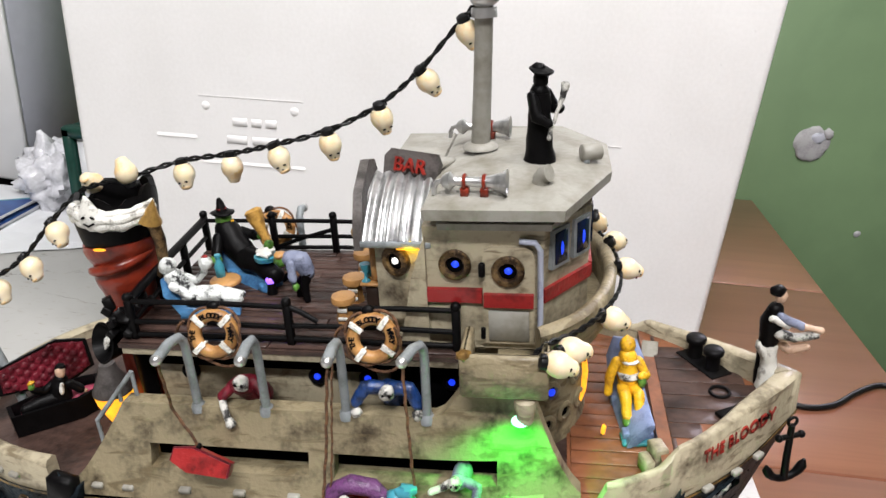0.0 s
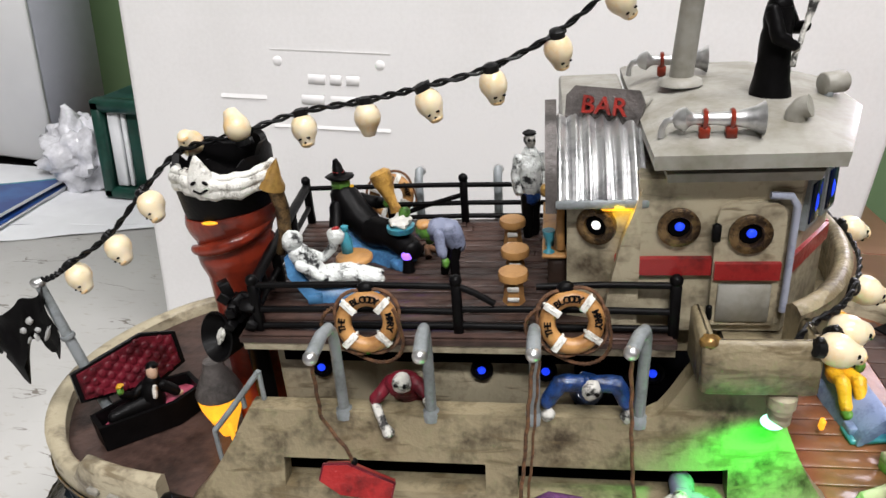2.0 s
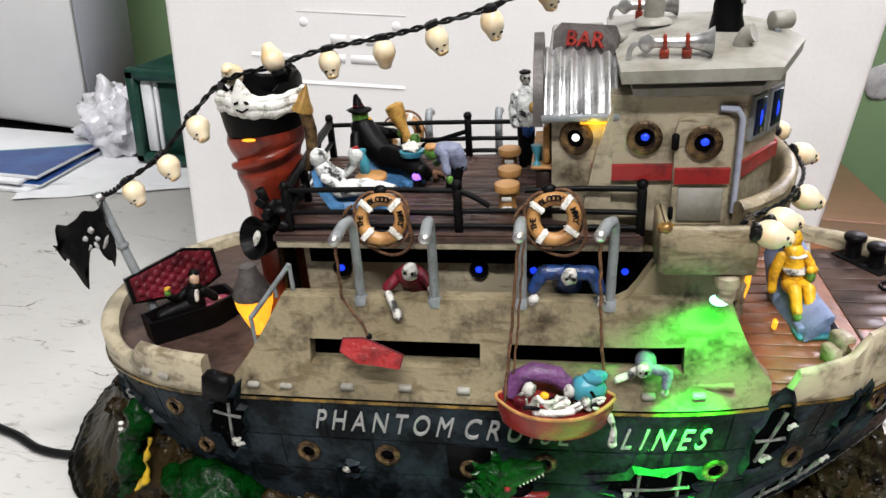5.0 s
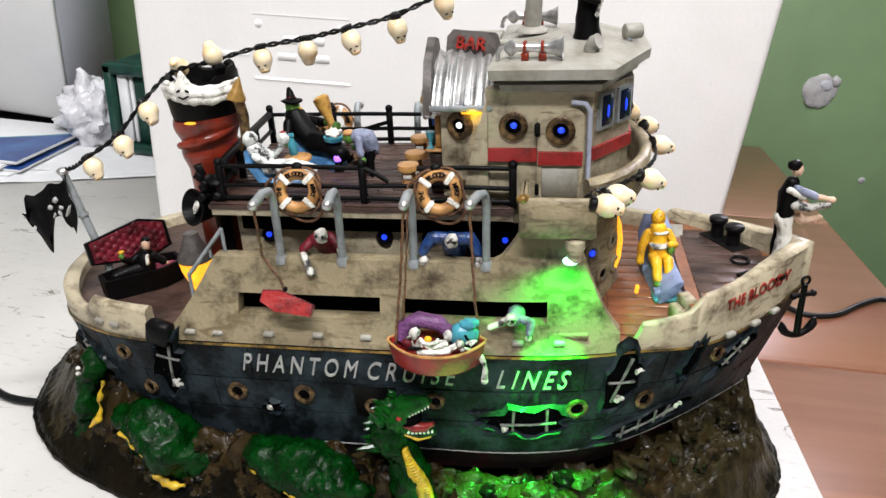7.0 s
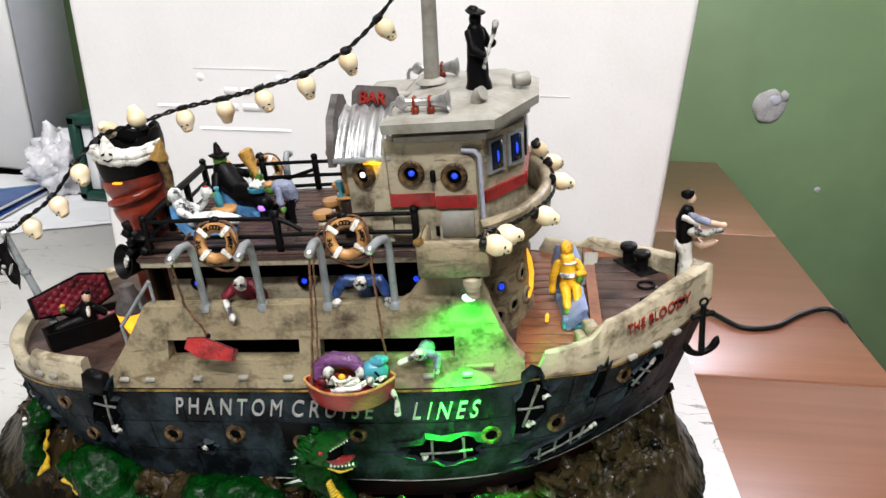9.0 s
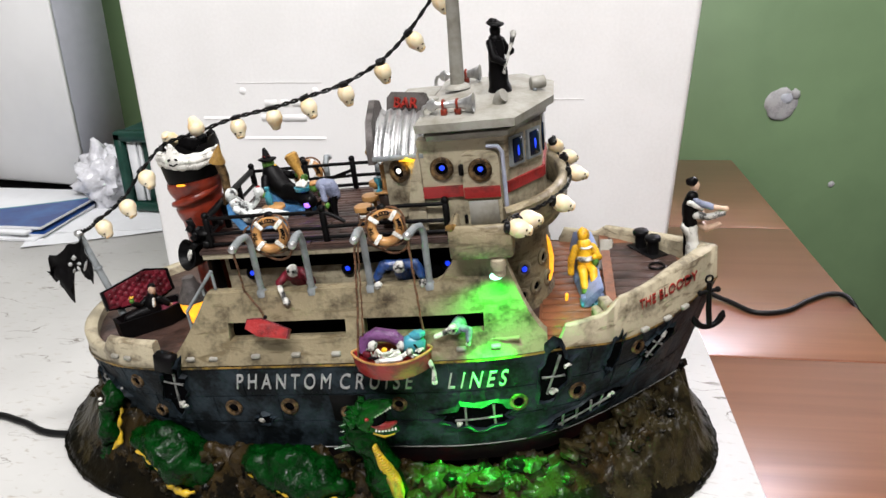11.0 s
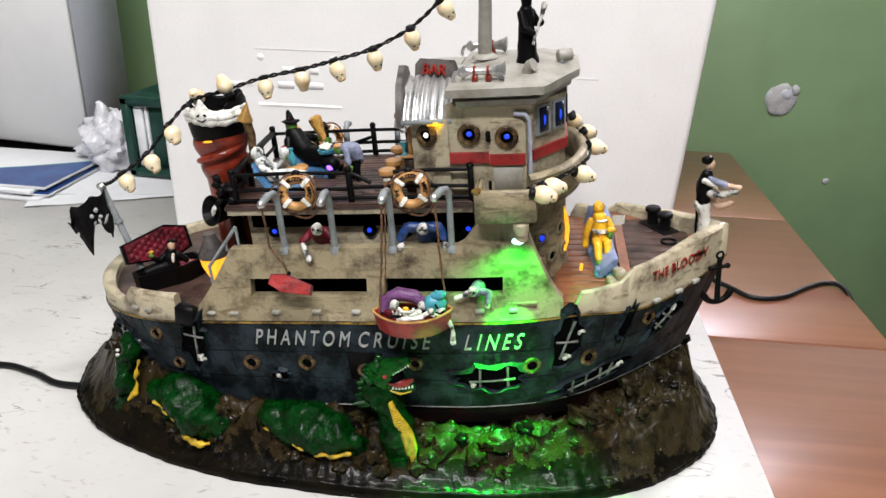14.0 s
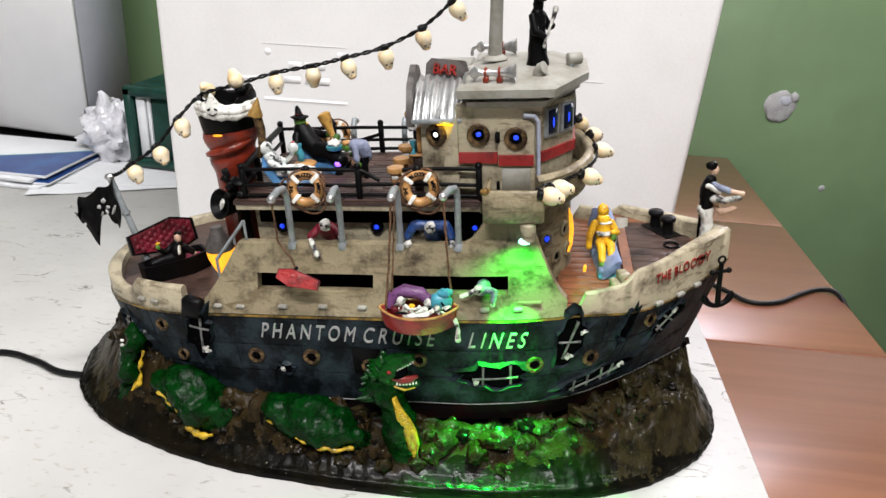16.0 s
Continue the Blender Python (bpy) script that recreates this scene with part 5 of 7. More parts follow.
rope("brown rope holding a small red coffin", [hooks[0], (-0.0745, -0.0850, 0.150), (-0.0660, -0.0885, 0.1400), (-0.0642, -0.0885, 0.1335)])
rope("brown rope holding a lifeboat", [hooks[2], (-0.0030, -0.0930, 0.140), (-0.0060, -0.1000, 0.1100)])
rope("brown rope holding a lifeboat", [(hooks[2][0] + 0.002, hooks[2][1], hooks[2][2]), (-0.0005, -0.0930, 0.140), (-0.0035, -0.0960, 0.1110)], 0.0005)
rope("brown rope holding a lifeboat", [hooks[3], (0.0325, -0.0900, 0.140), (0.0350, -0.0950, 0.1100)])

# the far davits and a third life ring show behind the far railing
for x in (-0.060, -0.020):
    d = thing("boat_davit", "curved grey metal boat davit on the far side", "davit", m=SHIP, group="boat davits")
    part("arm", Mesh(PIPE).tube([(x, 0.0565, 0.140), (x, 0.0575, 0.178), (x, 0.0585, 0.186), (x, 0.062, 0.1895), (x, 0.067, 0.1880)], 0.0022, n=12), d)
    part("knob", Mesh(SILVER).ball((x, 0.067, 0.188), 0.0027), d)

# violet lamp between the sun loungers
dl = thing("deck_light", "small glowing violet lamp on the planked deck", "lamp", m=at(-0.0553, -0.0060, UP + 0.0012))
part("socket", Mesh(BLACK).spin([(0.0030, 0), (0.0026, 0.0016), (0.0020, 0.0060), (0.0018, 0.0066)], n=14), dl)
part("lens", Mesh(VIOLET_LED).ball((0, 0, 0.0078), (0.0026, 0.0026, 0.0026), n=14, m=10), dl, "glowing violet lens")
point_lamp("violet_lamp", (-0.0553, -0.0060, UP + 0.0135), 0.0040, (0.13, 0.05, 1.0), 0.002, SHIP)

# stair rail at the aft end of the side wall
st = thing("stair_rail", "thin grey metal stair rail beside the funnel", "stair rail", m=SHIP)
part("handrail", Mesh(PIPE).tube([(-0.1255, -0.0700, 0.1300), (-0.1170, -0.0690, 0.1400), (-0.1040, -0.0660, 0.1560)], 0.0012, n=8), st)
for x, y, z0, z1 in ((-0.1255, -0.0700, 0.1135, 0.130), (-0.1120, -0.0675, 0.140, 0.1465), (-0.1040, -0.0660, 0.142, 0.156)):
    part("post", Mesh(PIPE).tube([(x, y, z0), (x, y, z1)], 0.0010, n=8), st)


def life_ring(x, y, z, spin):
    lr = thing("life_ring", "tan life ring with white straps and dark lettering on the railing", "life ring", m=at(x, y, z) @ pose(0, 0, 0, 72, 0, 6) @ pose(0, 0, 0, 0, 0, spin) @ Matrix.Scale(1.12, 4), group="life rings")
    part("ring", Mesh(WOOD_TOY).ring((0, 0, 0), 0.0076, 0.0026, n=36, k=12), lr)
    for k in range(4):
        a = radians(45 + 90 * k)
        part("strap", Mesh(WHITE).ring((0.0076 * math.cos(a), 0.0076 * math.sin(a), 0), 0.0029, 0.0005, rot=(90, 0, math.degrees(a)), n=14, k=4).box((0.0076 * math.cos(a), 0.0076 * math.sin(a), 0.0026), (0.0056, 0.0022, 0.0009), (0, 0, math.degrees(a))), lr, "white strap")
    for text, mid in (("THE", 180), ("BLOODY", 90), ("MARY", 0)):
        n = len(text)
        for i, ch in enumerate(text):
            a = radians(mid + (n - 1) * 5.5 - 11 * i)
            me = words(ch, 0.0030, BLACK, 0.0002, 0, 1, 0.0001)
            m = Matrix.Translation((0.0068 * math.cos(a), 0.0068 * math.sin(a), 0.0027)) @ pose(0, 0, 0, 0, 0, math.degrees(a) - 90) @ Matrix.Translation((-0.0010, 0, 0))
            part("letter", me, lr, "dark letter", m)
    cords = [(0.0100 * (1 + 0.16 * abs(math.sin(2 * a))) * math.cos(a), 0.0100 * (1 + 0.16 * abs(math.sin(2 * a))) * math.sin(a), -0.0003) for a in [2 * math.pi * k / 48 for k in range(49)]]
    part("grab_rope", Mesh(ROPE).tube(cords, 0.0006, n=6), lr, "brown grab rope")
    part("hook", Mesh(BLACK).ball((0, 0.0105, -0.001), (0.003, 0.0026, 0.002)), lr)


def grab_rope(x, y, z, r=0.0007):
    pts = []
    for i in range(41):
        a = radians(-40 + 260 * i / 40 + 180)
        sag = 0.0018 * math.sin(4 * math.pi * i / 40)
        pts.append((x + (0.0143 + sag) * math.cos(a), y - 0.0022 - 0.0016 * math.sin(a), z + (0.0143 + sag) * math.sin(a) - 0.0012))
    rope("frayed brown grab rope looped round a life ring", pts, r)


life_ring(-0.0592, -0.0650, 0.1778, 0)
grab_rope(-0.0592, -0.0660, 0.1778)
grab_rope(0.0134, -0.0645, 0.1775)
life_ring(0.0134, -0.0635, 0.1775, 8)
life_ring(-0.0740, 0.0550, 0.1790, 20)

# black cowl at the aft deck corner
cw = thing("ventilator_cowl", "black bell-shaped ventilator cowl with a white mark inside", "ventilator", m=at(-0.1240, -0.0500, 0.1615))
part("bell", Mesh(BLACK).spin([(0.0050, -0.012), (0.0066, -0.007), (0.0092, 0.0005), (0.0104, 0.0030), (0.0097, 0.0034), (0.0070, -0.001), (0.004, -0.004)], rot=(72, 0, -30), n=24), cw)
part("stalk", Mesh(BLACK).tube([(0.0035, 0.009, 0.001), (0.0070, 0.013, -0.004), (0.0075, 0.014, -0.0575)], [0.0050, 0.0045, 0.0040], n=12), cw)
part("white_mark", Mesh(WHITE).ball((-0.0004, -0.0006, 0.0003), (0.0022, 0.0010, 0.0038), rot=(-15, 12, -38), rough=0.5), cw, "white splash")

# amber lantern below it
ln = thing("amber_lantern", "glowing amber lantern with a grey cap on the stern deck", "lantern", m=at(-0.1405, -0.0345, 0.0995) @ Matrix.Scale(1.12, 4))
part("leg", Mesh(AMBER_GLOW).tube([(0.0035, -0.004, 0.0110), (0.0040, -0.0045, 0.0)], 0.0010, n=8), ln, "glowing amber strip")
part("cap", Mesh(SIGNGREY).spin([(0.0036, 0.0350), (0.0046, 0.0310), (0.0078, 0.0245), (0.0094, 0.0210), (0.0092, 0.0200)], n=16), ln)
part("glass", Mesh(AMBER_GLOW).spin([(0.0090, 0.0200), (0.0084, 0.0150), (0.0058, 0.0075), (0.0040, 0.0030), (0.0030, 0.0)], n=16), ln, "glowing amber glass")
point_lamp("amber_lamp", (-0.1405, -0.0470, 0.1120), 0.0030, (1.0, 0.40, 0.03), 0.004, SHIP)

# ---- deck furniture ----


def stool(x, y):
    s = thing("barrel_stool", "round tan wooden bar stool on the upper deck", "stool", m=at(x, y, UP + 0.0013), group="bar stools")
    part("seat", Mesh(WOOD_TOY).spin([(0.0042, 0.0098), (0.0058, 0.0104), (0.0060, 0.0125), (0.0056, 0.0135), (0.001, 0.0139)], n=22), s)
    part("base", Mesh(WOOD_TOY).spin([(0.0046, 0.0), (0.0040, 0.003), (0.0036, 0.0098)], n=6), s)
    part("plate", Mesh(WHITE).box((0, -0.0037, 0.0072), (0.0046, 0.0008, 0.0024), bevel=0.0003), s, "white band")
    part("plate", Mesh(WHITE).box((0, -0.0040, 0.0028), (0.0046, 0.0008, 0.0020), bevel=0.0003), s, "white band")


stool(-0.0110, 0.0188)
stool(-0.0085, -0.0115)
stool(-0.0083, -0.0321)

tb = thing("side_table", "small round tan side table between two loungers", "side table", m=at(-0.0770, -0.0125, UP + 0.0013))
part("tabletop", Mesh(WOOD_TOY).spin([(0.0070, 0.0085), (0.0080, 0.0090), (0.0080, 0.0104), (0.0074, 0.0110)], n=22), tb)
part("leg", Mesh(WOOD_TOY).spin([(0.0045, 0), (0.002, 0.002), (0.002, 0.0085)], n=10), tb)
bt = thing("blue_bottle", "small blue bottle standing on the side table", "bottle", m=at(-0.0805, -0.0095, UP + 0.0123))
part("glass", Mesh(TEAL).spin([(0.0024, 0), (0.0026, 0.006), (0.0014, 0.0085), (0.0012, 0.0105), (0.0017, 0.0108), (0.0016, 0.0122)], n=16), bt)


def lounger(x, y, z, turn, mat, label, s=1.0, cup=False):
    lo = thing("sun_lounger", label, "sun lounger", m=at(x, y, z, turn), group="deck loungers")
    part("seat", Mesh(mat).tube([(0.018 * s, 0, 0.0045 * s), (0.004 * s, 0, 0.0035 * s), (-0.008 * s, 0, 0.0050 * s), (-0.0135 * s, 0, 0.0150 * s), (-0.0155 * s, 0, 0.0215 * s)], [0.0060 * s, 0.0068 * s, 0.0070 * s, 0.0072 * s, 0.0045 * s], n=12, flat=0.25), lo)
    part("leg", Mesh(mat).box((0.013 * s, 0, 0.0016 * s), (0.004 * s, 0.010 * s, 0.0034 * s)), lo)
    part("leg", Mesh(mat).box((-0.008 * s, 0, 0.0020 * s), (0.006 * s, 0.011 * s, 0.0042 * s)), lo)


lounger(-0.0815, -0.0290, UP + 0.0013, 8, BLUE, "light blue sun lounger on the upper deck")
lounger(-0.0720, 0.0090, UP + 0.0013, -34, BLUE, "light blue sun lounger beside a table", 1.25)


def figure(name, label, m, parts):
    """A cast figurine in one mesh: capsules and balls, each (material, points, radii) or (material, centre, size)."""
    me = Mesh()
    for p in parts:
        if isinstance(p[1][0], (tuple, list)):
            pts, rad = [], []
            for i in range(len(p[1]) - 1):
                for k in range(4):
                    pts.append(Vector(p[1][i]).lerp(Vector(p[1][i + 1]), k / 4))
                    rad.append(p[2][i] + (p[2][i + 1] - p[2][i]) * k / 4)
            me.use(p[0]).tube(pts + [Vector(p[1][-1])], rad + [p[2][-1]], n=14)
            for q, r in ((p[1][0], p[2][0]), (p[1][-1], p[2][-1])):
                me.ball(q, r * 0.98, n=10, m=7)
        else:
            me.use(p[0]).ball(p[1], p[2], p[3] if len(p) > 3 else (0, 0, 0), n=14, m=10, rough=0.12, seed=len(me.v) % 17)
    # hand-modelled unevenness
    me.v = [Vector(v) + 0.0005 * noise.noise_vector(Vector(v) * 420) + 0.0004 * noise.noise_vector(Vector(v) * 170) for v in me.v]
    return thing(name, label, "figurine", me, m=m, group="figurines")


Z = UP + 0.0013
figure("mummy_figurine", "white bandaged figurine lying on a light blue lounger", at(-0.0815, -0.0290, Z, 8), [
    (MUMMY, (-0.0145, 0, 0.0265), (0.0042, 0.0040, 0.0046)), (MUMMY, [(-0.0125, 0, 0.0205), (-0.006, 0, 0.0115)], (0.0048, 0.0046)),
    (MUMMY, [(-0.006, 0.002, 0.0105), (0.006, 0.003, 0.0105), (0.018, 0.003, 0.008)], (0.0036, 0.0032, 0.0022)), (MUMMY, [(-0.006, -0.003, 0.0105), (0.006, -0.003, 0.0115), (0.019, -0.003, 0.0085)], (0.0036, 0.0032, 0.0022)),
    (MUMMY, [(-0.012, 0.0055, 0.019), (-0.004, 0.007, 0.015), (0.001, 0.006, 0.021)], (0.0022, 0.0020, 0.0018)), (MUMMY, (0.002, 0.006, 0.0245), (0.0036, 0.0034, 0.0040)), (RED, (0.0025, 0.0055, 0.0282), (0.0014, 0.0012, 0.0010)),
    (MUMMY, [(-0.012, -0.0055, 0.018), (-0.003, -0.0065, 0.0125)], (0.0022, 0.0020))])
figure("witch_figurine", "green-faced figurine in black lying on a blue lounger", at(-0.0720, 0.0090, Z, -34) @ Matrix.Scale(1.08, 4), [
    (GREEN, (-0.0185, 0, 0.0290), (0.0042, 0.0040, 0.0048)), (BLACK, (-0.0188, 0, 0.0322), (0.0062, 0.0060, 0.0012)), (BLACK, [(-0.0190, 0, 0.0325), (-0.0205, 0, 0.0385)], (0.0030, 0.0014)), (RED, (-0.0195, 0, 0.0342), (0.0028, 0.0027, 0.0010)), (YELLOW, (-0.0145, 0.002, 0.0278), (0.0012, 0.0010, 0.001)),
    (BLACK, [(-0.0175, 0, 0.0235), (-0.010, 0, 0.0160), (-0.002, 0, 0.0115)], (0.0062, 0.0070, 0.0060)), (BLACK, [(-0.002, 0, 0.0115), (0.010, 0, 0.0125), (0.020, 0, 0.0085)], (0.0066, 0.0058, 0.0048)),
    (BLACK, [(-0.016, -0.006, 0.021), (-0.013, -0.0105, 0.014)], (0.0030, 0.0026)), (GREEN, (-0.0125, -0.0112, 0.0120), (0.0030, 0.0028, 0.0024)),
    (BLACK, [(-0.014, 0.006, 0.021), (-0.006, 0.009, 0.020), (-0.001, 0.0085, 0.021)], (0.0028, 0.0026, 0.0022)), (GREEN, (0.0005, 0.008, 0.0215), (0.0022, 0.0020, 0.0022))])
br = thing("broom", "yellow straw broom held upright by a figurine", "broom", m=at(-0.0650, 0.0140, Z))
part("stick", Mesh(WOOD_TOY).tube([(0.0055, -0.003, 0.0075), (0.001, 0, 0.026)], 0.0010, n=8), br)
part("straw", Mesh(STRAW).tube([(0.0022, 0, 0.0200), (0.0012, 0, 0.0235), (-0.0004, 0.0003, 0.0275), (-0.0025, 0.001, 0.0335), (-0.0040, 0.0015, 0.0375), (-0.0046, 0.0017, 0.0388)], [0.0030, 0.0022, 0.0028, 0.0046, 0.0050, 0.0030], n=12), br)
me = Mesh(TEAL)
me.spin([(0.0010, 0), (0.0058, 0.0020), (0.0062, 0.0044), (0.005, 0.0046)], n=16)
me.use(WHITE).ball((0, 0, 0.0064), (0.0052, 0.0050, 0.0030), rough=0.5, seed=2)
me.use(GREEN).ball((0.002, 0.001, 0.0098), (0.0026, 0.0024, 0.0030), rough=0.3)
thing("salad_bowl", "small green bowl with white and green food on a lounger", "bowl", me, m=at(-0.0580, -0.0010, Z + 0.0150))
figure("zombie_figurine", "stooping figurine in a grey-blue shirt and dark trousers", at(-0.0350, -0.0110, Z, 180), [
    (BLACK, [(-0.0015, 0.003, 0.0008), (-0.001, 0.0025, 0.009), (-0.0025, 0.001, 0.0155)], (0.0019, 0.0022, 0.0030)), (BLACK, [(0.004, -0.0025, 0.0008), (0.0025, -0.002, 0.009), (-0.002, -0.001, 0.0155)], (0.0019, 0.0022, 0.0030)),
    (GREYBLUE, [(-0.0025, 0, 0.0150), (0.0005, 0, 0.0215), (0.0060, 0, 0.0225)], (0.0040, 0.0052, 0.0042)), (GREEN, (0.0110, 0, 0.0215), (0.0038, 0.0034, 0.0040)), (WOOD_TOY, (0.0108, 0, 0.0242), (0.0036, 0.0034, 0.0018)),
    (GREYBLUE, [(0.004, 0.0048, 0.0215), (0.0025, 0.0075, 0.0140)], (0.0024, 0.0020)), (GREEN, (0.0020, 0.0080, 0.0105), (0.0019, 0.0018, 0.0022)), (GREYBLUE, [(0.004, -0.0048, 0.0210), (0.0085, -0.006, 0.0155)], (0.0024, 0.0018)), (GREEN, (0.0100, -0.0062, 0.0140), (0.0020, 0.0018, 0.0018))])
me = Mesh(HOLE)
for k in range(5):
    me.use(HOLE if k % 2 else ROPE).tube([(0.006 * math.cos(k * 1.26), 0.006 * math.sin(k * 1.26), 0.001), (0, 0, 0.004)], [0.0016, 0.0014], n=8)
thing("log_fire", "small unlit pile of charred logs on the deck", "log pile", me, m=at(-0.0500, 0.0110, Z))
figure("barman_figurine", "figurine with a skull head in a white coat and peaked cap", at(-0.0030, 0.0300, Z, -70) @ Matrix.Scale(0.88, 4), [
    (BLACK, [(-0.001, 0.0022, 0.0008), (-0.0005, 0.002, 0.024)], (0.0026, 0.0034)), (BLACK, [(0.001, -0.0022, 0.0008), (0.0005, -0.002, 0.024)], (0.0026, 0.0034)),
    (NAVY, [(0, 0, 0.022), (0, 0, 0.028)], (0.0050, 0.0050)), (MUMMY, [(0, 0, 0.027), (0, 0, 0.0400), (0, 0, 0.0455)], (0.0056, 0.0062, 0.0045)),
    (GREY, (0.0005, 0, 0.0530), (0.0034, 0.0030, 0.0040)), (BLACK, (0, 0, 0.0566), (0.0040, 0.0036, 0.0012)), (BLACK, (0.0031, 0.0012, 0.0535), (0.0008, 0.0008, 0.0009)), (BLACK, (0.0031, -0.0012, 0.0535), (0.0008, 0.0008, 0.0009)),
    (MUMMY, [(0, 0.0062, 0.0435), (0.001, 0.0085, 0.034), (0.003, 0.0075, 0.027)], (0.0026, 0.0024, 0.0022)), (MUMMY, [(0, -0.0062, 0.0435), (0.001, -0.0085, 0.034), (0.003, -0.0075, 0.027)], (0.0026, 0.0024, 0.0022))])
figure("reaper_figurine", "hooded black cloaked figurine holding a scythe blade on the roof", at(0.0835, -0.0130, 0.2395, -40) @ Matrix.Scale(0.9, 4), [
    (BLACK, [(0, 0, 0.001), (0, 0, 0.010), (0, 0, 0.026), (0, 0, 0.0365)], (0.0082, 0.0066, 0.0056, 0.0050)), (BLACK, (0.0005, 0, 0.0425), (0.0038, 0.0036, 0.0046)), (BLACK, (0.001, 0, 0.0468), (0.0062, 0.0058, 0.0014), (0, 12, 0)), (BLACK, (-0.001, 0, 0.0480), (0.0036, 0.0034, 0.0022)),
    (BLACK, [(0, 0.005, 0.0350), (0.003, 0.0078, 0.0275), (0.0080, 0.006, 0.0285)], (0.0030, 0.0028, 0.0022)), (BLACK, [(0, -0.005, 0.0350), (0.004, -0.0068, 0.0260), (0.0085, -0.003, 0.0230)], (0.0030, 0.0028, 0.0022)),
    (GREY, [(0.0090, -0.004, 0.0160), (0.0092, 0.0015, 0.0270), (0.0095, 0.0050, 0.0340), (0.0095, 0.0075, 0.0395)], (0.0010, 0.0010, 0.0014, 0.0022)), (GREY, (0.0090, -0.0022, 0.0220), (0.0016, 0.0016, 0.0016))])
figure("redcoat_figurine", "grey zombie figurine in a red coat leaning over the side", at(-0.0500, -0.0640, 0.1440), [
    (CRIMSON, [(0.004, 0.008, -0.004), (0.0015, 0.002, 0.0040), (0.000, -0.003, 0.0085)], (0.0060, 0.0060, 0.0046)), (GREY, (0.0025, -0.0072, 0.0120), (0.0036, 0.0036, 0.0044), (20, 0, 0)), (BLACK, (0.0012, -0.0104, 0.0125), (0.0009, 0.0008, 0.0009)), (BLACK, (0.0040, -0.0104, 0.0125), (0.0009, 0.0008, 0.0009)),
    (CRIMSON, [(-0.003, -0.001, 0.0080), (-0.0085, -0.006, 0.0030)], (0.0028, 0.0024)), (GREY, [(-0.0085, -0.0065, 0.0025), (-0.0050, -0.0115, -0.0040), (-0.003, -0.0125, -0.0070)], (0.0018, 0.0016, 0.0022)),
    (CRIMSON, [(0.005, 0.000, 0.0080), (0.0100, -0.003, 0.0040)], (0.0028, 0.0022)), (GREY, (0.0110, -0.005, 0.0020), (0.0018, 0.0018, 0.0022))])
figure("bluecoat_figurine", "grey zombie figurine in a blue coat with spread arms", at(0.0190, -0.0650, 0.1440), [
    (NAVY, [(0, 0.008, 0.000), (0, 0.000, 0.0080)], (0.0062, 0.0050)), (GREY, (0.001, -0.0075, 0.0115), (0.0035, 0.0035, 0.0042), (25, 0, 0)), (BLACK, (0.0000, -0.0107, 0.0118), (0.0008, 0.0007, 0.0008)), (BLACK, (0.0026, -0.0107, 0.0118), (0.0008, 0.0007, 0.0008)),
    (NAVY, [(-0.003, -0.002, 0.0105), (-0.010, -0.003, 0.0110), (-0.0140, -0.0045, 0.0040)], (0.0032, 0.0032, 0.0028)), (GREY, (-0.0142, -0.0062, -0.0005), (0.0026, 0.0022, 0.0028)),
    (NAVY, [(0.003, -0.002, 0.0105), (0.010, -0.003, 0.0110), (0.0135, -0.0045, 0.0040)], (0.0032, 0.0032, 0.0028)), (GREY, (0.0138, -0.0062, -0.0005), (0.0026, 0.0022, 0.0028))])
figure("crawling_figurine", "grey zombie figurine crawling out of the hull slot", at(0.0505, -0.0810, 0.1145) @ Matrix.Scale(0.86, 4), [
    (GREY, (-0.0005, -0.0060, 0.0065), (0.0036, 0.0036, 0.0040)), (BLACK, (-0.0018, -0.0093, 0.0066), (0.0008, 0.0007, 0.0008)), (BLACK, (0.0008, -0.0093, 0.0066), (0.0008, 0.0007, 0.0008)), (GREYBLUE, [(0.002, 0.008, 0.003), (0.001, -0.002, 0.0045)], (0.0052, 0.0046)),
    (GREY, [(-0.003, -0.003, 0.004), (-0.0085, -0.0070, 0.0030), (-0.0125, -0.0085, 0.0022)], (0.0022, 0.0018, 0.0018)), (GREYBLUE, [(0.005, -0.003, 0.0050), (0.0110, -0.0065, 0.0055), (0.0100, -0.0085, -0.0010)], (0.0026, 0.0026, 0.0020)), (GREY, (0.0095, -0.0095, -0.0035), (0.0018, 0.0016, 0.0022))])

# hanging boat and coffin
bo = thing("lifeboat", "small red hanging lifeboat with a worn wooden rim", "lifeboat", m=at(0.0145, -0.0985, 0.1025, 3) @ Matrix.Scale(0.95, 4))
rings = []
for i in range(15):
    t = -1 + 2 * i / 14
    w, h = 0.0125 * (1 - abs(t) ** 2.6) + 0.0012, 0.0020 * t * t
    rings.append([(0.0250 * t * q, y, z + h) for y, z, q in ((-w, 0.0100, 1), (-0.94 * w, 0.003, 0.96), (-0.75 * w, -0.0030, 0.90), (0.75 * w, -0.0030, 0.90), (0.94 * w, 0.003, 0.96), (w, 0.0100, 1), (0.85 * w, 0.0100, 0.96), (0.6 * w, 0.0040, 0.86), (-0.6 * w, 0.0040, 0.86), (-0.85 * w, 0.0100, 0.96))])
part("shell", Mesh(RED).rings(rings), bo)
part("rim", Mesh(WOOD_TOY).tube([(0.0252 * math.cos(a), (0.0125 * (1 - abs(math.cos(a)) ** 2.6) + 0.0010) * (1 if math.sin(a) >= 0 else -1), 0.0102 + 0.0020 * math.cos(a) ** 2) for a in [2 * math.pi * k / 40 for k in range(41)]], 0.0008, n=6), bo, "worn wooden rim")
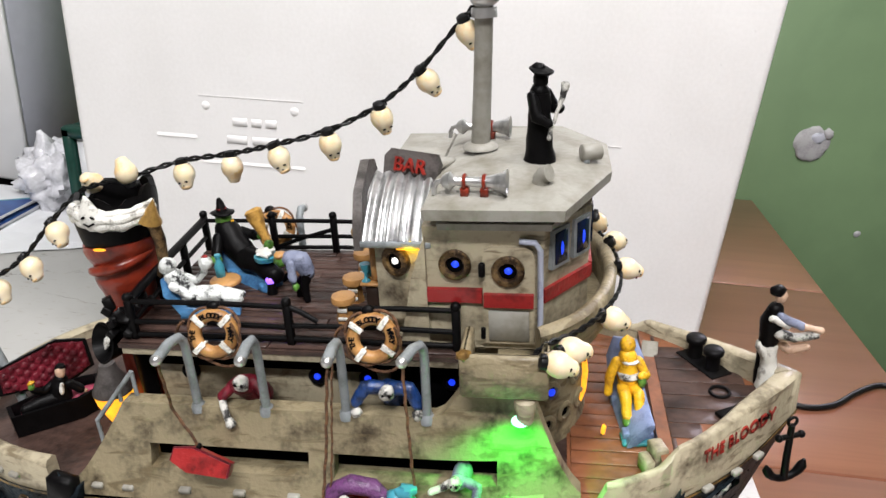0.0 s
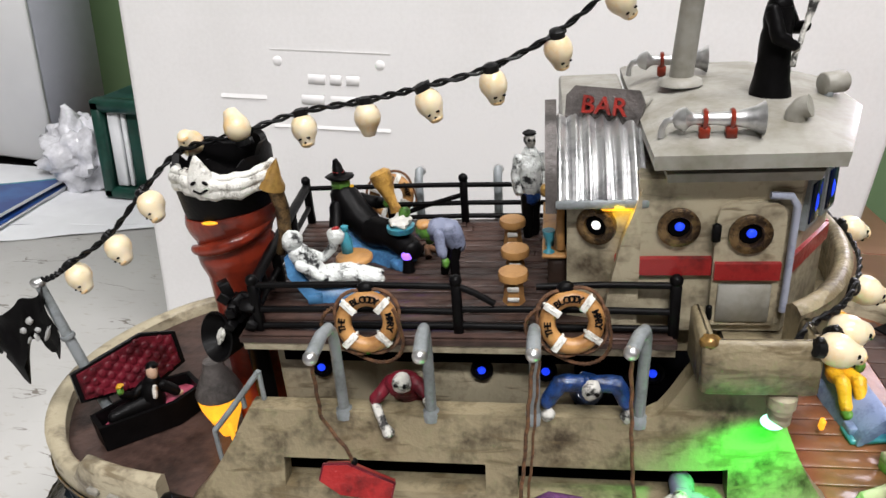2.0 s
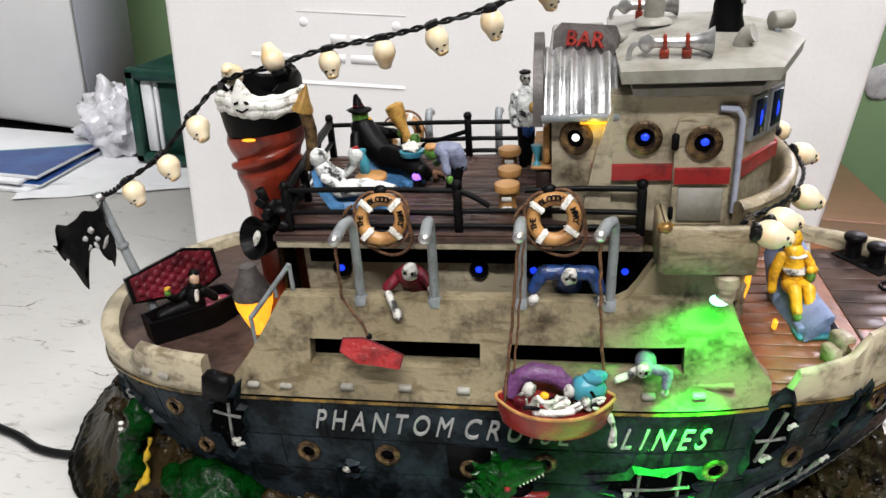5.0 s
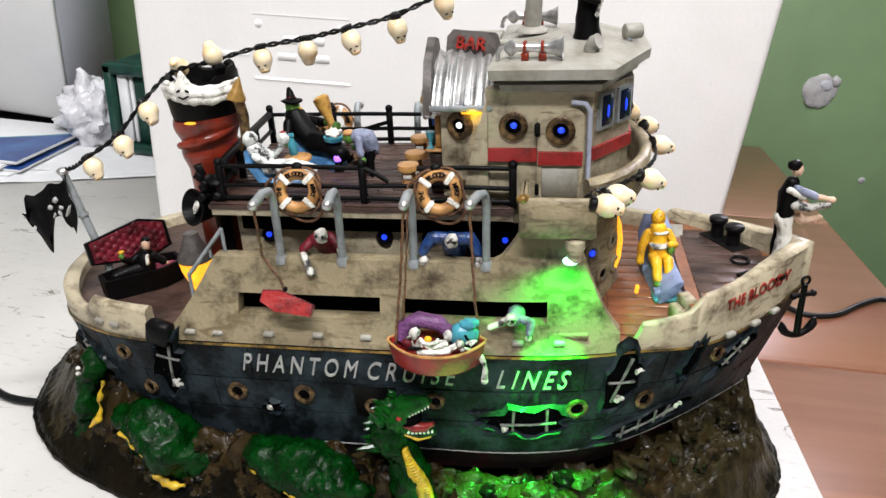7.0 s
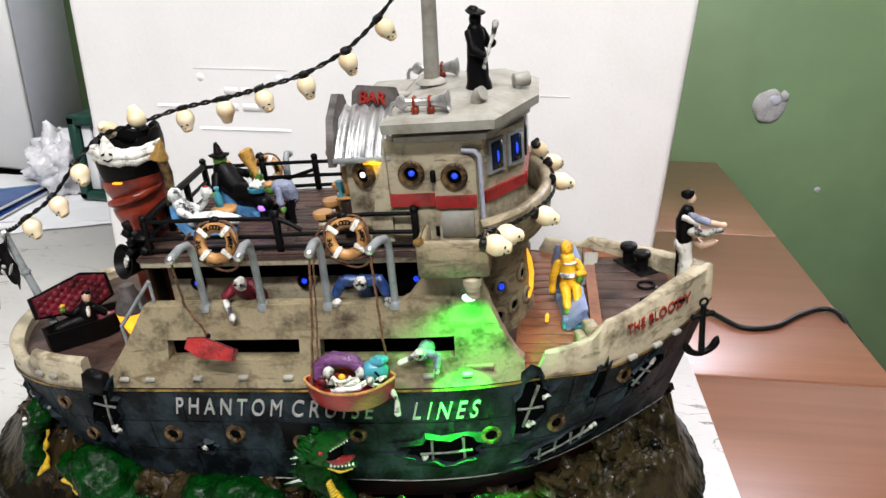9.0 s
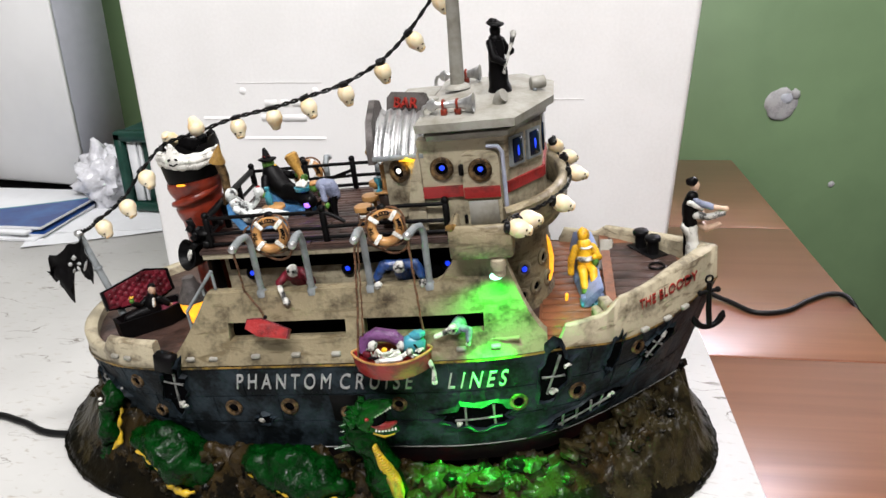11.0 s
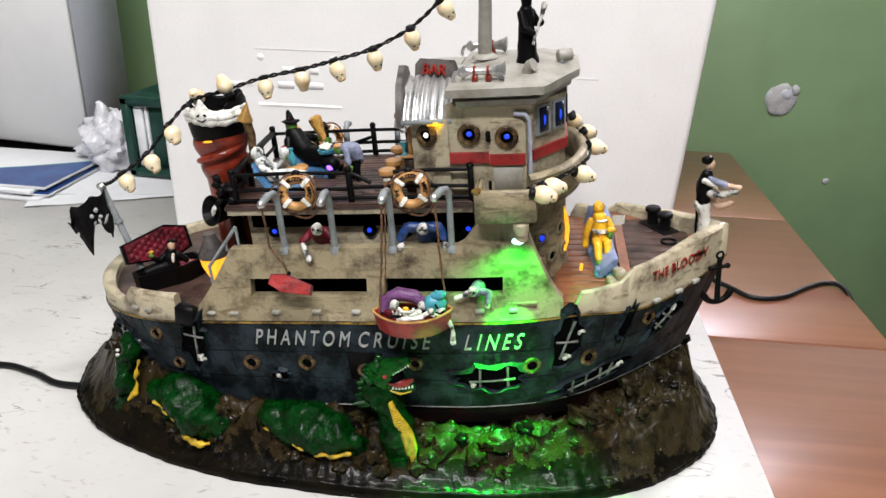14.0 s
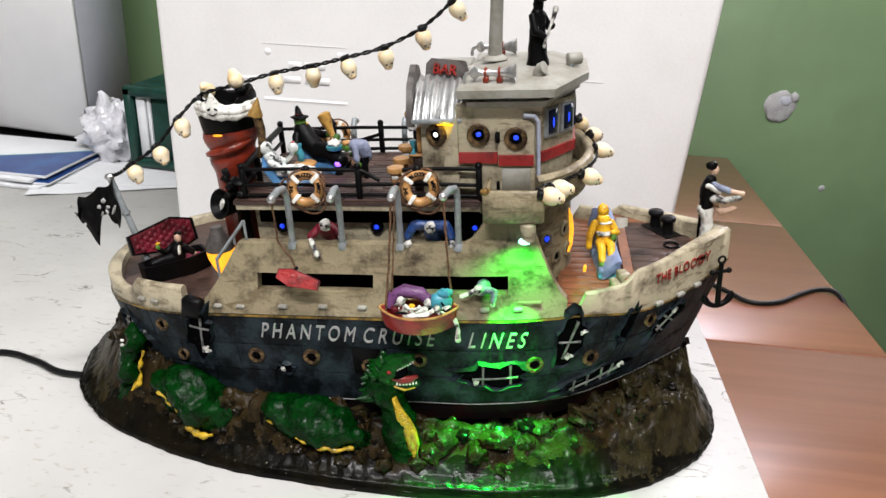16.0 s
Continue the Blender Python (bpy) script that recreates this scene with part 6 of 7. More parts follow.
me = Mesh(PURPLE).tube([(-0.019, 0.004, 0.008), (-0.017, 0.006, 0.0150), (-0.009, 0.007, 0.0185), (0.001, 0.007, 0.0165), (0.007, 0.006, 0.0105)], [0.0040, 0.0044, 0.0046, 0.0044, 0.0036], n=12)
thing("tentacle_figurine", "thick purple arched figurine in the lifeboat", "figurine", me, m=at(0.0145, -0.0985, 0.1040, 3) @ Matrix.Scale(0.95, 4))
random.seed(77)
LOOSE_BONES = []
for k in range(26):
    p = Vector((random.uniform(-0.017, 0.018), random.uniform(-0.0085, 0.004), random.uniform(0.0085, 0.0125)))
    d = Vector((random.uniform(-1, 1), random.uniform(-0.5, 0.5), random.uniform(-0.5, 0.8))).normalized() * random.uniform(0.0015, 0.0035)
    LOOSE_BONES.append((random.choice((WHITE, WHITE, GREY, BLACK)), [tuple(p - d), tuple(p + d)], (random.uniform(0.0006, 0.0011), random.uniform(0.0005, 0.0010))))
figure("skeleton_figurine", "white skeleton figurine sprawled in the lifeboat", at(0.0145, -0.0985, 0.1040, 3) @ Matrix.Scale(0.95, 4), [
    (WHITE, [(-0.0100, -0.004, 0.0085), (-0.0075, -0.006, 0.0145), (-0.0020, -0.007, 0.0090)], (0.0013, 0.0012, 0.0012)), (WHITE, [(-0.0080, -0.007, 0.0075), (0.000, -0.009, 0.0085), (0.0070, -0.008, 0.0090)], (0.0016, 0.0018, 0.0014)), (WHITE, [(-0.001, -0.005, 0.0085), (0.005, -0.004, 0.0105)], (0.0015, 0.0015)), (WHITE, [(0.0050, -0.006, 0.0085), (0.0110, -0.006, 0.0120)], (0.0011, 0.0010)),
    (GREY, (0.0125, -0.006, 0.0125), (0.0022, 0.0022, 0.0024)), (GREY, (-0.0110, -0.001, 0.0150), (0.0030, 0.0030, 0.0034)), (GREY, (0.0060, 0.001, 0.0125), (0.0026, 0.0026, 0.0030)), (YELLOW, (-0.0045, 0.000, 0.0110), (0.0020, 0.0018, 0.0014)), (CRIMSON, (-0.0150, -0.003, 0.0100), (0.0030, 0.0024, 0.0024))] + LOOSE_BONES)
me = Mesh(TEAL)
me.box((0, 0, 0.0045), (0.0105, 0.0070, 0.0090), (0, 10, 15), bevel=0.0018).ball((0.002, 0, 0.0095), (0.0040, 0.003, 0.0025), rough=0.5)
thing("teal_sack", "teal bundle lying in the lifeboat", "bundle", me, m=at(0.0280, -0.0950, 0.1105) @ Matrix.Scale(1.2, 4))
figure("dangling_figurine", "grey skeleton arm figurine hanging from the lifeboat", at(0.0375, -0.0990, 0.1025) @ Matrix.Scale(0.85, 4), [(GREY, [(-0.001, 0, 0.004), (0.001, 0, -0.003), (0.0005, -0.001, -0.0095)], (0.0016, 0.0014, 0.0020)), (WHITE, (0.0005, -0.001, -0.0115), (0.0022, 0.0018, 0.0026))])
COF = [(-0.0150, -0.0020), (-0.0150, 0.0045), (-0.0055, 0.0068), (0.0150, 0.0035), (0.0150, -0.0035), (-0.0055, -0.0055)]
me = Mesh(RED)
me.prism(COF, 0.0098, pose(0, -0.0049, 0, -32, 14, 0))
co = thing("hanging_coffin", "small red wooden coffin hanging on a rope", "coffin", m=at(-0.0625, -0.0890, 0.1275) @ Matrix.Scale(0.86, 4))
part("box", me, co)
part("lid_edge", Mesh(CRIMSON).prism([(x * 1.05, z * 1.08) for x, z in COF], 0.0014, pose(0, -0.0042, 0, -32, 14, 0)), co)
part("ring_bolt", Mesh(BLACK).ball((-0.0015, 0.001, 0.0070), (0.0016, 0.0016, 0.0018)), co)

# open coffin on the stern deck
oc = thing("open_coffin", "dark coffin with a crimson buttoned lining and open lid", "coffin", m=at(-0.1805, -0.0285, 0.0995, 48))
SHAPE = [(-0.0240, -0.0065), (-0.0240, 0.0065), (0.0085, 0.0122), (0.0230, 0.0075), (0.0230, -0.0075), (0.0085, -0.0122)]
me = Mesh(BLACK)
old = [(x, y) for x, y in SHAPE]
me.use(BLACK, False).rings([[(x, y, 0.0) for x, y in old], [(x * 1.02, y * 1.04, 0.0130) for x, y in old], [(x * 0.93, y * 0.86, 0.0130) for x, y in old], [(x * 0.92, y * 0.84, 0.0060) for x, y in old]])
part("box", me, oc)
part("mattress", Mesh(PINK).ball((0, 0, 0.0075), (0.022, 0.0085, 0.0035), rough=0.3), oc, "pink satin bed")
lid = part("lid", None, oc, "open lid with a crimson lining", Matrix.Translation((0, 0.0125, 0.0120)) @ pose(0, 0, 0, 74, 0, 0) @ pose(0, 0.0120, 0, 0, 0, 0))
part("panel", Mesh(BLACK).use(BLACK, False).rings([[(x * 1.05, y * 1.08, -0.003) for x, y in SHAPE], [(x * 1.05, y * 1.08, 0.001) for x, y in SHAPE], [(x, y, 0.001) for x, y in SHAPE]]), lid)
me = Mesh(CRIMSON)
me.use(CRIMSON, False).rings([[(x * 0.96, y * 0.96, 0.001) for x, y in SHAPE], [(x * 0.93, y * 0.93, 0.0022) for x, y in SHAPE]])
me.smooth = True
for i in range(12):
    for j in range(4):
        x, y = -0.0200 + 0.0036 * i, -0.0075 + 0.005 * j + (0.0025 if i % 2 else 0)
        if abs(y) < 0.0105 - max(0, -(x - 0.008)) * 0.16 - max(0, x - 0.008) * 0.26:
            me.ball((x, y, 0.0021), (0.0020, 0.0022, 0.0008), n=8, m=6)
part("lining", me, lid, "buttoned crimson lining")
figure("vampire_figurine", "pale figurine in a black cape sitting up in a coffin", at(-0.1805, -0.0285, 0.0995, 48) @ Matrix.Translation((0.003, -0.002, 0.004)) @ Matrix.Scale(0.92, 4), [
    (BLACK, [(-0.002, 0, 0.0050), (-0.0010, 0, 0.0155), (0.0005, 0, 0.0200)], (0.0064, 0.0058, 0.0044)), (BLACK, [(-0.002, 0, 0.0090), (-0.014, 0, 0.0095), (-0.021, 0, 0.0090)], (0.0056, 0.0046, 0.0036)), (SKIN, (0.0012, -0.001, 0.0252), (0.0031, 0.0030, 0.0040)), (BLACK, (0.0018, 0, 0.0278), (0.0032, 0.0032, 0.0020)), (WHITE, [(0.0000, -0.0050, 0.0195), (-0.0015, -0.0052, 0.0145)], (0.0012, 0.0014)),
    (BLACK, [(-0.003, 0.002, 0.0180), (-0.0100, 0.001, 0.0155), (-0.0145, -0.001, 0.0195)], (0.0028, 0.0026, 0.0018)), (GREEN, (-0.0150, -0.001, 0.0225), (0.0018, 0.0017, 0.0024)), (YELLOW, (-0.0148, -0.001, 0.0250), (0.0020, 0.0018, 0.0010)), (BLACK, [(0.004, -0.003, 0.0170), (0.009, -0.0055, 0.0120)], (0.0030, 0.0026)), (SKIN, (0.0108, -0.0060, 0.0105), (0.0016, 0.0015, 0.0014))])

# flag
fl = thing("pirate_flag", "ragged black flag with pale marks on a grey pole", "flag", m=SHIP)
part("pole", Mesh(PIPE).tube([(-0.2020, -0.0285, 0.105), (-0.2105, -0.0280, 0.143), (-0.2180, -0.0262, 0.1715)], [0.0026, 0.0024, 0.0022], n=12).spin([(0.0031, 0), (0.0033, 0.001), (0.0031, 0.002)], c=(-0.2110, -0.0279, 0.1450), rot=(0, -14, 0)), fl)
part("pole_cap", Mesh(SILVER).ball((-0.2183, -0.0261, 0.1728), (0.0036, 0.0036, 0.0026)), fl)
me = Mesh(BLACK)
cols = 23
front = []
for i in range(cols):
    t = i / (cols - 1)
    x = -0.2140 - 0.0350 * t
    top = 0.1725 - 0.0150 * t - 0.0035 * abs(math.sin(t * 8)) - 0.010 * smooth(0.75, 1.0, t)
    bot = 0.1425 - 0.0050 * math.sin(t * 12) - 0.020 * math.exp(-((t - 0.52) / 0.10) ** 2) - 0.008 * math.exp(-((t - 0.86) / 0.07) ** 2) + 0.0030 * t - 0.004 * abs(math.sin(t * 19))
    wave = 0.0016 * math.sin(t * 7)
    front.append([(x - 0.002 * noise.noise((t * 8, k, 0)) - (0.004 if k < 2 and 0.35 < t < 0.7 else 0) * (1 - k / 2), -0.0315 + wave + 0.0016 * math.sin(k + t * 4), bot + (top - bot) * k / 7) for k in range(8)])
me.rings([f + [(x, y + 0.0008, z) for x, y, z in f[::-1]] for f in front])
part("cloth", me, fl, "ragged black cloth")
for x, z, sx, sz, r in ((-0.2225, 0.1575, 0.0022, 0.0026, 30), (-0.2262, 0.1530, 0.0020, 0.0020, -20), (-0.2205, 0.1525, 0.0018, 0.0016, 0), (-0.2170, 0.1500, 0.0013, 0.0058, 28), (-0.2218, 0.1490, 0.0012, 0.0028, -15), (-0.2250, 0.1478, 0.0010, 0.0026, 25)):
    t = (-0.2070 - x) / 0.0340
    part("mark", Mesh(WORN_WHITE).ball((x, -0.0338 + 0.0016 * math.sin(t * 7), z), (0.75 * sx, 0.0012, 0.75 * sz), rot=(0, r, 0), n=10, m=6, rough=0.5, seed=int(-x * 9000)), fl, "pale painted mark")

# ---- bow ----
for x, y in ((0.1690, 0.0365), (0.1760, 0.0240)):
    b = thing("bollard", "black mooring bollard on the forecastle", "bollard", m=at(x, y, 0.1120), group="bollards")
    part("post", Mesh(BLACK).spin([(0.0048, 0), (0.0040, 0.001), (0.0038, 0.010)], n=18), b)
    part("head", Mesh(BLACK).spin([(0.0038, 0.010), (0.0054, 0.0105), (0.0056, 0.0125), (0.0048, 0.0135)], n=18), b)
bp = thing("bollard_plate", "black base plate under two bollards", "base plate", Mesh(BLACK).box((0, 0, 0.0006), (0.030, 0.013, 0.0012), (0, 0, -60)), m=at(0.1725, 0.030, 0.1118))
part("deck_hatch", Mesh(BLACK).box((0.1830, -0.0170, 0.1130), (0.022, 0.014, 0.0026), (0, 0, 30), bevel=0.0006), ship, "dark deck hatch")
part("deck_ring", Mesh(BLACK).ring((0.1760, 0.002, 0.1130), 0.0048, 0.0009, n=24, k=6), ship, "dark iron deck ring")
part("forecastle_step", Mesh(CREAM).box((0.1400, -0.0440, 0.1080), (0.007, 0.010, 0.012), (0, 0, 18), bevel=0.001), ship, "pale step")
part("forecastle_step", Mesh(CREAM).box((0.1345, -0.0490, 0.1060), (0.005, 0.009, 0.009), (0, 0, 18), bevel=0.001), ship, "pale step")
part("broken_plank", Mesh(ROOF).box((0.1440, 0.034, 0.1090), (0.009, 0.028, 0.003), (25, 0, -8), bevel=0.0006), ship, "pale broken plank")
figure("couple_figurine", "white and dark figurine of two with spread arms at the bow", at(0.2005, 0.0100, 0.1120, 8) @ Matrix.Scale(1.14, 4), [
    (WHITE, [(0.001, 0, 0.0006), (0.0000, 0, 0.0060), (-0.0005, 0, 0.0130), (-0.0015, 0, 0.0220)], (0.0062, 0.0046, 0.0036, 0.0038)), (WHITE, (-0.0042, 0.0, 0.0200), (0.0022, 0.0034, 0.0052), (0, -20, 0)), (WHITE, (0.0032, -0.002, 0.0022), (0.0040, 0.0034, 0.0022)), (BLACK, [(-0.0030, 0.003, 0.001), (-0.003, 0.002, 0.022)], (0.0020, 0.0022)),
    (BLACK, [(-0.0020, 0, 0.0250), (-0.0015, 0, 0.0350), (-0.001, 0, 0.0400)], (0.0042, 0.0050, 0.0036)), (WHITE, [(-0.004, -0.005, 0.0385), (0.0030, -0.005, 0.0345)], (0.0016, 0.0015)), (SKIN, (0.0005, 0, 0.0470), (0.0028, 0.0026, 0.0036)), (BLACK, (-0.0010, 0, 0.0492), (0.0034, 0.0032, 0.0028)),
    (GREYBLUE, [(0.000, -0.004, 0.0385), (0.0080, -0.0075, 0.0355)], (0.0022, 0.0018)), (SKIN, [(0.0080, -0.0075, 0.0355), (0.0150, -0.0095, 0.0345)], (0.0014, 0.0016)), (GREY, [(0.000, -0.003, 0.0300), (0.0060, -0.006, 0.0290), (0.0135, -0.0095, 0.0320)], (0.0026, 0.0022, 0.0016)), (SKIN, [(0.001, 0.003, 0.0250), (0.0070, -0.002, 0.0205), (0.0130, -0.005, 0.0235)], (0.0026, 0.0022, 0.0014)),
    (SKIN, (0.0030, -0.002, 0.0290), (0.0036, 0.0032, 0.0040))])
an = thing("ship_anchor", "black iron anchor hanging at the bow", "anchor", m=at(0.2060, -0.0190, 0.0900, 20))
part("shank", Mesh(BLACK).tube([(0, 0, 0.0200), (0, 0, 0.000), (0.0005, 0, -0.0120)], [0.0016, 0.0018, 0.0020], n=10), an)
part("stock", Mesh(BLACK).tube([(-0.0060, 0, 0.0130), (0.0060, 0, 0.0135)], 0.0014, n=8).ball((-0.006, 0, 0.013), 0.002).ball((0.006, 0, 0.0135), 0.002), an)
part("arms", Mesh(BLACK).tube([(0.0105 * math.sin(a), 0, -0.0020 - 0.0105 * math.cos(a)) for a in [radians(-85 + 17 * k) for k in range(11)]], [0.0008, 0.0024, 0.0024, 0.0020, 0.0019, 0.0019, 0.0019, 0.0020, 0.0024, 0.0024, 0.0008], n=8), an)
part("shackle", Mesh(BLACK).ring((0, 0, 0.0220), 0.0024, 0.0008, rot=(90, 0, 0), n=16, k=6), an)

# gold figure on the fore deck lounger
lounger(0.1305, -0.0075, 0.1030, -84, LAVENDER, "lavender blue sun lounger on the fore deck", 1.5)
figure("gold_figurine", "bright yellow painted figurine sitting on a fore deck lounger", at(0.1300, -0.0060, 0.1030, -84) @ Matrix.Scale(0.93, 4), [
    (YELLOW, (-0.0120, 0, 0.0370), (0.0046, 0.0044, 0.0052)), (YELLOW, [(-0.0105, 0, 0.0300), (-0.0080, 0, 0.0190), (-0.005, 0, 0.0120)], (0.0054, 0.0060, 0.0054)), (GREY, (-0.0060, 0, 0.0210), (0.0056, 0.0062, 0.0026)),
    (YELLOW, [(-0.004, 0.0030, 0.0140), (0.0060, 0.0036, 0.0160), (0.0130, 0.0036, 0.0065)], (0.0034, 0.0032, 0.0026)), (YELLOW, [(-0.004, -0.0030, 0.0140), (0.0060, -0.0036, 0.0160), (0.0130, -0.0036, 0.0065)], (0.0034, 0.0032, 0.0026)),
    (GREEN, (0.0150, 0.0036, 0.0050), (0.0040, 0.0026, 0.0024)), (GREEN, (0.0150, -0.0036, 0.0050), (0.0040, 0.0026, 0.0024)), (YELLOW, [(-0.0095, 0.006, 0.0280), (-0.005, 0.0095, 0.0210), (-0.001, 0.006, 0.0235)], (0.0028, 0.0026, 0.0022)), (YELLOW, [(-0.0095, -0.006, 0.0280), (-0.007, -0.0100, 0.0200), (-0.004, -0.0110, 0.0110)], (0.0028, 0.0026, 0.0024)),
    (GREEN, (-0.001, 0.0065, 0.0195), (0.0030, 0.0026, 0.0036)), (WHITE, (-0.0065, 0.001, 0.0290), (0.0024, 0.0050, 0.0014))])
me = Mesh(TEAL).box((0, 0, 0.0012), (0.010, 0.016, 0.0024), bevel=0.0006)
thing("teal_mat", "teal foot mat at the end of a lounger", "mat", me, m=at(0.1325, -0.0285, 0.1027, -84))
part("amber_strip", Mesh(AMBER_GLOW).box((0.1160, -0.0270, 0.1075), (0.0020, 0.0030, 0.0055), (0, 8, 0), bevel=0.0008), ship, "glowing amber cowl strip")

# ---- strings of skull lights ----


def skull_mesh():
    """An egg that narrows to a chin, drawn a little forward."""
    me = Mesh(BONE)
    prof = [(0.0022, 0.0004, 0.0), (0.0044, -0.0012, 0.0), (0.0058, -0.0036, 0.0), (0.0063, -0.0064, 0.0002), (0.0058, -0.0090, 0.0004), (0.0047, -0.0108, 0.0008), (0.0039, -0.0124, 0.0013), (0.0034, -0.0140, 0.0016), (0.0026, -0.0151, 0.0017), (0.0008, -0.0156, 0.0017)]
    rings = []
    for r, z, fwd in prof:
        rings.append([(r * 0.94 * math.cos(q), -fwd + r * math.sin(q), z) for q in [2 * math.pi * j / 20 for j in range(20)]])
    me.rings(rings)
    return me.data("skull")


def eyes_mesh():
    me = Mesh(BLACK)
    for k in (-1, 1):
        me.ball((k * 0.0019, -0.0051, -0.0106), (0.0010, 0.0007, 0.0005), rot=(20, k * 22, 0), n=10, m=7)
    me.ball((0, -0.0051, -0.0127), (0.0005, 0.0004, 0.0005), n=8, m=6)
    me.use(ORANGE_TINT).ball((0, -0.0027, -0.0137), (0.0029, 0.0026, 0.0016), n=12, m=8)
    return me.data("face_mark")


ORANGE_TINT = material("orange_stained_plastic", (0.72, 0.42, 0.16), 0.32, 0, size=160, second=(0.72, 0.55, 0.32), share=0.5, bump=0.1)
SKULL, FACE_MARKS = skull_mesh(), eyes_mesh()
CAP = Mesh(CORD).spin([(0.0030, -0.0016), (0.0034, -0.0004), (0.0032, 0.0024), (0.0016, 0.0034)], n=12).box((0.0026, 0, 0.0016), (0.003, 0.0024, 0.003)).data("socket")


def light_string(label, cable_pts, bulbs):
    """bulbs: place of the socket, and the turns about x, y and z of the skull below it."""
    st = thing("skull_light_string", label, "string lights", m=SHIP, group="skull light strings")
    pts = [Vector(p) for p in cable_pts]
    out = []
    for i in range(len(pts) - 1):
        p0, p1, p2, p3 = pts[max(i - 1, 0)], pts[i], pts[i + 1], pts[min(i + 2, len(pts) - 1)]
        for k in range(10):
            t = k / 10
            out.append(0.5 * (2 * p1 + (p2 - p0) * t + (2 * p0 - 5 * p1 + 4 * p2 - p3) * t * t + (3 * p1 - p0 - 3 * p2 + p3) * t ** 3))
    out.append(pts[-1])
    for ph in (0, math.pi):
        tw = [p + 0.0009 * Vector((0, math.cos(1.1 * i + ph), math.sin(1.1 * i + ph))) for i, p in enumerate(out)]
        part("wire", Mesh(CORD).tube(tw, 0.00075, n=6), st, "twisted black wire")
    for p, rx, ry, rz in bulbs:
        m = Matrix.Translation(p) @ pose(0, 0, 0, 0, 0, rz) @ pose(0, 0, 0, rx, 0, 0) @ pose(0, 0, 0, 0, ry, 0)
        b = part("skull_bulb", SKULL, st, "ivory skull bulb", m @ Matrix.Diagonal((0.92, 0.94, 0.86, 1)))
        part("face_mark", FACE_MARKS, b, "dark eye marks")
        part("socket", CAP, b, "black socket")


B = [(-0.2020, -0.0240, 0.1795), (-0.1808, -0.0220, 0.1922), (-0.1612, -0.0200, 0.2112), (-0.1450, -0.0120, 0.2255), (-0.1190, -0.0120, 0.2320), (-0.0950, -0.0010, 0.2372), (-0.0660, -0.0054, 0.2421), (-0.0422, -0.0080, 0.2472), (-0.0158, -0.0050, 0.2530), (0.0090, 0.0000, 0.2638), (0.0293, 0.0015, 0.2795), (0.0500, 0.0000, 0.3015)]
light_string("black cable with ivory skull lights from flag to mast", [(-0.2183, -0.0261, 0.1735), (-0.2110, -0.0255, 0.1752)] + [(x, y, z + 0.0012) for x, y, z in B] + [(0.0580, -0.003, 0.3100)],
             [(B[0], 10, -32, -15), (B[1], 10, -38, -20), (B[2], 5, -40, -25), ((-0.1420, -0.0030, 0.2235), 150, -10, 190), ((-0.1155, -0.0150, 0.2315), 172, 15, 20), (B[5], -8, -10, 5), (B[6], 10, 0, 200), (B[7], -5, -22, 10), (B[8], 5, -8, 30), (B[9], 10, -12, 40), (B[10], 5, -35, 25), (B[11], 5, -20, 25)])
BZ = 0.1815
light_string("black cable with ivory skull lights round the bridge balcony", [(0.0800, -0.0800, BZ - 0.004), (0.0880, -0.0710, BZ), (0.1020, -0.0580, BZ), (0.1140, -0.0380, BZ), (0.1215, -0.0150, BZ), (0.1225, 0.012, BZ), (0.1180, 0.038, BZ), (0.1090, 0.056, BZ + 0.004)],
             [((0.0880, -0.0825, BZ - 0.001), 10, -78, 10), ((0.0940, -0.0760, BZ), 20, -85, 30), ((0.1120, -0.0400, BZ - 0.003), 15, -70, 15), ((0.1215, 0.0030, BZ + 0.001), 10, -72, 25), ((0.1190, 0.0270, BZ + 0.004), 10, -75, 60), ((0.1115, 0.0470, BZ + 0.010), 5, -40, 60)])

# ---- resin sea with rocks under the ship ----
def speckled(name, colour, second, speck, share, amount, size=60, rough=0.24, bump=0.9, coat=0.35, spec=0.3):
    """Resin with fine pale specks."""
    m = material(name, colour, rough, 0, size=size, second=second, share=share, bump=bump, coat=coat, fine=6, spec=spec)
    n, l = m.node_tree.nodes, m.node_tree.links
    b = n["Principled BSDF"]
    old = b.inputs["Base Color"].links[0].from_socket
    co, tex, rng, mix = n.new("ShaderNodeTexCoord"), n.new("ShaderNodeTexNoise"), n.new("ShaderNodeMapRange"), n.new("ShaderNodeMix")
    tex.inputs["Scale"].default_value, tex.inputs["Detail"].default_value = 330, 3
    rng.inputs[1].default_value, rng.inputs[2].default_value = amount
    mix.data_type = "RGBA"
    mix.inputs[7].default_value = (*speck, 1)
    l.new(co.outputs["Object"], tex.inputs["Vector"]), l.new(tex.outputs[0], rng.inputs[0]), l.new(rng.outputs[0], mix.inputs[0]), l.new(old, mix.inputs[6])
    l.new(mix.outputs[2], b.inputs["Base Color"])
    return m


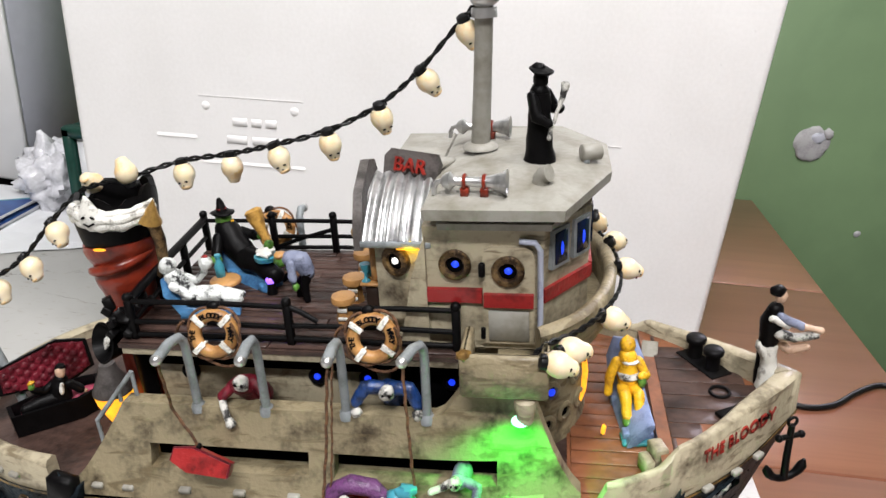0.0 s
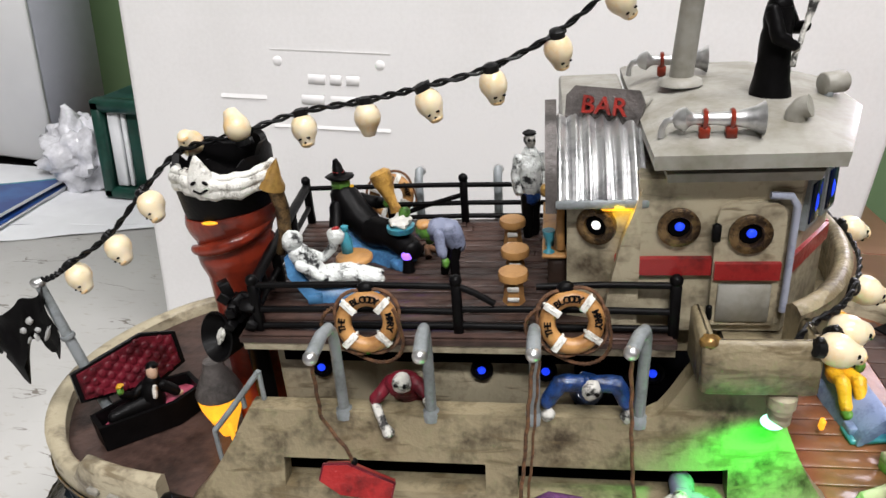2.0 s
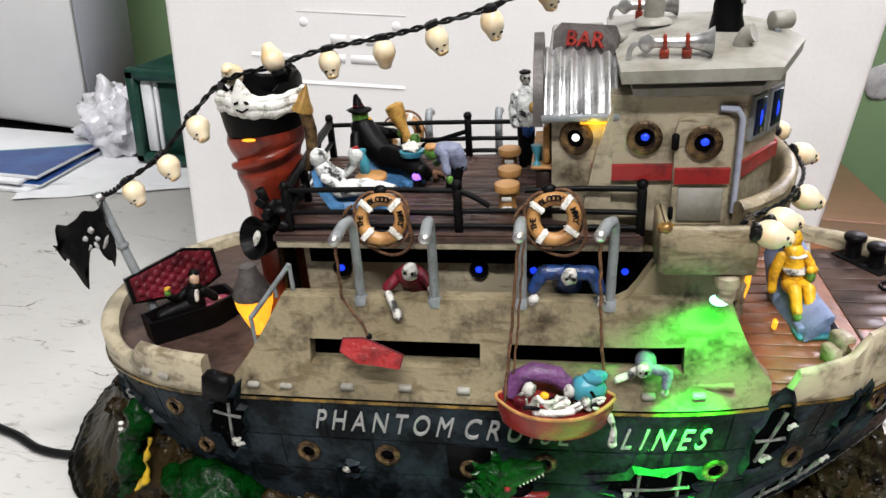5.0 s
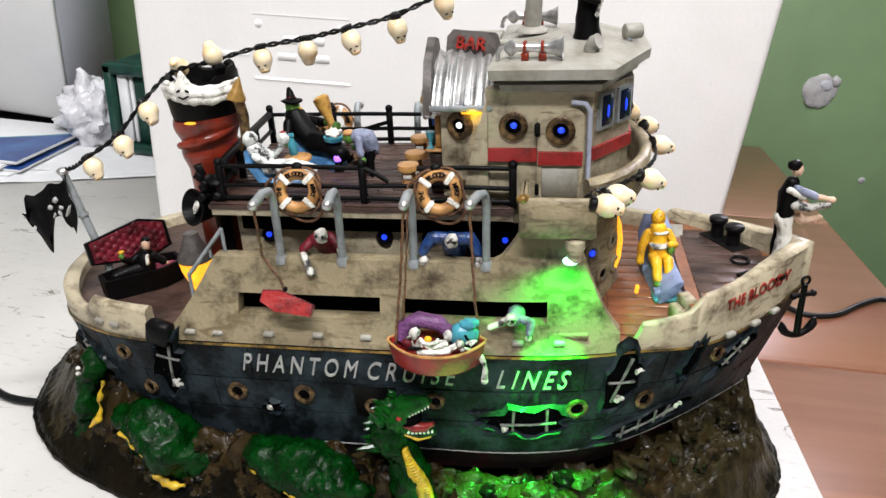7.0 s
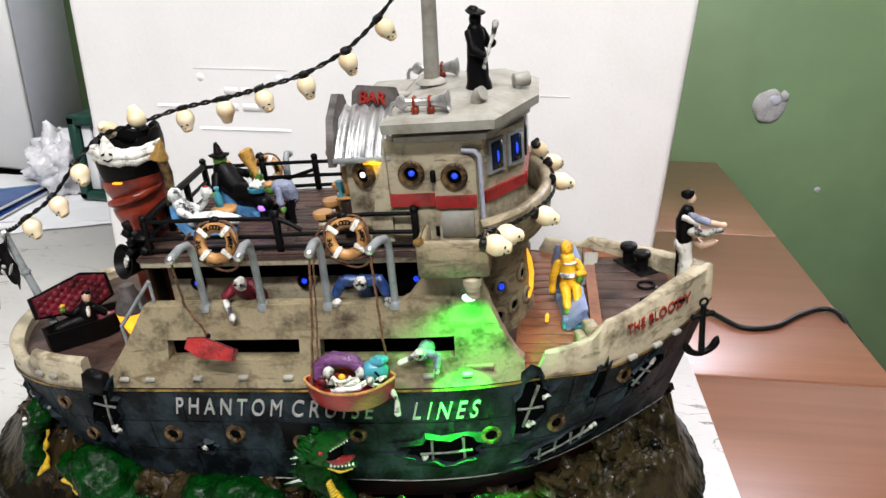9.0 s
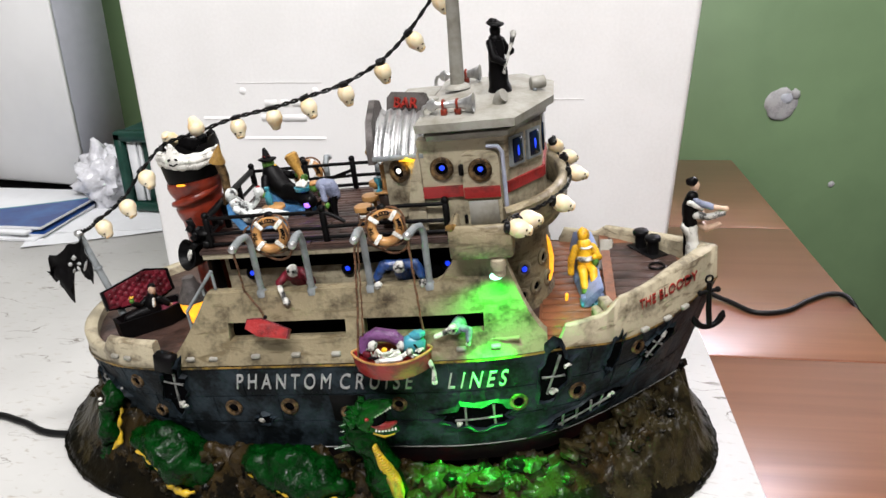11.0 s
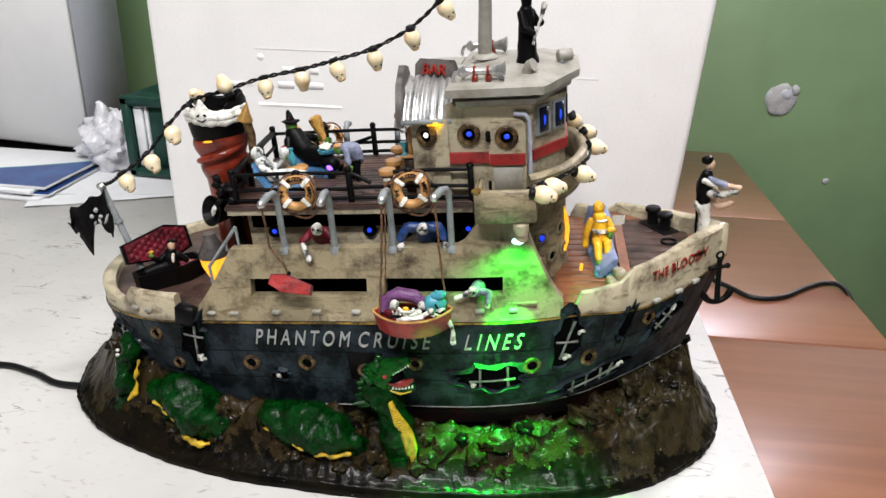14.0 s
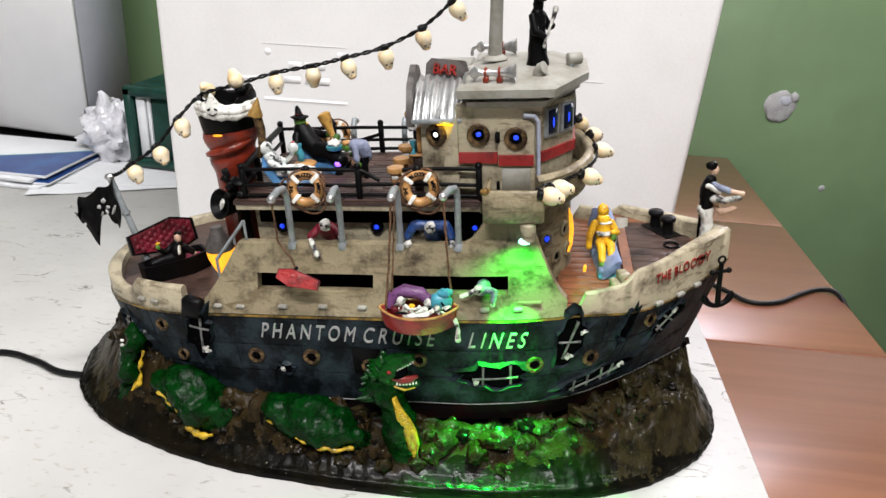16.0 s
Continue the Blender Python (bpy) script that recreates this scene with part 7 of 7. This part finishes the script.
RESIN = speckled("dark_rocky_resin", (0.0060, 0.0048, 0.0026), (0.0016, 0.0016, 0.0014), (0.20, 0.18, 0.15), 0.5, (0.71, 0.78), size=45, rough=0.3, spec=0.05, coat=0.16, bump=0.9)
MOSS = speckled("mossy_brown_resin", (0.023, 0.0145, 0.0045), (0.0040, 0.0030, 0.0014), (0.24, 0.20, 0.13), 0.42, (0.69, 0.76), size=110, rough=0.36, spec=0.08, coat=0.2)
OLIVE = speckled("olive_resin", (0.024, 0.0185, 0.0075), (0.0048, 0.0038, 0.0019), (0.28, 0.24, 0.16), 0.4, (0.69, 0.77), size=90, rough=0.36, spec=0.08, coat=0.2)
SERPENT = material("dark_green_resin", (0.0008, 0.026, 0.0025), 0.2, 0, size=120, second=(0.0004, 0.010, 0.001), share=0.5, bump=1.0, coat=0.16, fine=4, spec=0.07)
# Head green: the body's resin brightened to paint in the light on it.
HEAD_GREEN = material("lit_green_resin", (0.002, 0.052, 0.004), 0.3, 0, size=170, second=(0.001, 0.016, 0.002), share=0.45, bump=0.9, coat=0.4, fine=3, spec=0.08)
SERPENT_YELLOW = material("yellow_belly_paint", (0.50, 0.32, 0.015), 0.3, 0, size=200, second=(0.16, 0.11, 0.008), share=0.4, bump=0.6, coat=0.4)

BA = radians(4)
CX, CY = -0.028, 0.015


def base_edge(a):
    """Outline of the resin base on the board."""
    ca, sa = math.cos(a), math.sin(a)
    k = (abs(ca) ** 2.35 + abs(sa) ** 2.35) ** (-1 / 2.35)
    u, v = 0.252 * k * ca, 0.140 * k * sa
    wob = 1 + 0.012 * noise.noise((2.2 * ca, 2.2 * sa, 1.0)) + 0.006 * noise.noise((9 * ca, 9 * sa, 4.0))
    return CX + wob * (u * math.cos(BA) - v * math.sin(BA)), CY + wob * (u * math.sin(BA) + v * math.cos(BA))


def lumps(x, y, scale, seed):
    """Rounded stones: high inside a cell, low along its edges."""
    d = noise.voronoi(Vector((x * scale, y * scale, seed)))[0]
    return max(0.0, min(1.0, 1.6 * (d[1] - d[0]))) ** 0.6


def rock_height(x, y, f):
    """f runs from 0 in the middle to 1 at the rim."""
    big = 0.55 + 0.75 * noise.noise((x * 34, y * 34, 0.3))
    ends = 1 + 0.1 * smooth(0.12, 0.185, x) + 0.5 * smooth(-0.165, -0.215, x)
    heap = 0.011 * smooth(0.130, 0.190, x) * smooth(1.0, 0.90, f) * (0.75 + 0.7 * noise.noise((x * 48, y * 48, 1.7))) + 0.024 * smooth(-0.16, -0.225, x) * smooth(1.0, 0.80, f)
    slope = 0.0145 * smooth(0.99, 0.80, f) + 0.006 * smooth(1.02, 0.985, f)
    up = smooth(0.93 + 0.07 * smooth(0.14, 0.19, x), 0.77 + 0.12 * smooth(0.14, 0.19, x), f)
    mid = 1 - 0.62 * smooth(-0.175, -0.13, x) * smooth(0.15, 0.10, x)
    crest = 0.0150 * up * max(0.1, big) * ends * mid
    stones = (0.0075 * lumps(x, y, 62, 0.5) * (0.06 + 0.94 * up) + 0.0036 * lumps(x, y, 130, 2.5) * (0.12 + 0.88 * up)) * smooth(1.0, 0.90, f) * (0.6 + 0.5 * ends) * (0.45 + 0.55 * mid)
    rough = (0.0013 * noise.noise((x * 210, y * 210, 8)) + 0.0008 * noise.noise((x * 480, y * 480, 3))) * (0.35 + 0.65 * up)
    ridge = 0.0016 * abs(noise.noise((x * 120 + y * 60, y * 40, 5))) * smooth(1.0, 0.95, f)
    dip = smooth(0.77, 0.69, f) * smooth(0.175, 0.150, abs(x + 0.01))
    return max(0.003, (1.3 * (slope + crest + stones) + heap) * (1 - 0.72 * dip) + rough + ridge)


me = Mesh(RESIN)
NA, NR = 760, 96
grid = []
for j in range(NR + 1):
    f = 0.45 + 0.55 * j / NR if j else 0.02
    ring = []
    for i in range(NA):
        ex, ey = base_edge(2 * math.pi * i / NA)
        x, y = CX + (ex - CX) * f, CY + (ey - CY) * f
        ring.append((x, y, rock_height(x, y, f)))
    grid.append(ring)
lip = [1 + 0.006 * noise.noise((i * 0.21, 0, 2)) + 0.004 * noise.noise((i * 0.07, 3, 2)) for i in range(NA)]
me.rings(grid + [[(x * 1.002 * k, y * 1.002 * k, min(z, 0.0065)) for (x, y, z), k in zip(grid[-1], lip)], [(x * 1.008 * k, y * 1.008 * k, 0.0035) for (x, y, z), k in zip(grid[-1], lip)], [(x * 1.006 * k, y * 1.006 * k, 0.0002) for (x, y, z), k in zip(grid[-1], lip)]])
# mossy crest and olive ends
me.use(MOSS)
me.use(OLIVE)
for i, face in enumerate(me.f):
    c = sum((Vector(me.v[k]) for k in face), Vector()) / len(face)
    w = noise.noise(c * 55) + 0.5 * noise.noise(c * 260)
    if (c.x + 0.035 * w > 0.150 or c.x - 0.03 * w < -0.222) and c.z + 0.012 * w > 0.010:
        me.mi[i] = 2
    elif c.z + 0.012 * w > 0.0185:
        me.mi[i] = 1
sea = thing("resin_base", "dark glossy resin rock base with mossy brown lumps under the ship", "base", m=Matrix())
part("rock_bed", me, sea)
random.seed(31)


def stone(mat, s, k):
    return Mesh(mat).ball((0, 0, 0), (s, s * random.uniform(0.7, 1), s * random.uniform(0.6, 0.95)), rot=(random.uniform(0, 90), 0, random.uniform(0, 180)), n=16, m=12, rough=0.62, seed=k)


for k in range(170):
    a = random.uniform(math.pi * 0.88, math.pi * 2.12)
    near_bow = math.cos(a) > 0.55
    f = random.uniform(0.765, 0.84) if random.random() < 0.8 else random.uniform(0.83, 0.90)
    ex, ey = base_edge(a)
    x, y = CX + (ex - CX) * f, CY + (ey - CY) * f
    s = random.uniform(0.005, 0.0115) * (1 if f < 0.8 else 0.6)
    mat = OLIVE if near_bow and random.random() < 0.7 else random.choice((MOSS, MOSS, MOSS, RESIN, OLIVE))
    part("rock", stone(mat, s, k), sea, m=Matrix.Translation((x, y, rock_height(x, y, f) - 0.5 * s)))

# sea serpent in and out of the base
sp = thing("sea_serpent", "glossy dark green sea serpent with yellow belly rising from the base", "sea serpent", m=Matrix.Translation((-0.003, 0.012, 0.008)))


def glide(pts, steps):
    """Smooth curve through rows of numbers."""
    out = []
    for i in range(len(pts) - 1):
        p0, p1, p2, p3 = pts[max(i - 1, 0)], pts[i], pts[i + 1], pts[min(i + 2, len(pts) - 1)]
        for k in range(steps):
            t = k / steps
            out.append([0.5 * (2 * b + (c - a) * t + (2 * a - 5 * b + 4 * c - d) * t * t + (3 * b - a - 3 * c + d) * t ** 3) for a, b, c, d in zip(p0, p1, p2, p3)])
    return out + [list(pts[-1])]


def scaly(rows, steps=10, n=40, depth=0.0026):
    """A knobbly body: rows of x, y, z and radius."""
    run = glide(rows, steps)
    pts = [Vector(r[:3]) for r in run]
    rings, side = [], None
    for i, p in enumerate(pts):
        d = (pts[min(i + 1, len(pts) - 1)] - pts[max(i - 1, 0)]).normalized()
        side = d.orthogonal().normalized() if side is None else (side - d * side.dot(d)).normalized()
        up = d.cross(side)
        ring = []
        for j in range(n):
            q = 2 * math.pi * j / n
            o = math.cos(q) * side + math.sin(q) * up
            v = p + run[i][3] * o
            c = noise.voronoi(v * 290)[0]
            ring.append(v + o * (depth * (min(1.0, c[1] - c[0]) - 0.5) + 0.0060 * noise.noise(v * 58) + 0.0022 * noise.noise(v * 150)))
        rings.append(ring)
    return Mesh(SERPENT).rings(rings)


def ragged(rows, label="yellow belly edge"):
    run = glide(rows, 6)
    part("belly_edge", Mesh(SERPENT_YELLOW).tube([Vector(r[:3]) + Vector((0.0045, -0.015, -0.0055)) + 0.0020 * noise.noise_vector(Vector(r[:3]) * 160) for r in run], [max(0.0005, r[3] * (0.85 + 1.2 * noise.noise(Vector(r[:3]) * 230))) for r in run], n=9), sp, label)


SHIFT = (0.003, -0.012, -0.008)


def placed(rows):
    return [[a + b for a, b in zip(r[:3], SHIFT)] + [r[3]] for r in rows]


COIL_A = placed([(-0.1780, -0.0850, 0.0200, 0.0070), (-0.1690, -0.0910, 0.0340, 0.0105), (-0.1580, -0.0950, 0.0380, 0.0140), (-0.1450, -0.0985, 0.0345, 0.0160), (-0.1320, -0.1005, 0.0265, 0.0165), (-0.1220, -0.1000, 0.0190, 0.0120), (-0.1130, -0.0990, 0.0090, 0.0065)])
COIL_B = placed([(-0.0960, -0.0930, 0.0180, 0.0070), (-0.0880, -0.0970, 0.0310, 0.0100), (-0.0750, -0.1000, 0.0370, 0.0138), (-0.0610, -0.1015, 0.0370, 0.0155), (-0.0470, -0.1030, 0.0335, 0.0158), (-0.0310, -0.1035, 0.0290, 0.0125), (-0.0200, -0.1020, 0.0220, 0.0090), (-0.0130, -0.1000, 0.0100, 0.0060)])
TAIL = placed([(-0.2010, -0.0640, 0.0560, 0.0060), (-0.1945, -0.0760, 0.0655, 0.0068), (-0.1945, -0.0835, 0.0560, 0.0074), (-0.1975, -0.0865, 0.0430, 0.0076), (-0.2005, -0.0870, 0.0300, 0.0074), (-0.2030, -0.0860, 0.0120, 0.0066)])
part("body_coil", scaly(COIL_A), sp)
part("body_coil", scaly(COIL_B), sp)
part("tail", scaly(TAIL, n=24), sp)
ragged([(-0.1640, -0.1060, 0.0400, 0.0010), (-0.1560, -0.1080, 0.0325, 0.0014), (-0.1490, -0.1090, 0.0280, 0.0013), (-0.1430, -0.1110, 0.0225, 0.0017), (-0.1385, -0.1120, 0.0165, 0.0026), (-0.1310, -0.1130, 0.0140, 0.0022), (-0.1230, -0.1120, 0.0150, 0.0012)])
ragged([(-0.0860, -0.1060, 0.0310, 0.0008), (-0.0740, -0.1100, 0.0300, 0.0014), (-0.0630, -0.1130, 0.0255, 0.0010), (-0.0500, -0.1140, 0.0225, 0.0016), (-0.0360, -0.1140, 0.0215, 0.0018), (-0.0240, -0.1110, 0.0230, 0.0010)])
ragged([(-0.1865, -0.0850, 0.0540, 0.0010), (-0.1875, -0.0870, 0.0460, 0.0015), (-0.1885, -0.0880, 0.0380, 0.0017), (-0.1895, -0.0890, 0.0300, 0.0018), (-0.1940, -0.0920, 0.0250, 0.0012)])
for k in range(8):
    part("spine", Mesh(WHITE).ball([a + b for a, b in zip((-0.2020 - 0.0004 * k, -0.0850 - 0.0003 * k, 0.0610 - 0.0036 * k), SHIFT)], (0.0015, 0.0014, 0.0017 if k in (3, 4) else 0.0012), n=8, m=6), sp, "pale spine")
# lumps of rock that close round the body
for k, (x, y, z, s) in enumerate(((-0.1720, -0.1000, 0.014, 0.007), (-0.1620, -0.1080, 0.011, 0.006), (-0.1500, -0.1140, 0.009, 0.007), (-0.1400, -0.1190, 0.006, 0.006), (-0.1180, -0.1180, 0.008, 0.006), (-0.1050, -0.1120, 0.011, 0.008), (-0.0960, -0.1060, 0.018, 0.009), (-0.0900, -0.1120, 0.012, 0.008), (-0.0800, -0.1120, 0.013, 0.007), (-0.0700, -0.1180, 0.010, 0.006), (-0.0570, -0.1220, 0.009, 0.006), (-0.0460, -0.1240, 0.007, 0.005), (-0.0280, -0.1240, 0.006, 0.006), (-0.0150, -0.1180, 0.009, 0.007), (-0.0060, -0.1160, 0.011, 0.007), (0.0010, -0.1230, 0.008, 0.006), (0.0220, -0.1180, 0.010, 0.006), (0.0300, -0.1120, 0.016, 0.008), (0.0390, -0.1060, 0.022, 0.009), (0.0720, -0.1010, 0.026, 0.011), (0.0600, -0.1080, 0.018, 0.008), (-0.1120, -0.0960, 0.020, 0.007), (-0.1010, -0.0950, 0.022, 0.008), (-0.1680, -0.0920, 0.020, 0.009), (-0.1600, -0.1020, 0.014, 0.006), (-0.1080, -0.1060, 0.014, 0.009), (-0.0930, -0.0980, 0.024, 0.010), (-0.0860, -0.1030, 0.020, 0.008), (-0.0140, -0.1080, 0.014, 0.010), (-0.1230, -0.1130, 0.006, 0.008), (-0.0400, -0.1180, 0.008, 0.006), (-0.0220, -0.1150, 0.009, 0.008), (-0.1720, -0.0880, 0.026, 0.009), (-0.1630, -0.0850, 0.028, 0.008), (-0.1000, -0.1030, 0.018, 0.011), (-0.1130, -0.1130, 0.010, 0.008), (-0.0840, -0.0950, 0.027, 0.009), (-0.0780, -0.1080, 0.016, 0.007), (-0.0110, -0.1020, 0.018, 0.010), (-0.0240, -0.1000, 0.026, 0.008), (-0.0390, -0.0980, 0.030, 0.007), (-0.1240, -0.0950, 0.024, 0.007))):
    part("rock", stone(MOSS if k % 3 else OLIVE, s, 400 + k), sea, m=Matrix.Translation((x - 0.003, y + 0.010, z + 0.007)))
NECK = [(0.0120, -0.1100, 0.0080, 0.0112), (0.0115, -0.1130, 0.0200, 0.0110), (0.0092, -0.1150, 0.0340, 0.0102), (0.0025, -0.1145, 0.0460, 0.0094), (-0.0025, -0.1135, 0.0580, 0.0092), (-0.0030, -0.1130, 0.0680, 0.0090)]
part("neck", scaly(NECK, n=26, depth=0.0012), sp)
run = glide(NECK, 8)[4:33]
part("belly_edge", Mesh(SERPENT_YELLOW).tube([(x + 0.0082, y - 0.0072, z) for x, y, z, r in run], [0.0008 + 0.0036 * min(1, k / 6, (len(run) - k) / 12) for k in range(len(run))], n=10, flat=0.8), sp, "yellow ribbed belly")
for k in range(len(run)):
    x, y, z, r = run[k]
    part("belly_rib", Mesh(SERPENT_YELLOW).ball((x + 0.0086, y - 0.0080, z), (0.0010 + 0.0032 * min(1, k / 6, (len(run) - k) / 12), 0.0026, 0.0009), rot=(0, -20, -18), n=10, m=6), sp, "yellow rib")
hd = part("head", Mesh(HEAD_GREEN).ball((-0.0010, -0.1135, 0.0735), (0.0100, 0.0082, 0.0092), rot=(0, -18, 0), rough=0.5, n=22, m=16).tube([(0.0020, -0.1145, 0.0780), (0.0070, -0.1150, 0.0818), (0.0125, -0.1155, 0.0848), (0.0165, -0.1158, 0.0872)], [0.0066, 0.0052, 0.0036, 0.0018], n=14).tube([(0.0030, -0.1145, 0.0675), (0.0085, -0.1155, 0.0652), (0.0145, -0.1162, 0.0658), (0.0205, -0.1165, 0.0690)], [0.0050, 0.0040, 0.0032, 0.0014], n=14), sp)
part("tongue", Mesh(RED).tube([(0.0030, -0.1155, 0.0715), (0.0100, -0.1172, 0.0700), (0.0150, -0.1175, 0.0712), (0.0195, -0.1175, 0.0745)], [0.0036, 0.0030, 0.0024, 0.0010], n=10), hd, "red mouth")
part("mouth", Mesh(HOLE).ball((0.0065, -0.1148, 0.0735), (0.0065, 0.0056, 0.0050), rot=(0, -20, 0)), hd, "dark mouth")
for k in range(7):
    t = k / 6
    part("tooth", Mesh(WHITE).tube([(0.0070 + 0.0120 * t, -0.1193 + 0.0014 * t, 0.0672 + 0.0020 * t * t), (0.0072 + 0.0120 * t, -0.1195 + 0.0014 * t, 0.0688 + 0.0020 * t * t)], [0.0008, 0.0003], n=6), hd, "pale tooth")
    part("tooth", Mesh(WHITE).tube([(0.0068 + 0.0090 * t, -0.1190 + 0.0018 * t, 0.0786 + 0.0062 * t), (0.0074 + 0.0090 * t, -0.1192 + 0.0018 * t, 0.0772 + 0.0062 * t)], [0.0006, 0.0003], n=6), hd, "pale tooth")
part("lip", Mesh(SERPENT_YELLOW).tube([(0.0050, -0.1190, 0.0655), (0.0120, -0.1190, 0.0640), (0.0185, -0.1180, 0.0664)], [0.0007, 0.0011, 0.0006], n=8), hd, "yellowish lip")
part("eye", Mesh(RED).ball((0.0022, -0.1212, 0.0765), (0.0015, 0.0012, 0.0012)), hd, "red eye")
random.seed(8)
for k in range(52):
    a = random.uniform(-0.6, 2.7)
    p = Vector((-0.0035 - 0.0075 * max(0.0, math.sin(a)), -0.1135 + random.uniform(-0.0085, 0.007), 0.0710 + 0.0105 * math.cos(a) - random.uniform(0, 0.012)))
    d = Vector((-0.0070 + 0.0035 * math.cos(a), random.uniform(-0.005, 0.003), 0.0040 * math.cos(a) + random.uniform(-0.001, 0.002))) * random.uniform(0.7, 1.15)
    part("frill_spike", Mesh(HEAD_GREEN).tube([p, p + d * 0.5, p + d], [0.0021, 0.0015, 0.0003], n=6), hd)
